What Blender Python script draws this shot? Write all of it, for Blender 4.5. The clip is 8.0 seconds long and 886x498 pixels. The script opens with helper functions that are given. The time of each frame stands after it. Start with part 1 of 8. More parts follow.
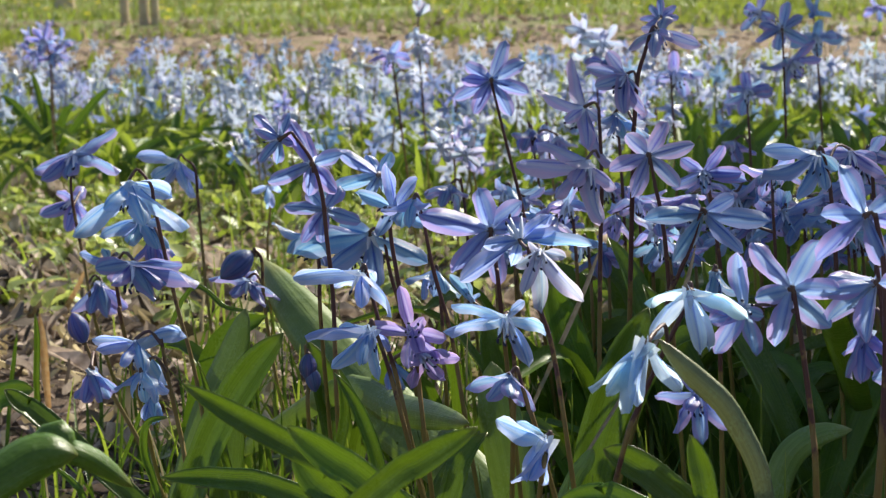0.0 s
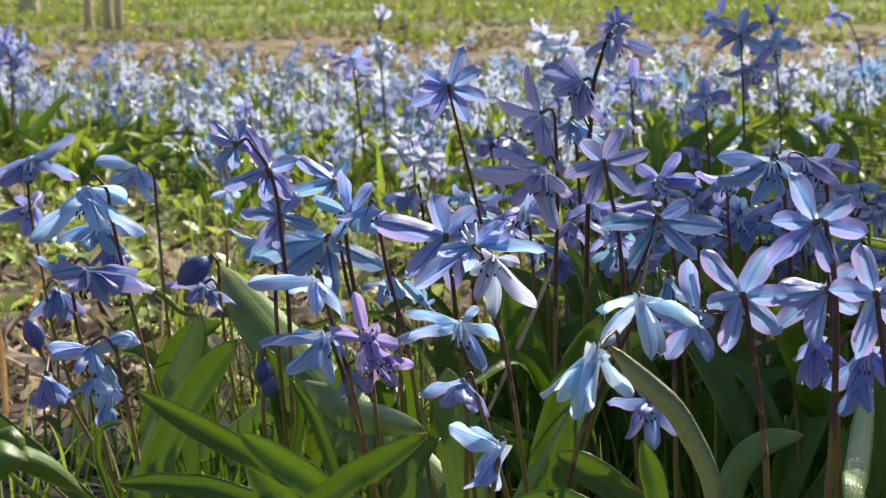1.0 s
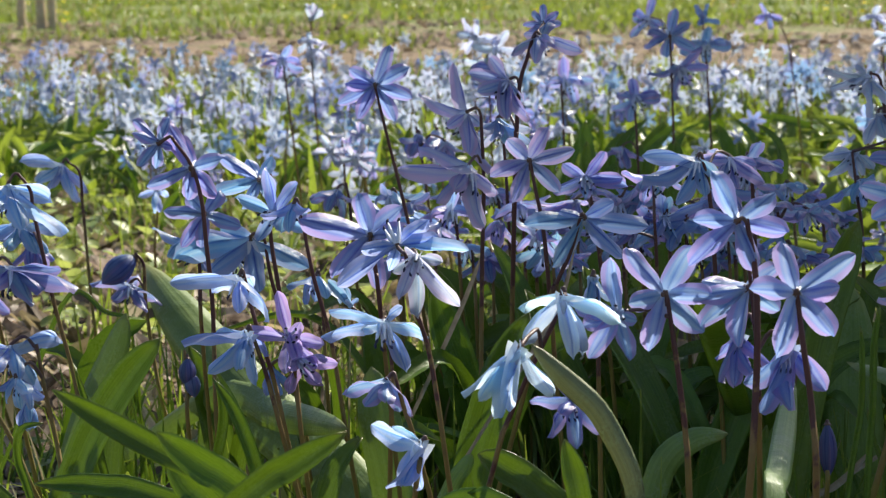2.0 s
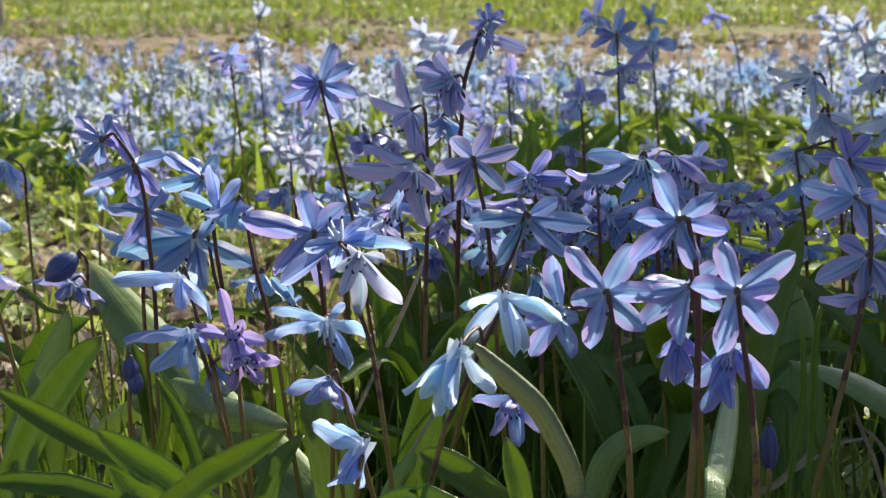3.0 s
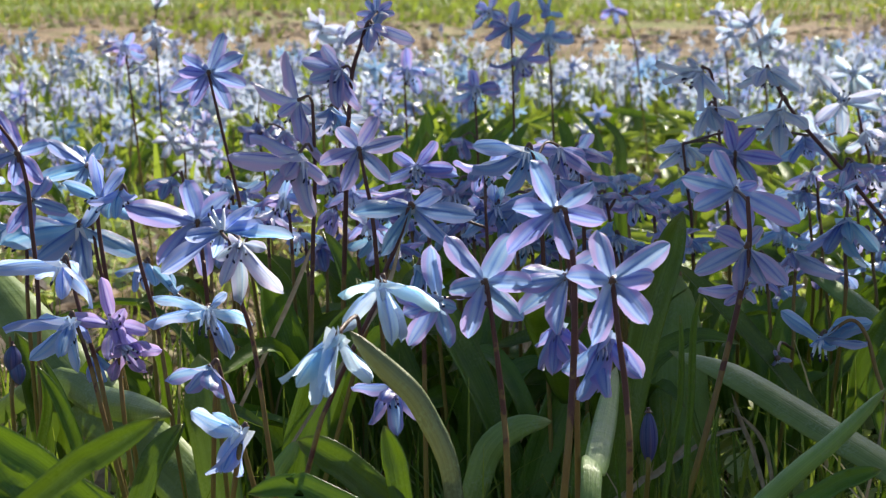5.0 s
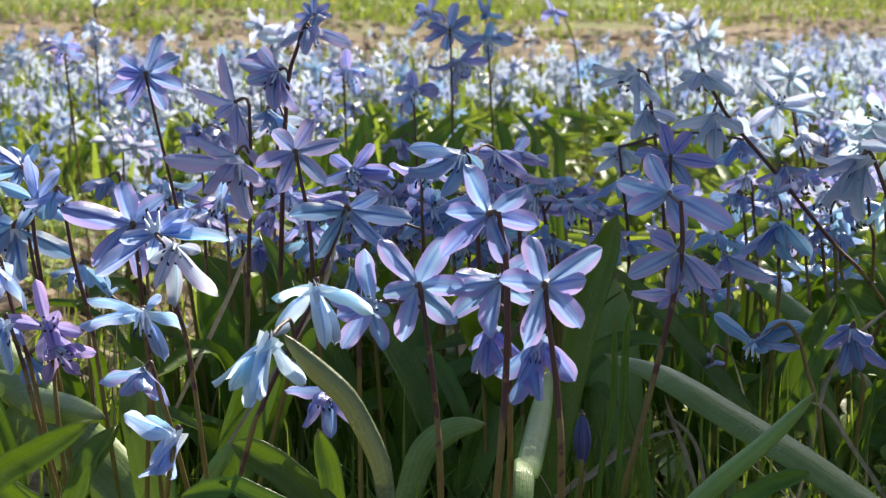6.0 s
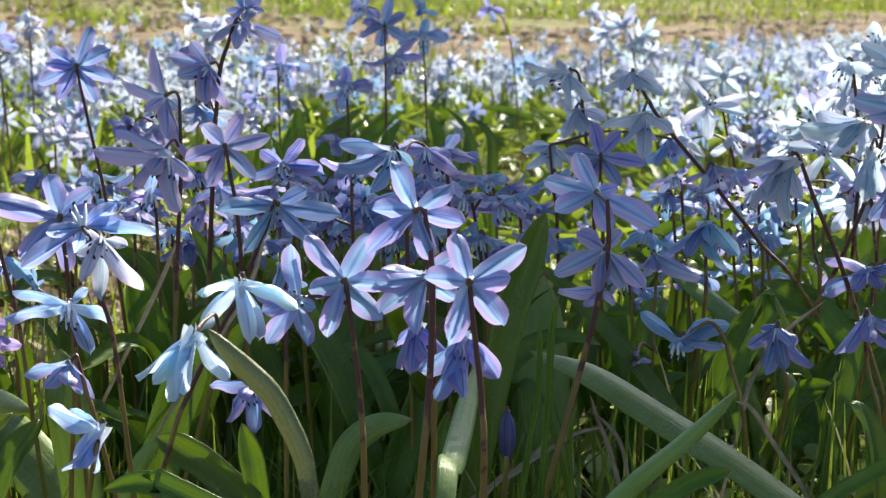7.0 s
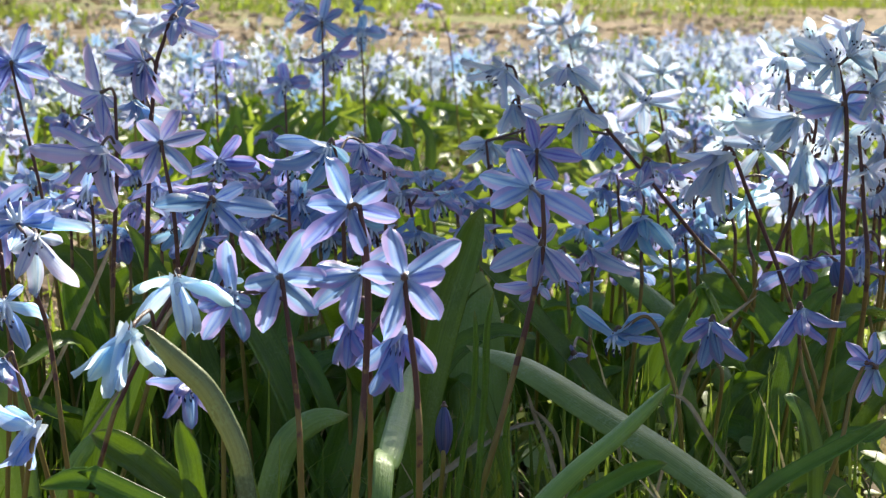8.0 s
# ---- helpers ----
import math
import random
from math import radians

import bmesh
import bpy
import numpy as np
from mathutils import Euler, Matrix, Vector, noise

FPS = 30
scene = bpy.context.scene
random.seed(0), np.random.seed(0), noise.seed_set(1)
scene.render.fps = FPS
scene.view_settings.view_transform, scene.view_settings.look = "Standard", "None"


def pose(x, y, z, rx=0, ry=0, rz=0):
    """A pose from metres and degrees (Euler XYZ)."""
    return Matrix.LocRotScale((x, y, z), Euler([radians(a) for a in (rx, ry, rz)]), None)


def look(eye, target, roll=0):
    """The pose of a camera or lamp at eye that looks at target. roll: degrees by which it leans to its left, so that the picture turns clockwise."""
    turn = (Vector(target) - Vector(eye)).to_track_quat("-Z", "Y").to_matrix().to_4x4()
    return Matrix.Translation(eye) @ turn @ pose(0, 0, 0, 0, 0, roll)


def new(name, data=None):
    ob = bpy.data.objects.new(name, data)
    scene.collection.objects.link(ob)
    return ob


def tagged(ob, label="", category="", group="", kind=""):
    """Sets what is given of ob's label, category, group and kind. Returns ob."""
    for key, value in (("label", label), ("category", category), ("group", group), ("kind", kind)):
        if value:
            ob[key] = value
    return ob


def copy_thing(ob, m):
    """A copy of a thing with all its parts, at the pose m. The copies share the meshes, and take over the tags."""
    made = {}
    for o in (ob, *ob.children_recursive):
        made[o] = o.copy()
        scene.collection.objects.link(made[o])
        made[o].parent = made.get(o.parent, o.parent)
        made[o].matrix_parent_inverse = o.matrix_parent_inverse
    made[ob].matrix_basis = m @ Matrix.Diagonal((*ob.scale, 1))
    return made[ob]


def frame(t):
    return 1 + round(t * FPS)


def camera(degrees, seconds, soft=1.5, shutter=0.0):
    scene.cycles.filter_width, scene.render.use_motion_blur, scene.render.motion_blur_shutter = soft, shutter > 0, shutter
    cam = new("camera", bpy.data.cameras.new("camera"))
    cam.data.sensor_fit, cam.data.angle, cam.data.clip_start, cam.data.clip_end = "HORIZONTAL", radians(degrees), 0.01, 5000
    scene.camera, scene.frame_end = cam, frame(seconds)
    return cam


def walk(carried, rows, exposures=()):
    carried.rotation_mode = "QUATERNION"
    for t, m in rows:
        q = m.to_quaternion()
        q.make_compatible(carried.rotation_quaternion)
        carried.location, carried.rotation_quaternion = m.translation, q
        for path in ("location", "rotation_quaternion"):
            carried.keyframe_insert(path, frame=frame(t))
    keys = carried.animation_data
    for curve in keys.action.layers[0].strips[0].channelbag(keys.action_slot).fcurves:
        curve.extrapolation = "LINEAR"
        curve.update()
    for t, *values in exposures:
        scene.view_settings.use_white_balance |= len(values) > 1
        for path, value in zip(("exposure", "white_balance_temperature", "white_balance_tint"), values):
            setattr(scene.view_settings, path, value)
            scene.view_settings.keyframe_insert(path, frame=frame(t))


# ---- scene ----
cam = camera(24.0, 8.0, soft=1.2)
cam.data.dof.use_dof, cam.data.dof.focus_distance, cam.data.dof.aperture_fstop = True, 0.74, 50.0
ROWS = [
    (0, look((-0.01495, 0.00027, 0.25746), (-0.20049, 1.97241, -0.01861), -1.261)),
    (0.5, look((-0.01298, -0.00071, 0.25856), (-0.1839, 1.97298, -0.01589), -1.163)),
    (1, look((-0.01114, -0.00107, 0.25812), (-0.16337, 1.97444, -0.01419), -1.068)),
    (1.5, look((-0.00858, 0.00063, 0.25737), (-0.12938, 1.9784, -0.01439), -0.972)),
    (3, look((-0.0047, 0.00183, 0.25674), (-0.04811, 1.98243, -0.01772), -0.486)),
    (3.5, look((-0.0021, 0.00039, 0.25544), (-0.02346, 1.98128, -0.01956), -0.364)),
    (4, look((0, 0, 0.255), (0, 1.98071, -0.02208), -0.099)),
    (5.5, look((0.0046, -0.00181, 0.25673), (0.0772, 1.97694, -0.02485), 0.222)),
    (6, look((0.00597, -0.00313, 0.25765), (0.10762, 1.97432, -0.02408), 0.518)),
    (6.5, look((0.00929, -0.00388, 0.25811), (0.14104, 1.97145, -0.026), 1.007)),
    (7, look((0.00928, -0.00569, 0.25844), (0.17086, 1.96727, -0.02677), 1.372)),
    (7.5, look((0.00919, -0.00707, 0.25837), (0.19866, 1.9631, -0.02892), 1.345)),
    (8, look((0.01081, -0.00852, 0.25848), (0.2287, 1.95873, -0.02868), 1.337)),
]
walk(cam, ROWS, exposures=((0.0, 0.84, 6600, 9.0), (3.5, 0.87, 6600, 9.0), (5.5, 1.00, 6650, 8.0), (7.0, 1.19, 6750, 6.0), (8.0, 1.27, 6800, 5.0)))

# ---- world, sun, exposure ----
SUN_ELEVATION, SUN_AZIMUTH = 41.0, 30.0      # azimuth from +y towards +x
world = bpy.data.worlds.new("world")
scene.world = world
world.use_nodes = True
wn, wl = world.node_tree.nodes, world.node_tree.links
sky = wn.new("ShaderNodeTexSky")
sky.sky_type, sky.sun_disc = "NISHITA", False
sky.sun_elevation, sky.sun_rotation = radians(SUN_ELEVATION), radians(SUN_AZIMUTH)
wl.new(sky.outputs[0], wn["Background"].inputs[0])
wn["Background"].inputs[1].default_value = 0.073
sun_data = bpy.data.lights.new("sun", "SUN")
sun_data.energy, sun_data.angle, sun_data.color = 4.8, radians(0.55), (1.0, 0.93, 0.79)
sun = new("sun", sun_data)
sv = Vector((math.sin(radians(SUN_AZIMUTH)) * math.cos(radians(SUN_ELEVATION)),
             math.cos(radians(SUN_AZIMUTH)) * math.cos(radians(SUN_ELEVATION)), math.sin(radians(SUN_ELEVATION))))
sun.matrix_world = look(sv * 20, (0, 0, 0))


# ---- materials ----
class Nodes:
    """A small wrapper to write node materials briefly."""

    def __init__(self, name):
        self.m = bpy.data.materials.new(name)
        self.m.use_nodes = True
        self.t = self.m.node_tree
        self.t.nodes.clear()
        self.out = self.t.nodes.new("ShaderNodeOutputMaterial")

    def add(self, kind, **sets):
        n = self.t.nodes.new(kind)
        for k, v in sets.items():
            setattr(n, k, v)
        return n

    def put(self, socket, value):
        if hasattr(value, "is_linked") or hasattr(value, "links"):
            self.t.links.new(value, socket)
        else:
            socket.default_value = value

    def math(self, op, a, b=0.0, clamp=False):
        n = self.add("ShaderNodeMath", operation=op, use_clamp=clamp)
        self.put(n.inputs[0], a)
        self.put(n.inputs[1], b)
        return n.outputs[0]

    def noise(self, vec, scale, detail=3.0, rough=0.55):
        n = self.add("ShaderNodeTexNoise")
        if vec is not None:
            self.put(n.inputs["Vector"], vec)
        self.put(n.inputs["Scale"], scale)
        self.put(n.inputs["Detail"], detail)
        self.put(n.inputs["Roughness"], rough)
        return n.outputs["Fac"]

    def ramp(self, fac, *stops):
        n = self.add("ShaderNodeValToRGB")
        e = n.color_ramp.elements
        while len(e) < len(stops):
            e.new(0.5)
        for el, (p, c) in zip(e, stops):
            el.position = p
            el.color = (*c, 1.0) if len(c) == 3 else c
        self.put(n.inputs[0], fac)
        return n.outputs[0]

    def mix(self, fac, a, b, blend="MIX"):
        n = self.add("ShaderNodeMix", data_type="RGBA", blend_type=blend)
        self.put(n.inputs[0], fac)
        for s, v in ((n.inputs[6], a), (n.inputs[7], b)):
            self.put(s, (*v, 1.0) if isinstance(v, tuple) and len(v) == 3 else v)
        return n.outputs[2]

    def uv(self):
        n = self.add("ShaderNodeSeparateXYZ")
        self.put(n.inputs[0], self.add("ShaderNodeUVMap").outputs[0])
        return n.outputs[0], n.outputs[1]

    def bump(self, height, strength, distance):
        n = self.add("ShaderNodeBump")
        self.put(n.inputs["Strength"], strength)
        self.put(n.inputs["Distance"], distance)
        self.put(n.inputs["Height"], height)
        return n.outputs[0]

    def surface(self, colour, rough=0.5, normal=None, through_colour=None, share=0.0, spec=0.5):
        p = self.add("ShaderNodeBsdfPrincipled")
        self.put(p.inputs["Base Color"], (*colour, 1.0) if isinstance(colour, tuple) else colour)
        self.put(p.inputs["Roughness"], rough)
        self.put(p.inputs["Specular IOR Level"], spec)
        if normal is not None:
            self.put(p.inputs["Normal"], normal)
        end = p.outputs[0]
        if share:
            tr = self.add("ShaderNodeBsdfTranslucent")
            self.put(tr.inputs[0], through_colour)
            if normal is not None:
                self.put(tr.inputs["Normal"], normal)
            mx = self.add("ShaderNodeMixShader")
            self.put(mx.inputs[0], share)
            self.t.links.new(end, mx.inputs[1])
            self.t.links.new(tr.outputs[0], mx.inputs[2])
            end = mx.outputs[0]
        self.t.links.new(end, self.out.inputs[0])
        return self.m


def petal_material(name, body_colour, edge_colour, rib_colour, base_colour, share=0.52):
    n = Nodes(name)
    u, v = n.uv()
    across = n.math("ABSOLUTE", n.math("SUBTRACT", n.math("MULTIPLY", u, 2.0), 1.0))
    tex = n.add("ShaderNodeTexCoord").outputs["Object"]
    rnd = n.add("ShaderNodeObjectInfo").outputs["Random"]
    cloud = n.noise(tex, 260.0, 3.0)
    vein_vec = n.add("ShaderNodeCombineXYZ")
    n.put(vein_vec.inputs[0], n.math("MULTIPLY", u, 14.0))
    n.put(vein_vec.inputs[1], n.math("MULTIPLY", v, 1.6))
    n.put(vein_vec.inputs[2], n.math("MULTIPLY", rnd, 40.0))
    veins = n.noise(vein_vec.outputs[0], 1.0, 2.0)
    wobble = n.math("ADD", n.math("MULTIPLY", n.math("SUBTRACT", veins, 0.5), 0.16), n.math("MULTIPLY", n.math("SUBTRACT", cloud, 0.5), 0.42))
    pale = tuple(0.62 * a + 0.38 * b for a, b in zip(body_colour, base_colour))
    # a dark midrib, a blue band that fans out beside it, a wide tinted margin with a paler rim
    fan = n.math("ADD", n.math("MULTIPLY", across, n.math("ADD", n.math("MULTIPLY", v, 0.30), 0.80)), wobble)
    fan = n.math("ADD", fan, n.math("MULTIPLY", n.math("SUBTRACT", v, 0.45), 0.24))
    rim = tuple(0.85 * a + 0.15 * b for a, b in zip(edge_colour, base_colour))
    col = n.ramp(fan, (0.0, rib_colour), (0.13, body_colour), (0.34, pale), (0.50, body_colour), (0.74, edge_colour), (0.98, rim))
    col = n.mix(n.ramp(v, (0.0, (0.92, 0.92, 0.92)), (0.16, (0.45, 0.45, 0.45)), (0.36, (0, 0, 0))), col, base_colour)
    line = n.ramp(across, (0.0, (0.50, 0.50, 0.50)), (0.12, (0, 0, 0)))
    col = n.mix(line, col, rib_colour)
    lines_vec = n.add("ShaderNodeCombineXYZ")
    n.put(lines_vec.inputs[0], n.math("MULTIPLY", u, 34.0))
    n.put(lines_vec.inputs[1], n.math("MULTIPLY", v, 0.8))
    n.put(lines_vec.inputs[2], n.math("MULTIPLY", rnd, 17.0))
    lines = n.noise(lines_vec.outputs[0], 1.0, 1.0)
    col = n.mix(n.ramp(lines, (0.50, (0.0, 0.0, 0.0)), (0.72, (0.13, 0.13, 0.13))), col, rib_colour)
    col = n.mix(n.ramp(veins, (0.35, (0.0, 0.0, 0.0)), (0.8, (0.22, 0.22, 0.22))), col, edge_colour)
    hsv = n.add("ShaderNodeHueSaturation")
    n.put(hsv.inputs["Hue"], n.math("MULTIPLY_ADD", rnd, 0.05))
    hsv.inputs["Hue"].links[0].from_node.inputs[2].default_value = 0.48
    n.put(hsv.inputs["Value"], n.math("MULTIPLY_ADD", n.math("FRACT", n.math("MULTIPLY", rnd, 7.3)), 0.3))
    hsv.inputs["Value"].links[0].from_node.inputs[2].default_value = 0.85
    n.put(hsv.inputs["Color"], col)
    col = hsv.outputs[0]
    nor = n.bump(n.math("ADD", n.math("ADD", veins, n.math("MULTIPLY", lines, 0.5)), n.math("MULTIPLY", n.noise(tex, 1800.0, 2.0), 0.25)), 0.26, 0.0008)
    return n.surface(col, 0.31, nor, col, share, 0.6)


PETAL = {
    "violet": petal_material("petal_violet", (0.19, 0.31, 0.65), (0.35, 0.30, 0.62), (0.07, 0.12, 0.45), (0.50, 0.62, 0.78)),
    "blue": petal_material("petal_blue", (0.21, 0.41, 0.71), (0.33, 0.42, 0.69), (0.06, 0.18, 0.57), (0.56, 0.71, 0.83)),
    # paler than blue partly because sunlight is put into the colour
    "pale": petal_material("petal_pale_blue_sunlit", (0.30, 0.51, 0.88), (0.46, 0.57, 0.88), (0.08, 0.26, 0.72), (0.78, 0.88, 0.90), 0.70),
    "mauve": petal_material("petal_mauve", (0.28, 0.36, 0.65), (0.46, 0.38, 0.65), (0.09, 0.18, 0.53), (0.56, 0.68, 0.78)),
    "pink": petal_material("petal_pink_edged", (0.27, 0.44, 0.77), (0.44, 0.36, 0.71), (0.13, 0.27, 0.66), (0.60, 0.75, 0.84), 0.42),
    "lilac": petal_material("petal_lilac", (0.43, 0.49, 0.78), (0.60, 0.48, 0.77), (0.15, 0.25, 0.67), (0.78, 0.83, 0.86)),
    "purple": petal_material("petal_purple", (0.33, 0.28, 0.64), (0.47, 0.34, 0.66), (0.15, 0.12, 0.47), (0.64, 0.62, 0.76)),
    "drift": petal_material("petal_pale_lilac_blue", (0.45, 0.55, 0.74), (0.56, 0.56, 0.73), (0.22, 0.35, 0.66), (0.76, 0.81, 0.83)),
    # near-white copy for the right-hand squills: sun on their petals painted in
    "snow": petal_material("petal_snow_sunlit", (0.46, 0.61, 0.78), (0.56, 0.62, 0.77), (0.22, 0.40, 0.71), (0.78, 0.83, 0.82), 0.64),
    "indigo": petal_material("petal_bud_indigo", (0.13, 0.18, 0.42), (0.21, 0.19, 0.42), (0.05, 0.09, 0.26), (0.17, 0.24, 0.44)),
    # lit copy of the lilac petals: their sunlit paleness is put into the colour
    "milky": petal_material("petal_milky_sunlit", (0.46, 0.54, 0.72), (0.55, 0.52, 0.71), (0.28, 0.40, 0.68), (0.76, 0.81, 0.82), 0.62),
    # blue petals in full sun, their brightness painted into colour and translucency
    "white": petal_material("petal_whitish_sunlit", (0.55, 0.78, 0.98), (0.64, 0.84, 0.98), (0.26, 0.52, 0.93), (0.86, 0.93, 0.96), 0.82),
}


def stem_material():
    n = Nodes("stem_purplish")
    tex = n.add("ShaderNodeTexCoord").outputs["Object"]
    sep = n.add("ShaderNodeSeparateXYZ")
    n.put(sep.inputs[0], tex)
    spots = n.noise(tex, 160.0, 4.0)
    up = n.math("ADD", n.math("MULTIPLY", sep.outputs[2], 8.0), n.math("MULTIPLY", n.math("SUBTRACT", spots, 0.5), 0.8))
    col = n.ramp(up, (0.45, (0.24, 0.19, 0.05)), (0.95, (0.20, 0.12, 0.045)), (1.55, (0.095, 0.036, 0.032)))
    return n.surface(col, 0.48, n.bump(spots, 0.4, 0.0005), None, 0.0, 0.3)


STEM = stem_material()


def leaf_material(name, dark, light, glow, rough=0.36, share=0.32, bloom_sheen=0.6):
    n = Nodes(name)
    u, v = n.uv()
    rnd = n.add("ShaderNodeObjectInfo").outputs["Random"]
    isl = n.add("ShaderNodeNewGeometry").outputs["Random Per Island"]
    both = n.math("FRACT", n.math("ADD", rnd, isl))
    vec = n.add("ShaderNodeCombineXYZ")
    n.put(vec.inputs[0], n.math("MULTIPLY", u, 26.0))
    n.put(vec.inputs[1], n.math("MULTIPLY", v, 1.2))
    n.put(vec.inputs[2], n.math("MULTIPLY", both, 30.0))
    veins = n.noise(vec.outputs[0], 1.0, 2.0)
    tex = n.add("ShaderNodeTexCoord").outputs["Object"]
    blot = n.noise(tex, 45.0, 4.0)
    col = n.mix(n.ramp(n.math("ADD", n.math("MULTIPLY", veins, 0.45), n.math("MULTIPLY", blot, 0.55)), (0.36, (0, 0, 0)), (0.66, (1, 1, 1))), dark, light)
    hsv = n.add("ShaderNodeHueSaturation")
    n.put(hsv.inputs["Value"], n.math("ADD", n.math("MULTIPLY", both, 0.5), 0.75))
    n.put(hsv.inputs["Hue"], n.math("ADD", n.math("MULTIPLY", both, 0.03), 0.485))
    n.put(hsv.inputs["Color"], col)
    fine, dimple = n.noise(tex, 900.0, 3.0), n.noise(tex, 110.0, 3.0)
    h = n.math("ADD", n.math("MULTIPLY", veins, 0.55), n.math("ADD", n.math("MULTIPLY", fine, 0.30), n.math("MULTIPLY", dimple, 1.6)))
    tip = n.math("MULTIPLY", n.ramp(v, (0.90, (0, 0, 0)), (1.0, (0.8, 0.8, 0.8))), blot)
    # pale bloom specks that also paint the leaf's speckled sheen into its colour
    bloom_sheen_spots = n.ramp(fine, (0.46, (0, 0, 0)), (0.62, (bloom_sheen, bloom_sheen, bloom_sheen)))
    with_sheen = n.mix(n.math("MULTIPLY", bloom_sheen_spots, n.ramp(dimple, (0.4, (0, 0, 0)), (0.65, (1, 1, 1)))), n.mix(tip, hsv.outputs[0], (0.28, 0.21, 0.07)), (0.22, 0.30, 0.16))
    gloss = n.math("ADD", n.math("ADD", n.math("MULTIPLY", blot, 0.30), n.math("MULTIPLY", fine, 0.14)), rough - 0.24)
    return n.surface(with_sheen, gloss, n.bump(h, 0.45, 0.0009), (*glow, 1.0), share, 0.36)


LEAF = leaf_material("squill_leaf_green", (0.036, 0.080, 0.010), (0.094, 0.176, 0.020), (0.26, 0.44, 0.02), 0.36, 0.12, 0.20)
# bloomed underside; the sky's sheen on it is put into the lighter colour
GLAUCOUS_SHEEN = leaf_material("squill_leaf_glaucous_sheen", (0.105, 0.182, 0.046), (0.210, 0.310, 0.088), (0.26, 0.42, 0.04), 0.42, 0.10)
OLIVE = leaf_material("squill_leaf_olive_grey", (0.085, 0.098, 0.042), (0.200, 0.215, 0.110), (0.30, 0.34, 0.08), 0.45, 0.06)
GRASS = leaf_material("grass_green", (0.075, 0.130, 0.02), (0.16, 0.235, 0.045), (0.36, 0.46, 0.05), 0.45, 0.36)
TURF = leaf_material("turf_dull_green", (0.075, 0.110, 0.022), (0.165, 0.205, 0.050), (0.33, 0.39, 0.06), 0.80, 0.30)
WEED = leaf_material("weed_green", (0.13, 0.19, 0.045), (0.34, 0.41, 0.14), (0.54, 0.62, 0.16), 0.36, 0.40)


def plain(name, colour, other, scale, rough=0.6, bump=0.3, size=0.001, share=0.0, low=0.6, spread_by=0.8):
    n = Nodes(name)
    tex = n.add("ShaderNodeTexCoord").outputs["Object"]
    a = n.noise(tex, scale, 4.0)
    isl = n.add("ShaderNodeNewGeometry").outputs["Random Per Island"]
    col = n.mix(n.ramp(a, (0.3, (0, 0, 0)), (0.7, (1, 1, 1))), colour, other)
    hsv = n.add("ShaderNodeHueSaturation")
    n.put(hsv.inputs["Value"], n.math("ADD", n.math("MULTIPLY", isl, spread_by), low))
    n.put(hsv.inputs["Color"], col)
    return n.surface(hsv.outputs[0], rough, n.bump(a, bump, size), hsv.outputs[0], share, 0.3)


STALK = plain("stalk_purple_brown", (0.10, 0.05, 0.07), (0.14, 0.09, 0.06), 300.0, 0.45)
FILAMENT = plain("filament_white", (0.75, 0.78, 0.85), (0.6, 0.65, 0.85), 900.0, 0.5)
ANTHER = plain("anther_dark_blue", (0.02, 0.022, 0.06), (0.06, 0.06, 0.13), 1500.0, 0.7)
OVARY = plain("ovary_green", (0.30, 0.36, 0.42), (0.38, 0.42, 0.6), 600.0, 0.5)
LITTER = plain("dry_leaf_brown", (0.14, 0.10, 0.075), (0.62, 0.51, 0.42), 90.0, 0.62, 0.5, 0.002, 0.30, 0.30, 1.25)
TWIG = plain("twig_bark", (0.10, 0.075, 0.055), (0.2, 0.16, 0.12), 220.0, 0.85, 0.6, 0.001)
BARK = plain("bark_grey_brown", (0.42, 0.32, 0.22), (0.62, 0.51, 0.38), 22.0, 0.9, 0.9, 0.02)
FALLEN = plain("fallen_leaf_tan", (0.22, 0.15, 0.10), (0.44, 0.34, 0.27), 160.0, 0.6, 0.8, 0.0015, 0.32)
WITHERED = plain("withered_blade_ochre", (0.38, 0.20, 0.07), (0.52, 0.36, 0.18), 200.0, 0.6, 0.4, 0.0006, 0.35)
BLEACHED = plain("dead_stalk_grey_brown", (0.22, 0.18, 0.13), (0.36, 0.31, 0.24), 240.0, 0.7, 0.4, 0.0005, 0.1)
CLOD = plain("clod_dull_brown", (0.16, 0.115, 0.08), (0.44, 0.34, 0.25), 40.0, 0.9, 0.5, 0.004, 0.15)
STRAW = plain("dry_grass_straw", (0.40, 0.32, 0.17), (0.55, 0.46, 0.28), 60.0, 0.7, 0.3, 0.001, 0.2)
YELLOW = plain("celandine_yellow", (0.80, 0.62, 0.03), (0.85, 0.72, 0.08), 60.0, 0.5, 0.2, 0.001, 0.3)


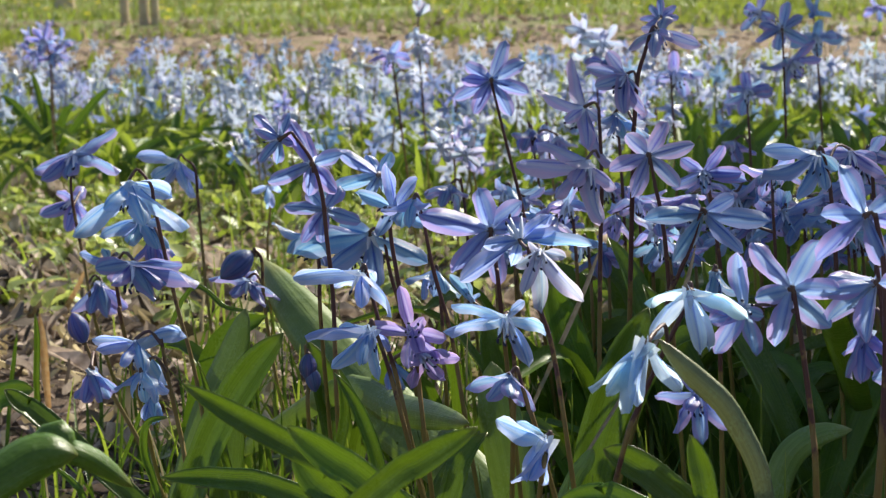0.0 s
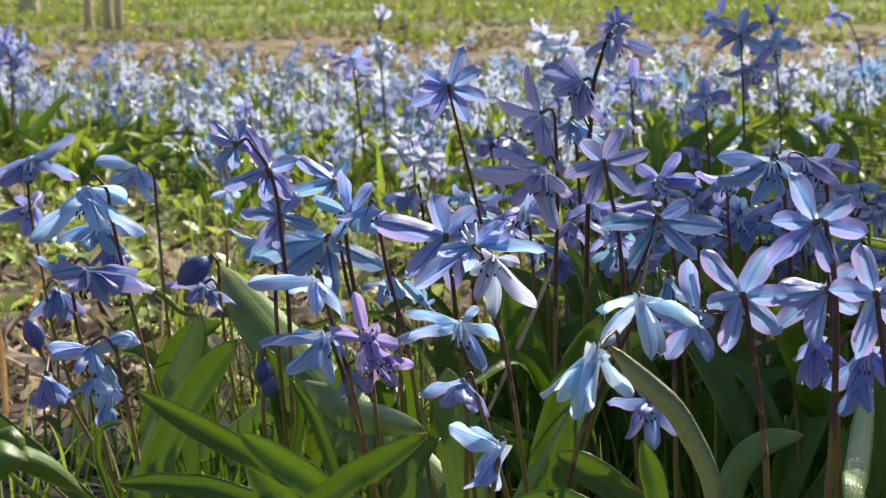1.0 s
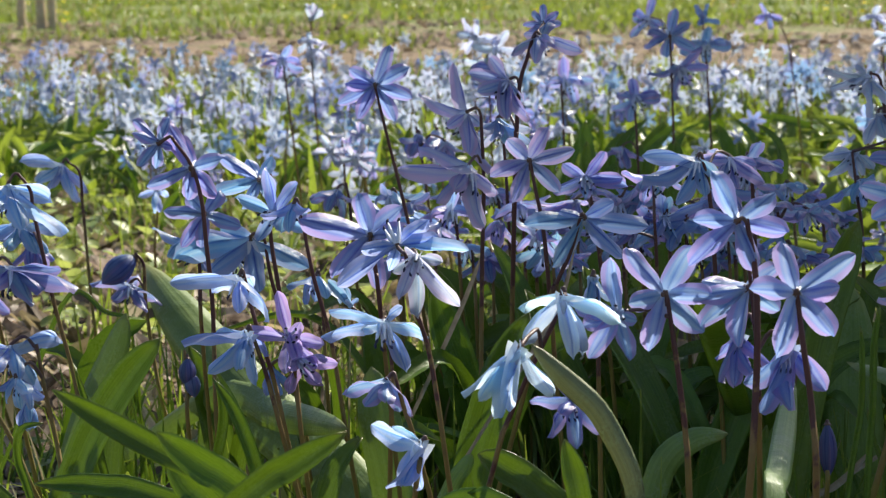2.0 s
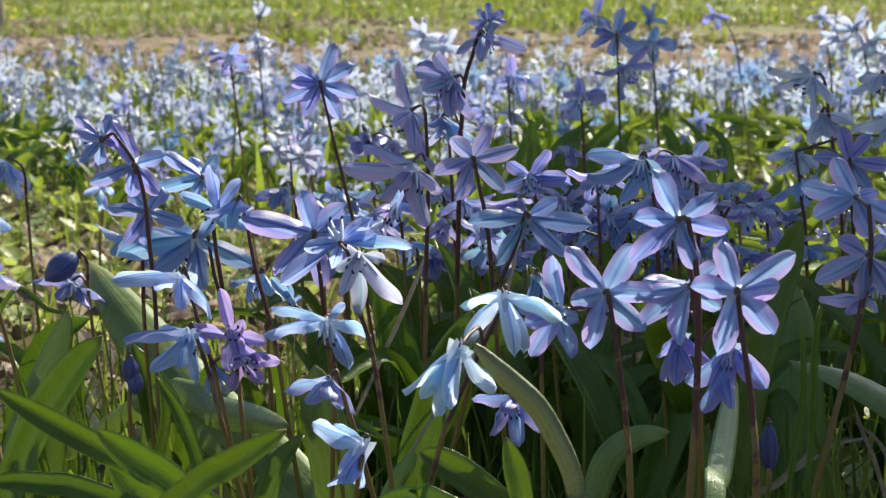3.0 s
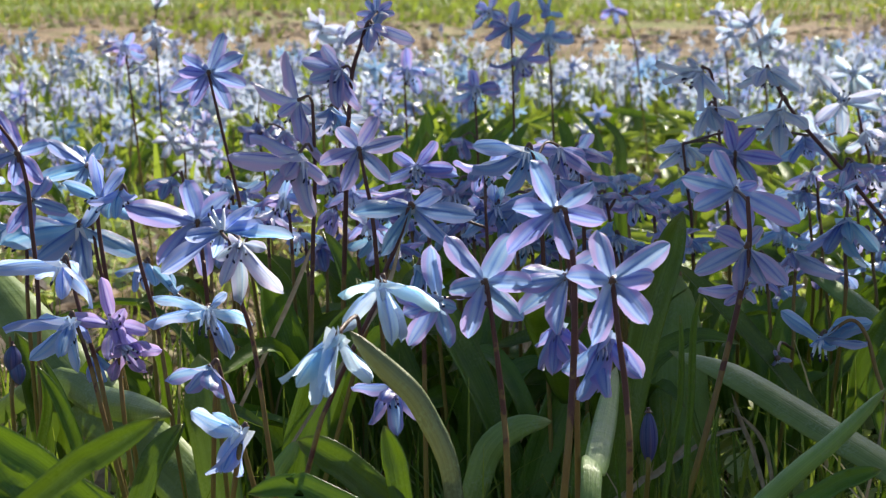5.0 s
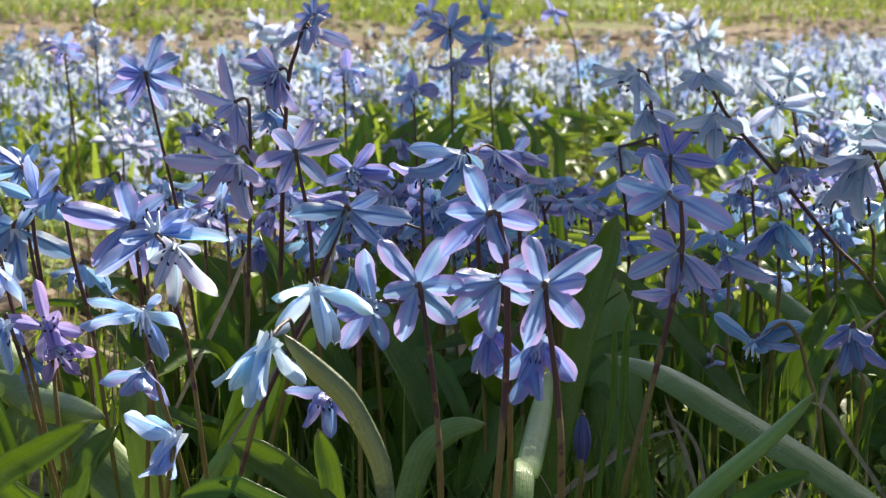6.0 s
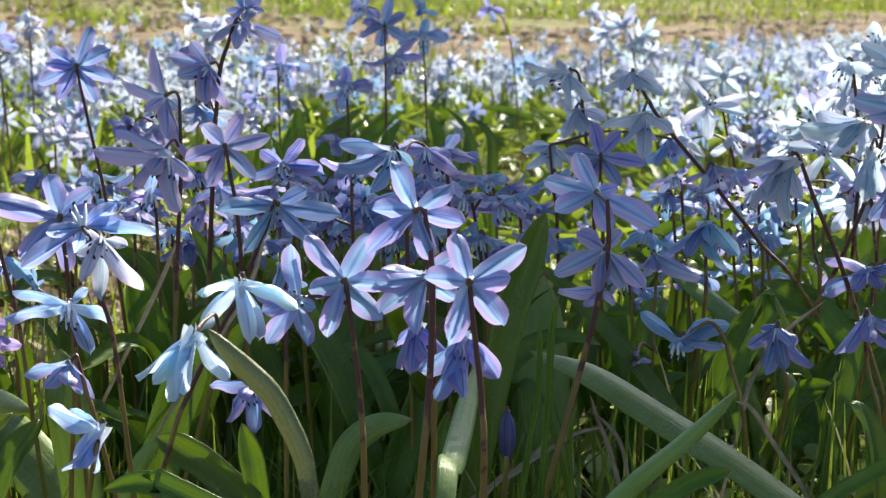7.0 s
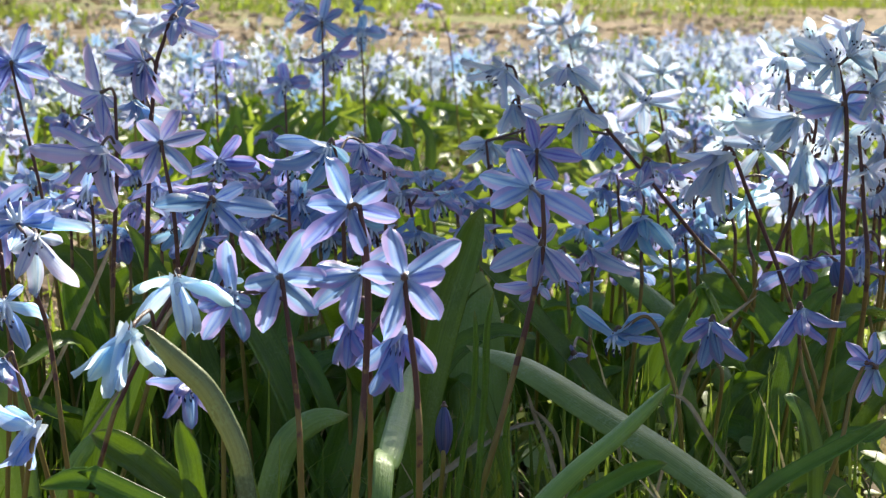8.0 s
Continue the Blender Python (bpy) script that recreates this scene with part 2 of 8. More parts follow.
def ground_material():
    n = Nodes("soil_and_turf")
    pos = n.add("ShaderNodeTexCoord").outputs["Object"]
    sep = n.add("ShaderNodeSeparateXYZ")
    n.put(sep.inputs[0], pos)
    big, mid = n.noise(pos, 1.1, 4.0), n.noise(pos, 9.0, 5.0)
    fine, grit = n.noise(pos, 70.0, 5.0), n.noise(pos, 420.0, 3.0)
    soil = n.ramp(fine, (0.30, (0.012, 0.009, 0.007)), (0.5, (0.042, 0.030, 0.022)), (0.75, (0.12, 0.09, 0.065)))
    soil = n.mix(n.math("MULTIPLY", grit, 0.5), soil, (0.20, 0.14, 0.10))
    track = n.ramp(mid, (0.32, (0.10, 0.070, 0.046)), (0.5, (0.23, 0.165, 0.11)), (0.68, (0.38, 0.285, 0.20)))
    turf = n.ramp(mid, (0.3, (0.07, 0.10, 0.025)), (0.5, (0.15, 0.20, 0.05)), (0.7, (0.27, 0.24, 0.11)))
    wob = n.math("MULTIPLY", n.math("SUBTRACT", big, 0.5), 3.2)
    far = n.math("ADD", sep.outputs[1], wob)
    col = n.mix(n.ramp(n.math("MULTIPLY", far, 0.1), (0.50, (0, 0, 0)), (0.58, (1, 1, 1))), soil, track)
    edge = n.math("SUBTRACT", far, n.math("MULTIPLY", n.math("MAXIMUM", n.math("SUBTRACT", sep.outputs[0], 0.8), 0.0), 1.6))
    patch = n.math("ADD", n.math("MULTIPLY", edge, 0.1), n.math("MULTIPLY", n.math("SUBTRACT", n.noise(pos, 2.6, 5.0), 0.5), 0.9))
    col = n.mix(n.ramp(patch, (0.68, (0, 0, 0)), (0.92, (1, 1, 1))), col, turf)
    h = n.math("ADD", n.math("MULTIPLY", fine, 0.7), n.math("MULTIPLY", grit, 0.3))
    return n.surface(col, 0.92, n.bump(h, 0.8, 0.012), None, 0.0, 0.2)


GROUND = ground_material()


# ---- mesh helpers ----
def mesh_of(name, verts, faces, mats, uvs=None, smooth=True, index=None):
    me = bpy.data.meshes.new(name)
    me.from_pydata([tuple(v) for v in verts], [], [tuple(f) for f in faces])
    for m in mats:
        me.materials.append(m)
    if uvs is not None:
        layer = me.uv_layers.new(name="UVMap")
        loops = np.empty(len(me.loops), dtype=np.int32)
        me.loops.foreach_get("vertex_index", loops)
        layer.data.foreach_set("uv", np.asarray(uvs, dtype=np.float32)[loops].ravel())
    if smooth:
        me.polygons.foreach_set("use_smooth", [True] * len(me.polygons))
    if index is not None:
        me.polygons.foreach_set("material_index", index)
    me.update()
    return me


def sheet(rows, cols):
    """Quads of a grid of rows by cols vertices."""
    return [(i * cols + j, i * cols + j + 1, (i + 1) * cols + j + 1, (i + 1) * cols + j) for i in range(rows - 1) for j in range(cols - 1)]


def curve_points(knots, count):
    """Points on a smooth curve through the knots (Catmull-Rom)."""
    k = [Vector(p) for p in knots]
    k = [2 * k[0] - k[1]] + k + [2 * k[-1] - k[-2]]
    out = []
    spans = len(k) - 3
    for i in range(count):
        s = min(i / (count - 1) * spans, spans - 1e-6)
        a, f = int(s), s - int(s)
        p0, p1, p2, p3 = k[a : a + 4]
        out.append(0.5 * ((2 * p1) + (p2 - p0) * f + (2 * p0 - 5 * p1 + 4 * p2 - p3) * f * f + (3 * p1 - p0 - 3 * p2 + p3) * f ** 3))
    return out


def tube(knots, radii, count=12, sides=8):
    """A tapered tube along a curve, with a rounded end; vertices, faces and uvs."""
    pts = curve_points(knots, count)
    verts, uvs = [], []
    for i, p in enumerate(pts):
        t = i / (count - 1)
        ahead = (pts[min(i + 1, count - 1)] - pts[max(i - 1, 0)]).normalized()
        side = ahead.cross(Vector((0.3, 1, 0.2))).normalized()
        other = ahead.cross(side)
        s = t * (len(radii) - 1)
        a = min(int(s), len(radii) - 2)
        r = radii[a] + (radii[a + 1] - radii[a]) * (s - a)
        for j in range(sides):
            w = 2 * math.pi * j / sides
            verts.append(p + side * (math.cos(w) * r) + other * (math.sin(w) * r))
            uvs.append((j / sides, t))
    faces = [(i * sides + j, i * sides + (j + 1) % sides, (i + 1) * sides + (j + 1) % sides, (i + 1) * sides + j) for i in range(count - 1) for j in range(sides)]
    faces.append(tuple(range((count - 1) * sides, count * sides)))
    return verts, faces, uvs


def part(name, me, parent, m=None, label=""):
    ob = new(name, me)
    ob.parent = parent
    if m is not None:
        ob.matrix_basis = m
    if label:
        ob["label"] = label
    return ob


# ---- squill parts ----
rng = random.Random(7)


CHORD = {}       # of each petal mesh: the lean and the length of the line from its foot to its tip


def petal_mesh(name, mat, opening, curl, twist=0.0, rows=13, cols=9):
    """One petal of unit length; the flower's axis is +z, the petal leaves the axis by the opening, in the xz plane."""
    verts, uvs = [], []
    x = z = 0.0
    seed = opening * 0.31 + curl * 0.17 + twist * 2.3
    for i in range(rows):
        v = i / (rows - 1)
        ang = radians(opening * (0.80 + 0.45 * min(1.0, v * 5.0) - 0.32 * v) + curl * max(0.0, v - 0.35) + 15.0 * math.sin(5.0 * v + 2.0 * seed) * v)
        if i:
            x += math.sin(ang) / (rows - 1)
            z += math.cos(ang) / (rows - 1)
        half = 0.188 * (0.36 + 0.64 * math.sin(0.5 * math.pi * min(1.0, v / 0.58)) ** 1.3)
        half *= max(0.0, 1 - max(0.0, (v - 0.58) / 0.42) ** 2.8) ** 0.52
        half = max(half, 0.018)
        tw = radians(twist) * (v - 0.15)
        for j in range(cols):
            u = j / (cols - 1) * 2 - 1
            cup = 0.185 * (u * u) * (1 - 0.7 * v) - 0.060 * math.exp(-(u / 0.22) ** 2) * (1 - 0.6 * v) + 0.10 * max(0.0, v - 0.8) * u * u
            lift = cup + 0.030 * math.sin(6 * v + 2.5 * u + seed) * v + 0.032 * abs(u) ** 3 * math.sin(11 * v + 3 * seed + (2 if u > 0 else 0))
            side = u * half * (1 + 0.05 * math.sin(9 * v + seed + 2 * u))
            side, lift = side * math.cos(tw) - lift * math.sin(tw), side * math.sin(tw) + lift * math.cos(tw)
            verts.append((x - math.cos(ang) * lift, side, z + math.sin(ang) * lift))
            uvs.append((u * 0.5 + 0.5, v))
    me = mesh_of(name, verts, sheet(rows, cols), [mat], uvs)
    CHORD[me.name] = (math.degrees(math.atan2(x, z)), math.hypot(x, z))
    return me


PETAL_MESH = {}
SLIM = {"snow": 0.84, "drift": 0.95, "white": 0.68, "pale": 0.82, "blue": 0.95, "milky": 0.86, "pink": 1.18, "violet": 1.05, "mauve": 1.05}


def petal(tone, opening):
    key = (tone, int(round(opening / 12.0)) * 12)
    if key not in PETAL_MESH:
        PETAL_MESH[key] = [petal_mesh("petal", PETAL[tone], key[1], c, tw) for tw in (28, -34) for c in (-85, -42, 10, 58)]
    return PETAL_MESH[key]


def stamen_mesh():
    """A flat white filament, broad at the foot, with a dark anther across its tip."""
    v1, f1, _ = tube([(0.03, 0, 0), (0.12, 0, 0.25), (0.17, 0, 0.52)], [0.052, 0.046, 0.016], 6, 6)
    v2, f2, _ = tube([(0.165, -0.03, 0.50), (0.18, 0.0, 0.555), (0.185, 0.035, 0.60)], [0.016, 0.034, 0.014], 5, 6)
    verts = v1 + v2
    faces = f1 + [tuple(i + len(v1) for i in f) for f in f2]
    return mesh_of("stamen", verts, faces, [FILAMENT, ANTHER], None, True, [0] * len(f1) + [1] * len(f2))


STAMEN = stamen_mesh()


def turn_to(axis):
    return Vector(axis).normalized().to_track_quat("Z", "Y").to_matrix().to_4x4()


PLANTS = []      # (x, y, root empty)


def squill(base, through_points, radius, label="blue squill with a slender purplish stem and nodding flowers", group="squills in flower"):
    """A squill with its stem from the ground at base through the points given, the last being the top."""
    root = tagged(new("squill"), label, "flower", group)
    root.location = (base[0], base[1], 0)
    knots = [Vector((0, 0, -0.004))] + [Vector(p) - root.location for p in through_points]
    root["top"] = len(knots)
    v, f, uv = tube(knots, [radius * 1.25, radius * 1.1, radius, radius * 0.75], 6 * len(knots), 8)
    part("stem", mesh_of("stem", v, f, [STEM], uv), root)
    PLANTS.append((base[0], base[1], root, knots))
    return root


def own_leaves(root, base, count, seed):
    """Strap leaves that rise from the foot of a squill."""
    r = random.Random(seed)
    for k in range(count):
        w, ln, lean = r.uniform(0, 6.28), r.uniform(0.06, 0.125), r.uniform(0.2, 0.8)
        c, sn = math.cos(w), math.sin(w) * 0.7
        v, f, uv = strap([Vector((c * 0.003, sn * 0.003, -0.003)), Vector((c * ln * 0.15 * lean, sn * ln * 0.15 * lean, ln * 0.45)), Vector((c * ln * 0.5 * lean, sn * ln * 0.5 * lean, ln * 0.8)), Vector((c * ln * lean, sn * ln * lean, ln * (1.02 - 0.35 * lean)))], r.uniform(0.007, 0.012), r.uniform(0.05, 0.7), 14, 5)
        part("leaf", mesh_of("leaf", v, f, [LEAF], uv), root)


def attach(root, place):
    """The point of the stem from which a flower's stalk leaves: the nearest one, or a little lower."""
    knots = next(k for _, _, r, k in PLANTS if r == root)
    pts = curve_points(knots, 60)
    c = Vector(place) - root.location
    return min(pts, key=lambda p: (p - c).length + 0.25 * abs(p.z - (c.z - 0.004))), c


def stalk(root, place, axis, size, name="flower"):
    a, c = attach(root, place)
    ax = Vector(axis).normalized()
    back = c - ax * size * 0.06
    mid = (a + back) / 2 - ax * min(0.004, (a - back).length * 0.3) + Vector((0, 0, 0.0012))
    if (a - back).length < 0.0015:
        a = a - Vector((0, 0, 0.003))
    m = Matrix.Translation(c)
    inv = m.inverted()
    v, f, uv = tube([inv @ a, inv @ mid, inv @ back, inv @ (c + ax * size * 0.05)], [0.0007, 0.0006, 0.0007, 0.0016], 10, 6)
    ov, of, ouv = tube([inv @ c, inv @ (c + ax * size * 0.12), inv @ (c + ax * size * 0.22), inv @ (c + ax * size * 0.36)], [size * 0.04, size * 0.10, size * 0.075, size * 0.012], 8, 8)
    me = mesh_of(name, v + ov, f + [tuple(i + len(v) for i in q) for q in of], [STALK, OVARY], uv + ouv, True, [0] * len(f) + [1] * len(of))
    return part(name, me, root, m), turn_to(ax)


def bloom(root, place, axis, size, opening, tone, stamens=True, tips=()):
    """A flower: its centre, the way it faces, petal length, how far the petals open (degrees from its axis) and its tone.
    tips: where the petals' tips lie, in millimetres from the centre, for a flower whose petals have turned unevenly;
    opening then says whether they droop towards the axis (-1) or not (0)."""
    fl, turn = stalk(root, place, axis, size)
    stamens = stamens and tone != "white"
    start = rng.uniform(0, 60)
    gape = opening
    if tips:
        ax = Vector(axis).normalized()
        gape = sum(math.degrees(ax.angle(Vector(tip))) for tip in tips) / len(tips)
        for tip in tips:
            way = Vector(tip) / 1000
            lean = math.degrees(ax.angle(way))
            out = way - ax * way.dot(ax)
            out = out.normalized() if out.length > 1e-5 else ax.orthogonal().normalized()
            across = ax.cross(out)
            frame_m = Matrix((out, across, ax)).transposed().to_4x4()
            me = petal(tone, min(96, max(18, lean)))[(rng.choice((0, 1, 1, 2)) if opening < 0 else rng.choice((1, 2, 2, 3, 3))) + 4 * rng.randrange(2)]
            chord, reach = CHORD[me.name]
            s = way.length / reach
            m = frame_m @ pose(0, 0, 0, 0, lean - chord, 0)
            # the petal twists on its foot: its face turns part of the way to the open south side
            ca = radians(chord)
            face = m.to_3x3() @ Vector((-math.cos(ca), 0, math.sin(ca)))
            south = Vector((0.1, -1, 0.2))
            if face.dot(south) < 0:
                face = -face
            flat = south - way * (south.dot(way) / way.length_squared)
            bend = math.atan2(way.normalized().dot(face.cross(flat)), face.dot(flat))
            m = Matrix.Rotation(bend * rng.uniform(0.35, 0.7), 4, way) @ m
            wide = min(1.35, max(0.85, size / way.length)) * SLIM.get(tone, 1.0)
            part("petal", me, fl, m @ Matrix.Diagonal((s, s * wide * rng.uniform(0.92, 1.08), s, 1)))
    for k in range(0 if tips else 6):
        tilt = rng.uniform(-15, 13) + (6 if k % 2 else -4)
        s = size * rng.uniform(0.90, 1.08)
        m = turn @ pose(0, 0, 0, 0, 0, start + 60 * k + rng.uniform(-10, 10)) @ pose(0, 0, 0, rng.uniform(-22, 22), tilt, rng.uniform(-6, 6))
        part("petal", petal(tone, opening)[(k * 2 + rng.randrange(2)) % 4 + 4 * rng.randrange(2)], fl, m @ Matrix.Diagonal((s, s * rng.uniform(0.9, 1.12), s, 1)))
    spread_out = min(1.0, max(0.25, (gape - 20) / 45))
    for k in range(6 if stamens else 0):
        part("stamen", STAMEN, fl, turn @ pose(0, 0, 0, 0, rng.uniform(-4, 8), start + 30 + 60 * k) @ Matrix.Diagonal((size * spread_out, size * spread_out, size * (0.75 + 0.25 * spread_out), 1)))
    return fl


def bud_petal_mesh():
    """One petal of a closed bud of unit length: bulging out from the axis and back to it."""
    verts, uvs = [], []
    for i in range(9):
        v = i / 8
        out = 0.30 * math.sin(math.pi * v) ** 0.75 + 0.015
        for j in range(5):
            u = j / 4 * 2 - 1
            w = u * radians(36)
            verts.append((math.cos(w) * out * (1.06 - 0.12 * u * u), math.sin(w) * out, v - 0.02))
            uvs.append((u * 0.5 + 0.5, v))
    return mesh_of("petal", verts, sheet(9, 5), [PETAL["indigo"]], uvs)


BUD_PETAL = bud_petal_mesh()


def bud(root, place, axis, size, opening=0):
    """A closed bud of six petals folded together."""
    fl, turn = stalk(root, place, axis, size * 0.6, "bud")
    for k in range(6):
        m = turn @ pose(0, 0, 0, 0, 0, 60 * k)
        part("petal", BUD_PETAL, fl, m @ Matrix.Diagonal((size * (1.1 - 0.5 * opening), size * (1.1 - 0.5 * opening), size * 1.15, 1)))
    return fl


def strap(knots, width, face, rows=22, cols=7, hollow=1.0):
    """A strap leaf from its narrow foot to its blunt tip. face: 0 edge-on to the south, 1 full face.
    hollow: 1 where its channelled inner side is turned up, -1 where its rounded back is."""
    pts = curve_points(knots, rows)
    verts, uvs = [], []
    for i, p in enumerate(pts):
        t = i / (rows - 1)
        ahead = (pts[min(i + 1, rows - 1)] - pts[max(i - 1, 0)]).normalized()
        south = Vector((0, -1, 0.25)) * face + Vector((0.2, 0, 1)) * (1 - face)
        side = ahead.cross(south)
        if side.length < 1e-4:
            side = ahead.cross(Vector((1, 0, 0)))
        side.normalize()
        up = side.cross(ahead).normalized()
        w = width * 0.5 * (0.42 + 0.58 * math.sin(0.5 * math.pi * min(1.0, t / 0.6))) * max(0.0, 1 - max(0.0, (t - 0.68) / 0.32) ** 1.9) ** 0.66
        w = max(w, width * 0.015)
        w *= 1 + 0.05 * math.sin(7 * t + width * 3000)
        wave = 0.12 * math.sin(6 * t + width * 900) * t
        for j in range(cols):
            u = j / (cols - 1) * 2 - 1
            keel = (0.52 * u * u - 0.14 * math.exp(-(u / 0.3) ** 2)) * w * (0.6 + 0.7 * t) + wave * w * u + 0.05 * w * abs(u) * math.sin(17 * t + 2 * u + width * 500)
            verts.append(p + side * (u * w) + up * (keel * hollow))
            uvs.append((u * 0.5 + 0.5, t))
    return verts, sheet(rows, cols), uvs


def leaf(knots, width, face, grey=False, back=False, fold=0.0):
    """A leaf of the nearest squill; grey where its bloomed underside shows, with sky sheen painted into the colour (or
    the material that it has), back where its rounded green back does, fold where it is keeled.
    """
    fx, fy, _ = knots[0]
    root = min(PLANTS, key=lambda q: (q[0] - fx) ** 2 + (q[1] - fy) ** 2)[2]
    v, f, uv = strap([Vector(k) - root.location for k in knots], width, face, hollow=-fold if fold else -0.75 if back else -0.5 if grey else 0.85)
    ob = part("leaf", mesh_of("leaf", v, f, [GLAUCOUS_SHEEN if grey is True else grey or LEAF], uv), root, label="strap leaf with a grey bloom and painted sheen" if grey else "")
    thick = ob.modifiers.new("thickness", "SOLIDIFY")
    thick.thickness, thick.offset, thick.use_rim_only = 0.0004, 0.0, True
    return ob


def dry_leaf(place, length, width, turn, tilt):
    """A single fallen leaf, cupped and crinkled, with its midrib."""
    root = tagged(new("dry_leaf"), "crinkled dry brown leaf lying on the soil", "leaf", "fallen leaves")
    root.matrix_basis = pose(*place, tilt, 0, turn)
    v, uv = [], []
    for i in range(11):
        t = i / 10
        h = width * 0.5 * max(0.04, math.sin(math.pi * t) ** 0.7) * (1 + 0.15 * math.sin(23 * t + length * 900))
        for j in range(7):
            u = j / 3 - 1
            v.append(((t - 0.5) * length, u * h, 0.25 * width * u * u * math.sin(3 * t) + 0.06 * width * math.sin(9 * t + 4 * u) + 0.1 * length * (t - 0.5) ** 2))
            uv.append((j / 6, t))
    part("blade", mesh_of("blade", v, sheet(11, 7), [FALLEN], uv), root)
    sv_, sf, suv = tube([(-0.55 * length, 0, 0.03 * length), (-0.2 * length, 0, 0.06 * width), (0.45 * length, 0, 0.02 * length)], [length * 0.018, length * 0.014, length * 0.004], 9, 5)
    part("midrib", mesh_of("midrib", sv_, sf, [TWIG], suv), root)


def dry_blade(knots, width, pale=False):
    """A withered blade: an ochre one, or a bleached grey-brown stalk."""
    root = tagged(new("withered_stalk"), "bleached grey-brown dead stalk leaning among the squills" if pale else "withered orange-brown blade standing in the soil", "leaf", "withered blades")
    root.location = knots[0]
    v, f, uv = strap([Vector(k) - root.location for k in knots], width, 0.8, 14, 5)
    part("blade", mesh_of("blade", v, f, [BLEACHED if pale else WITHERED], uv), root)


# ---- ground ----
def spread(near, far, count, power):
    s = np.linspace(-1, 1, count)
    return np.sign(s) * (near * np.abs(s) + far * np.abs(s) ** power)


def rise(x, y):
    """The height of the soil: level, with small humps and hollows."""
    a = noise.noise(Vector((x * 1.7, y * 1.7, 3.1))) * 0.012 + noise.noise(Vector((x * 9, y * 9, 7.7))) * 0.004
    return a * min(1.0, max(0.0, (y - 0.2) / 0.6)) - 0.004


gx, gy = spread(6, 1200, 150, 7), 1.5 + spread(7, 2500, 220, 9)
gv = [(x, y, rise(x, y) if abs(x) < 30 and abs(y) < 40 else 0.0) for y in gy for x in gx]
ground = new("ground", mesh_of("ground", gv, sheet(len(gy), len(gx)), [GROUND]))
tagged(ground, "brown soil with litter, a bare track and turf beyond", "ground", "", "structure")


# ---- an unseen tree, added so that its limbs shade part of the bed ----
def shade_tree():
    root = tagged(new("shade_tree"), "unseen bare grey-brown tree added to shade the flowers", "tree")
    root.location = (1.30, 0.75, 0)
    v, f, uv = tube([(0, 0, -0.05), (0.03, 0, 1.2), (0.0, 0.05, 2.4), (-0.1, -0.1, 4.5), (0.1, -0.2, 7.0)], [0.22, 0.15, 0.13, 0.10, 0.03], 30, 14)
    part("trunk", mesh_of("trunk", v, f, [BARK], uv), root)

    def over(x, y, up):
        return Vector((x - 0.015, y - 0.043, 0)) + sv * (up / sv.z) - root.location

    fork = Vector((0.0, 0.05, 2.3))
    # the first four limbs are laid where the bed is to be darkened
    limbs = [
        ([fork, over(0.16, 0.05, 2.9), over(0.117, 0.50, 3.05), over(0.055, 0.85, 3.15), over(0.03, 1.20, 3.25), over(0.03, 1.60, 3.4), over(0.05, 2.2, 3.6)], [0.090, 0.062, 0.060, 0.080, 0.074, 0.058, 0.02]),
        ([over(0.10, 0.30, 2.95), over(0.20, 0.58, 3.2), over(0.245, 0.80, 3.4), over(0.36, 1.2, 3.7)], [0.030, 0.034, 0.026, 0.006]),
        ([over(0.10, 0.45, 3.05), over(0.02, 0.62, 3.3), over(-0.12, 0.70, 3.5), over(-0.30, 0.75, 3.8)], [0.028, 0.020, 0.014, 0.006]),
        ([over(0.055, 0.80, 3.14), over(-0.06, 0.93, 3.3), over(-0.17, 1.02, 3.5), over(-0.31, 1.07, 3.7), over(-0.48, 1.11, 3.9)], [0.040, 0.048, 0.056, 0.054, 0.016]),
    ]
    r = random.Random(3)
    for k in range(9):
        w, z = r.uniform(3.4, 6.6), 2.6 + 0.42 * k
        d, ln = Vector((math.cos(w), math.sin(w), 0.8)), r.uniform(0.8, 1.6)
        foot = Vector((-0.05, -0.05, z))
        limbs.append(([foot, foot + d * ln * 0.5, foot + d * ln + Vector((0, 0, 0.2))], [0.05, 0.03, 0.01]))
    for knots, radii in limbs:
        v, f, uv = tube(knots, radii, 24, 10)
        part("limb", mesh_of("limb", v, f, [BARK], uv), root)


shade_tree()

# ---- squills ----
# -- placed squills --
p = squill((-0.2735, 1.05), [(-0.2854, 1.014, 0.0743), (-0.2921, 1.0181, 0.1083), (-0.2986, 1.0227, 0.1451), (-0.2967, 1.0257, 0.1653)], 0.0008)
bloom(p, (-0.2973, 1.0256, 0.1648), (-0.07, -0.53, -0.84), 0.0218, 0, 'violet', tips=[(-19.1, -5.8, -8.3), (-13.7, -13.1, -12.2), (19.4, 9.1, 10.9), (24.6, -4.8, -9.8), (0.4, -15.8, -10.3), (6.2, 14.1, -6.6)])
bloom(p, (-0.3011, 1.042, 0.14), (-0.5, -0.37, -0.78), 0.0173, 0, 'violet', tips=[(-18.3, -5.8, -7.9), (7.4, -1.4, -15.1), (-3.8, -8.5, -16.4), (-12, 5.1, 2.5), (1, 12.5, 4.4), (1.6, 0.2, -20.5)])
bloom(p, (-0.2843, 1.0177, 0.1002), (0, -0.24, -0.97), 0.0191, 0, 'violet', tips=[(-14.8, -4.8, -14.1), (5.4, -10.5, -16.7), (7.1, 1.2, -16.7), (-3, -11, -14.5), (12.8, 2.1, -14), (-1.8, 6.2, -16.1)])
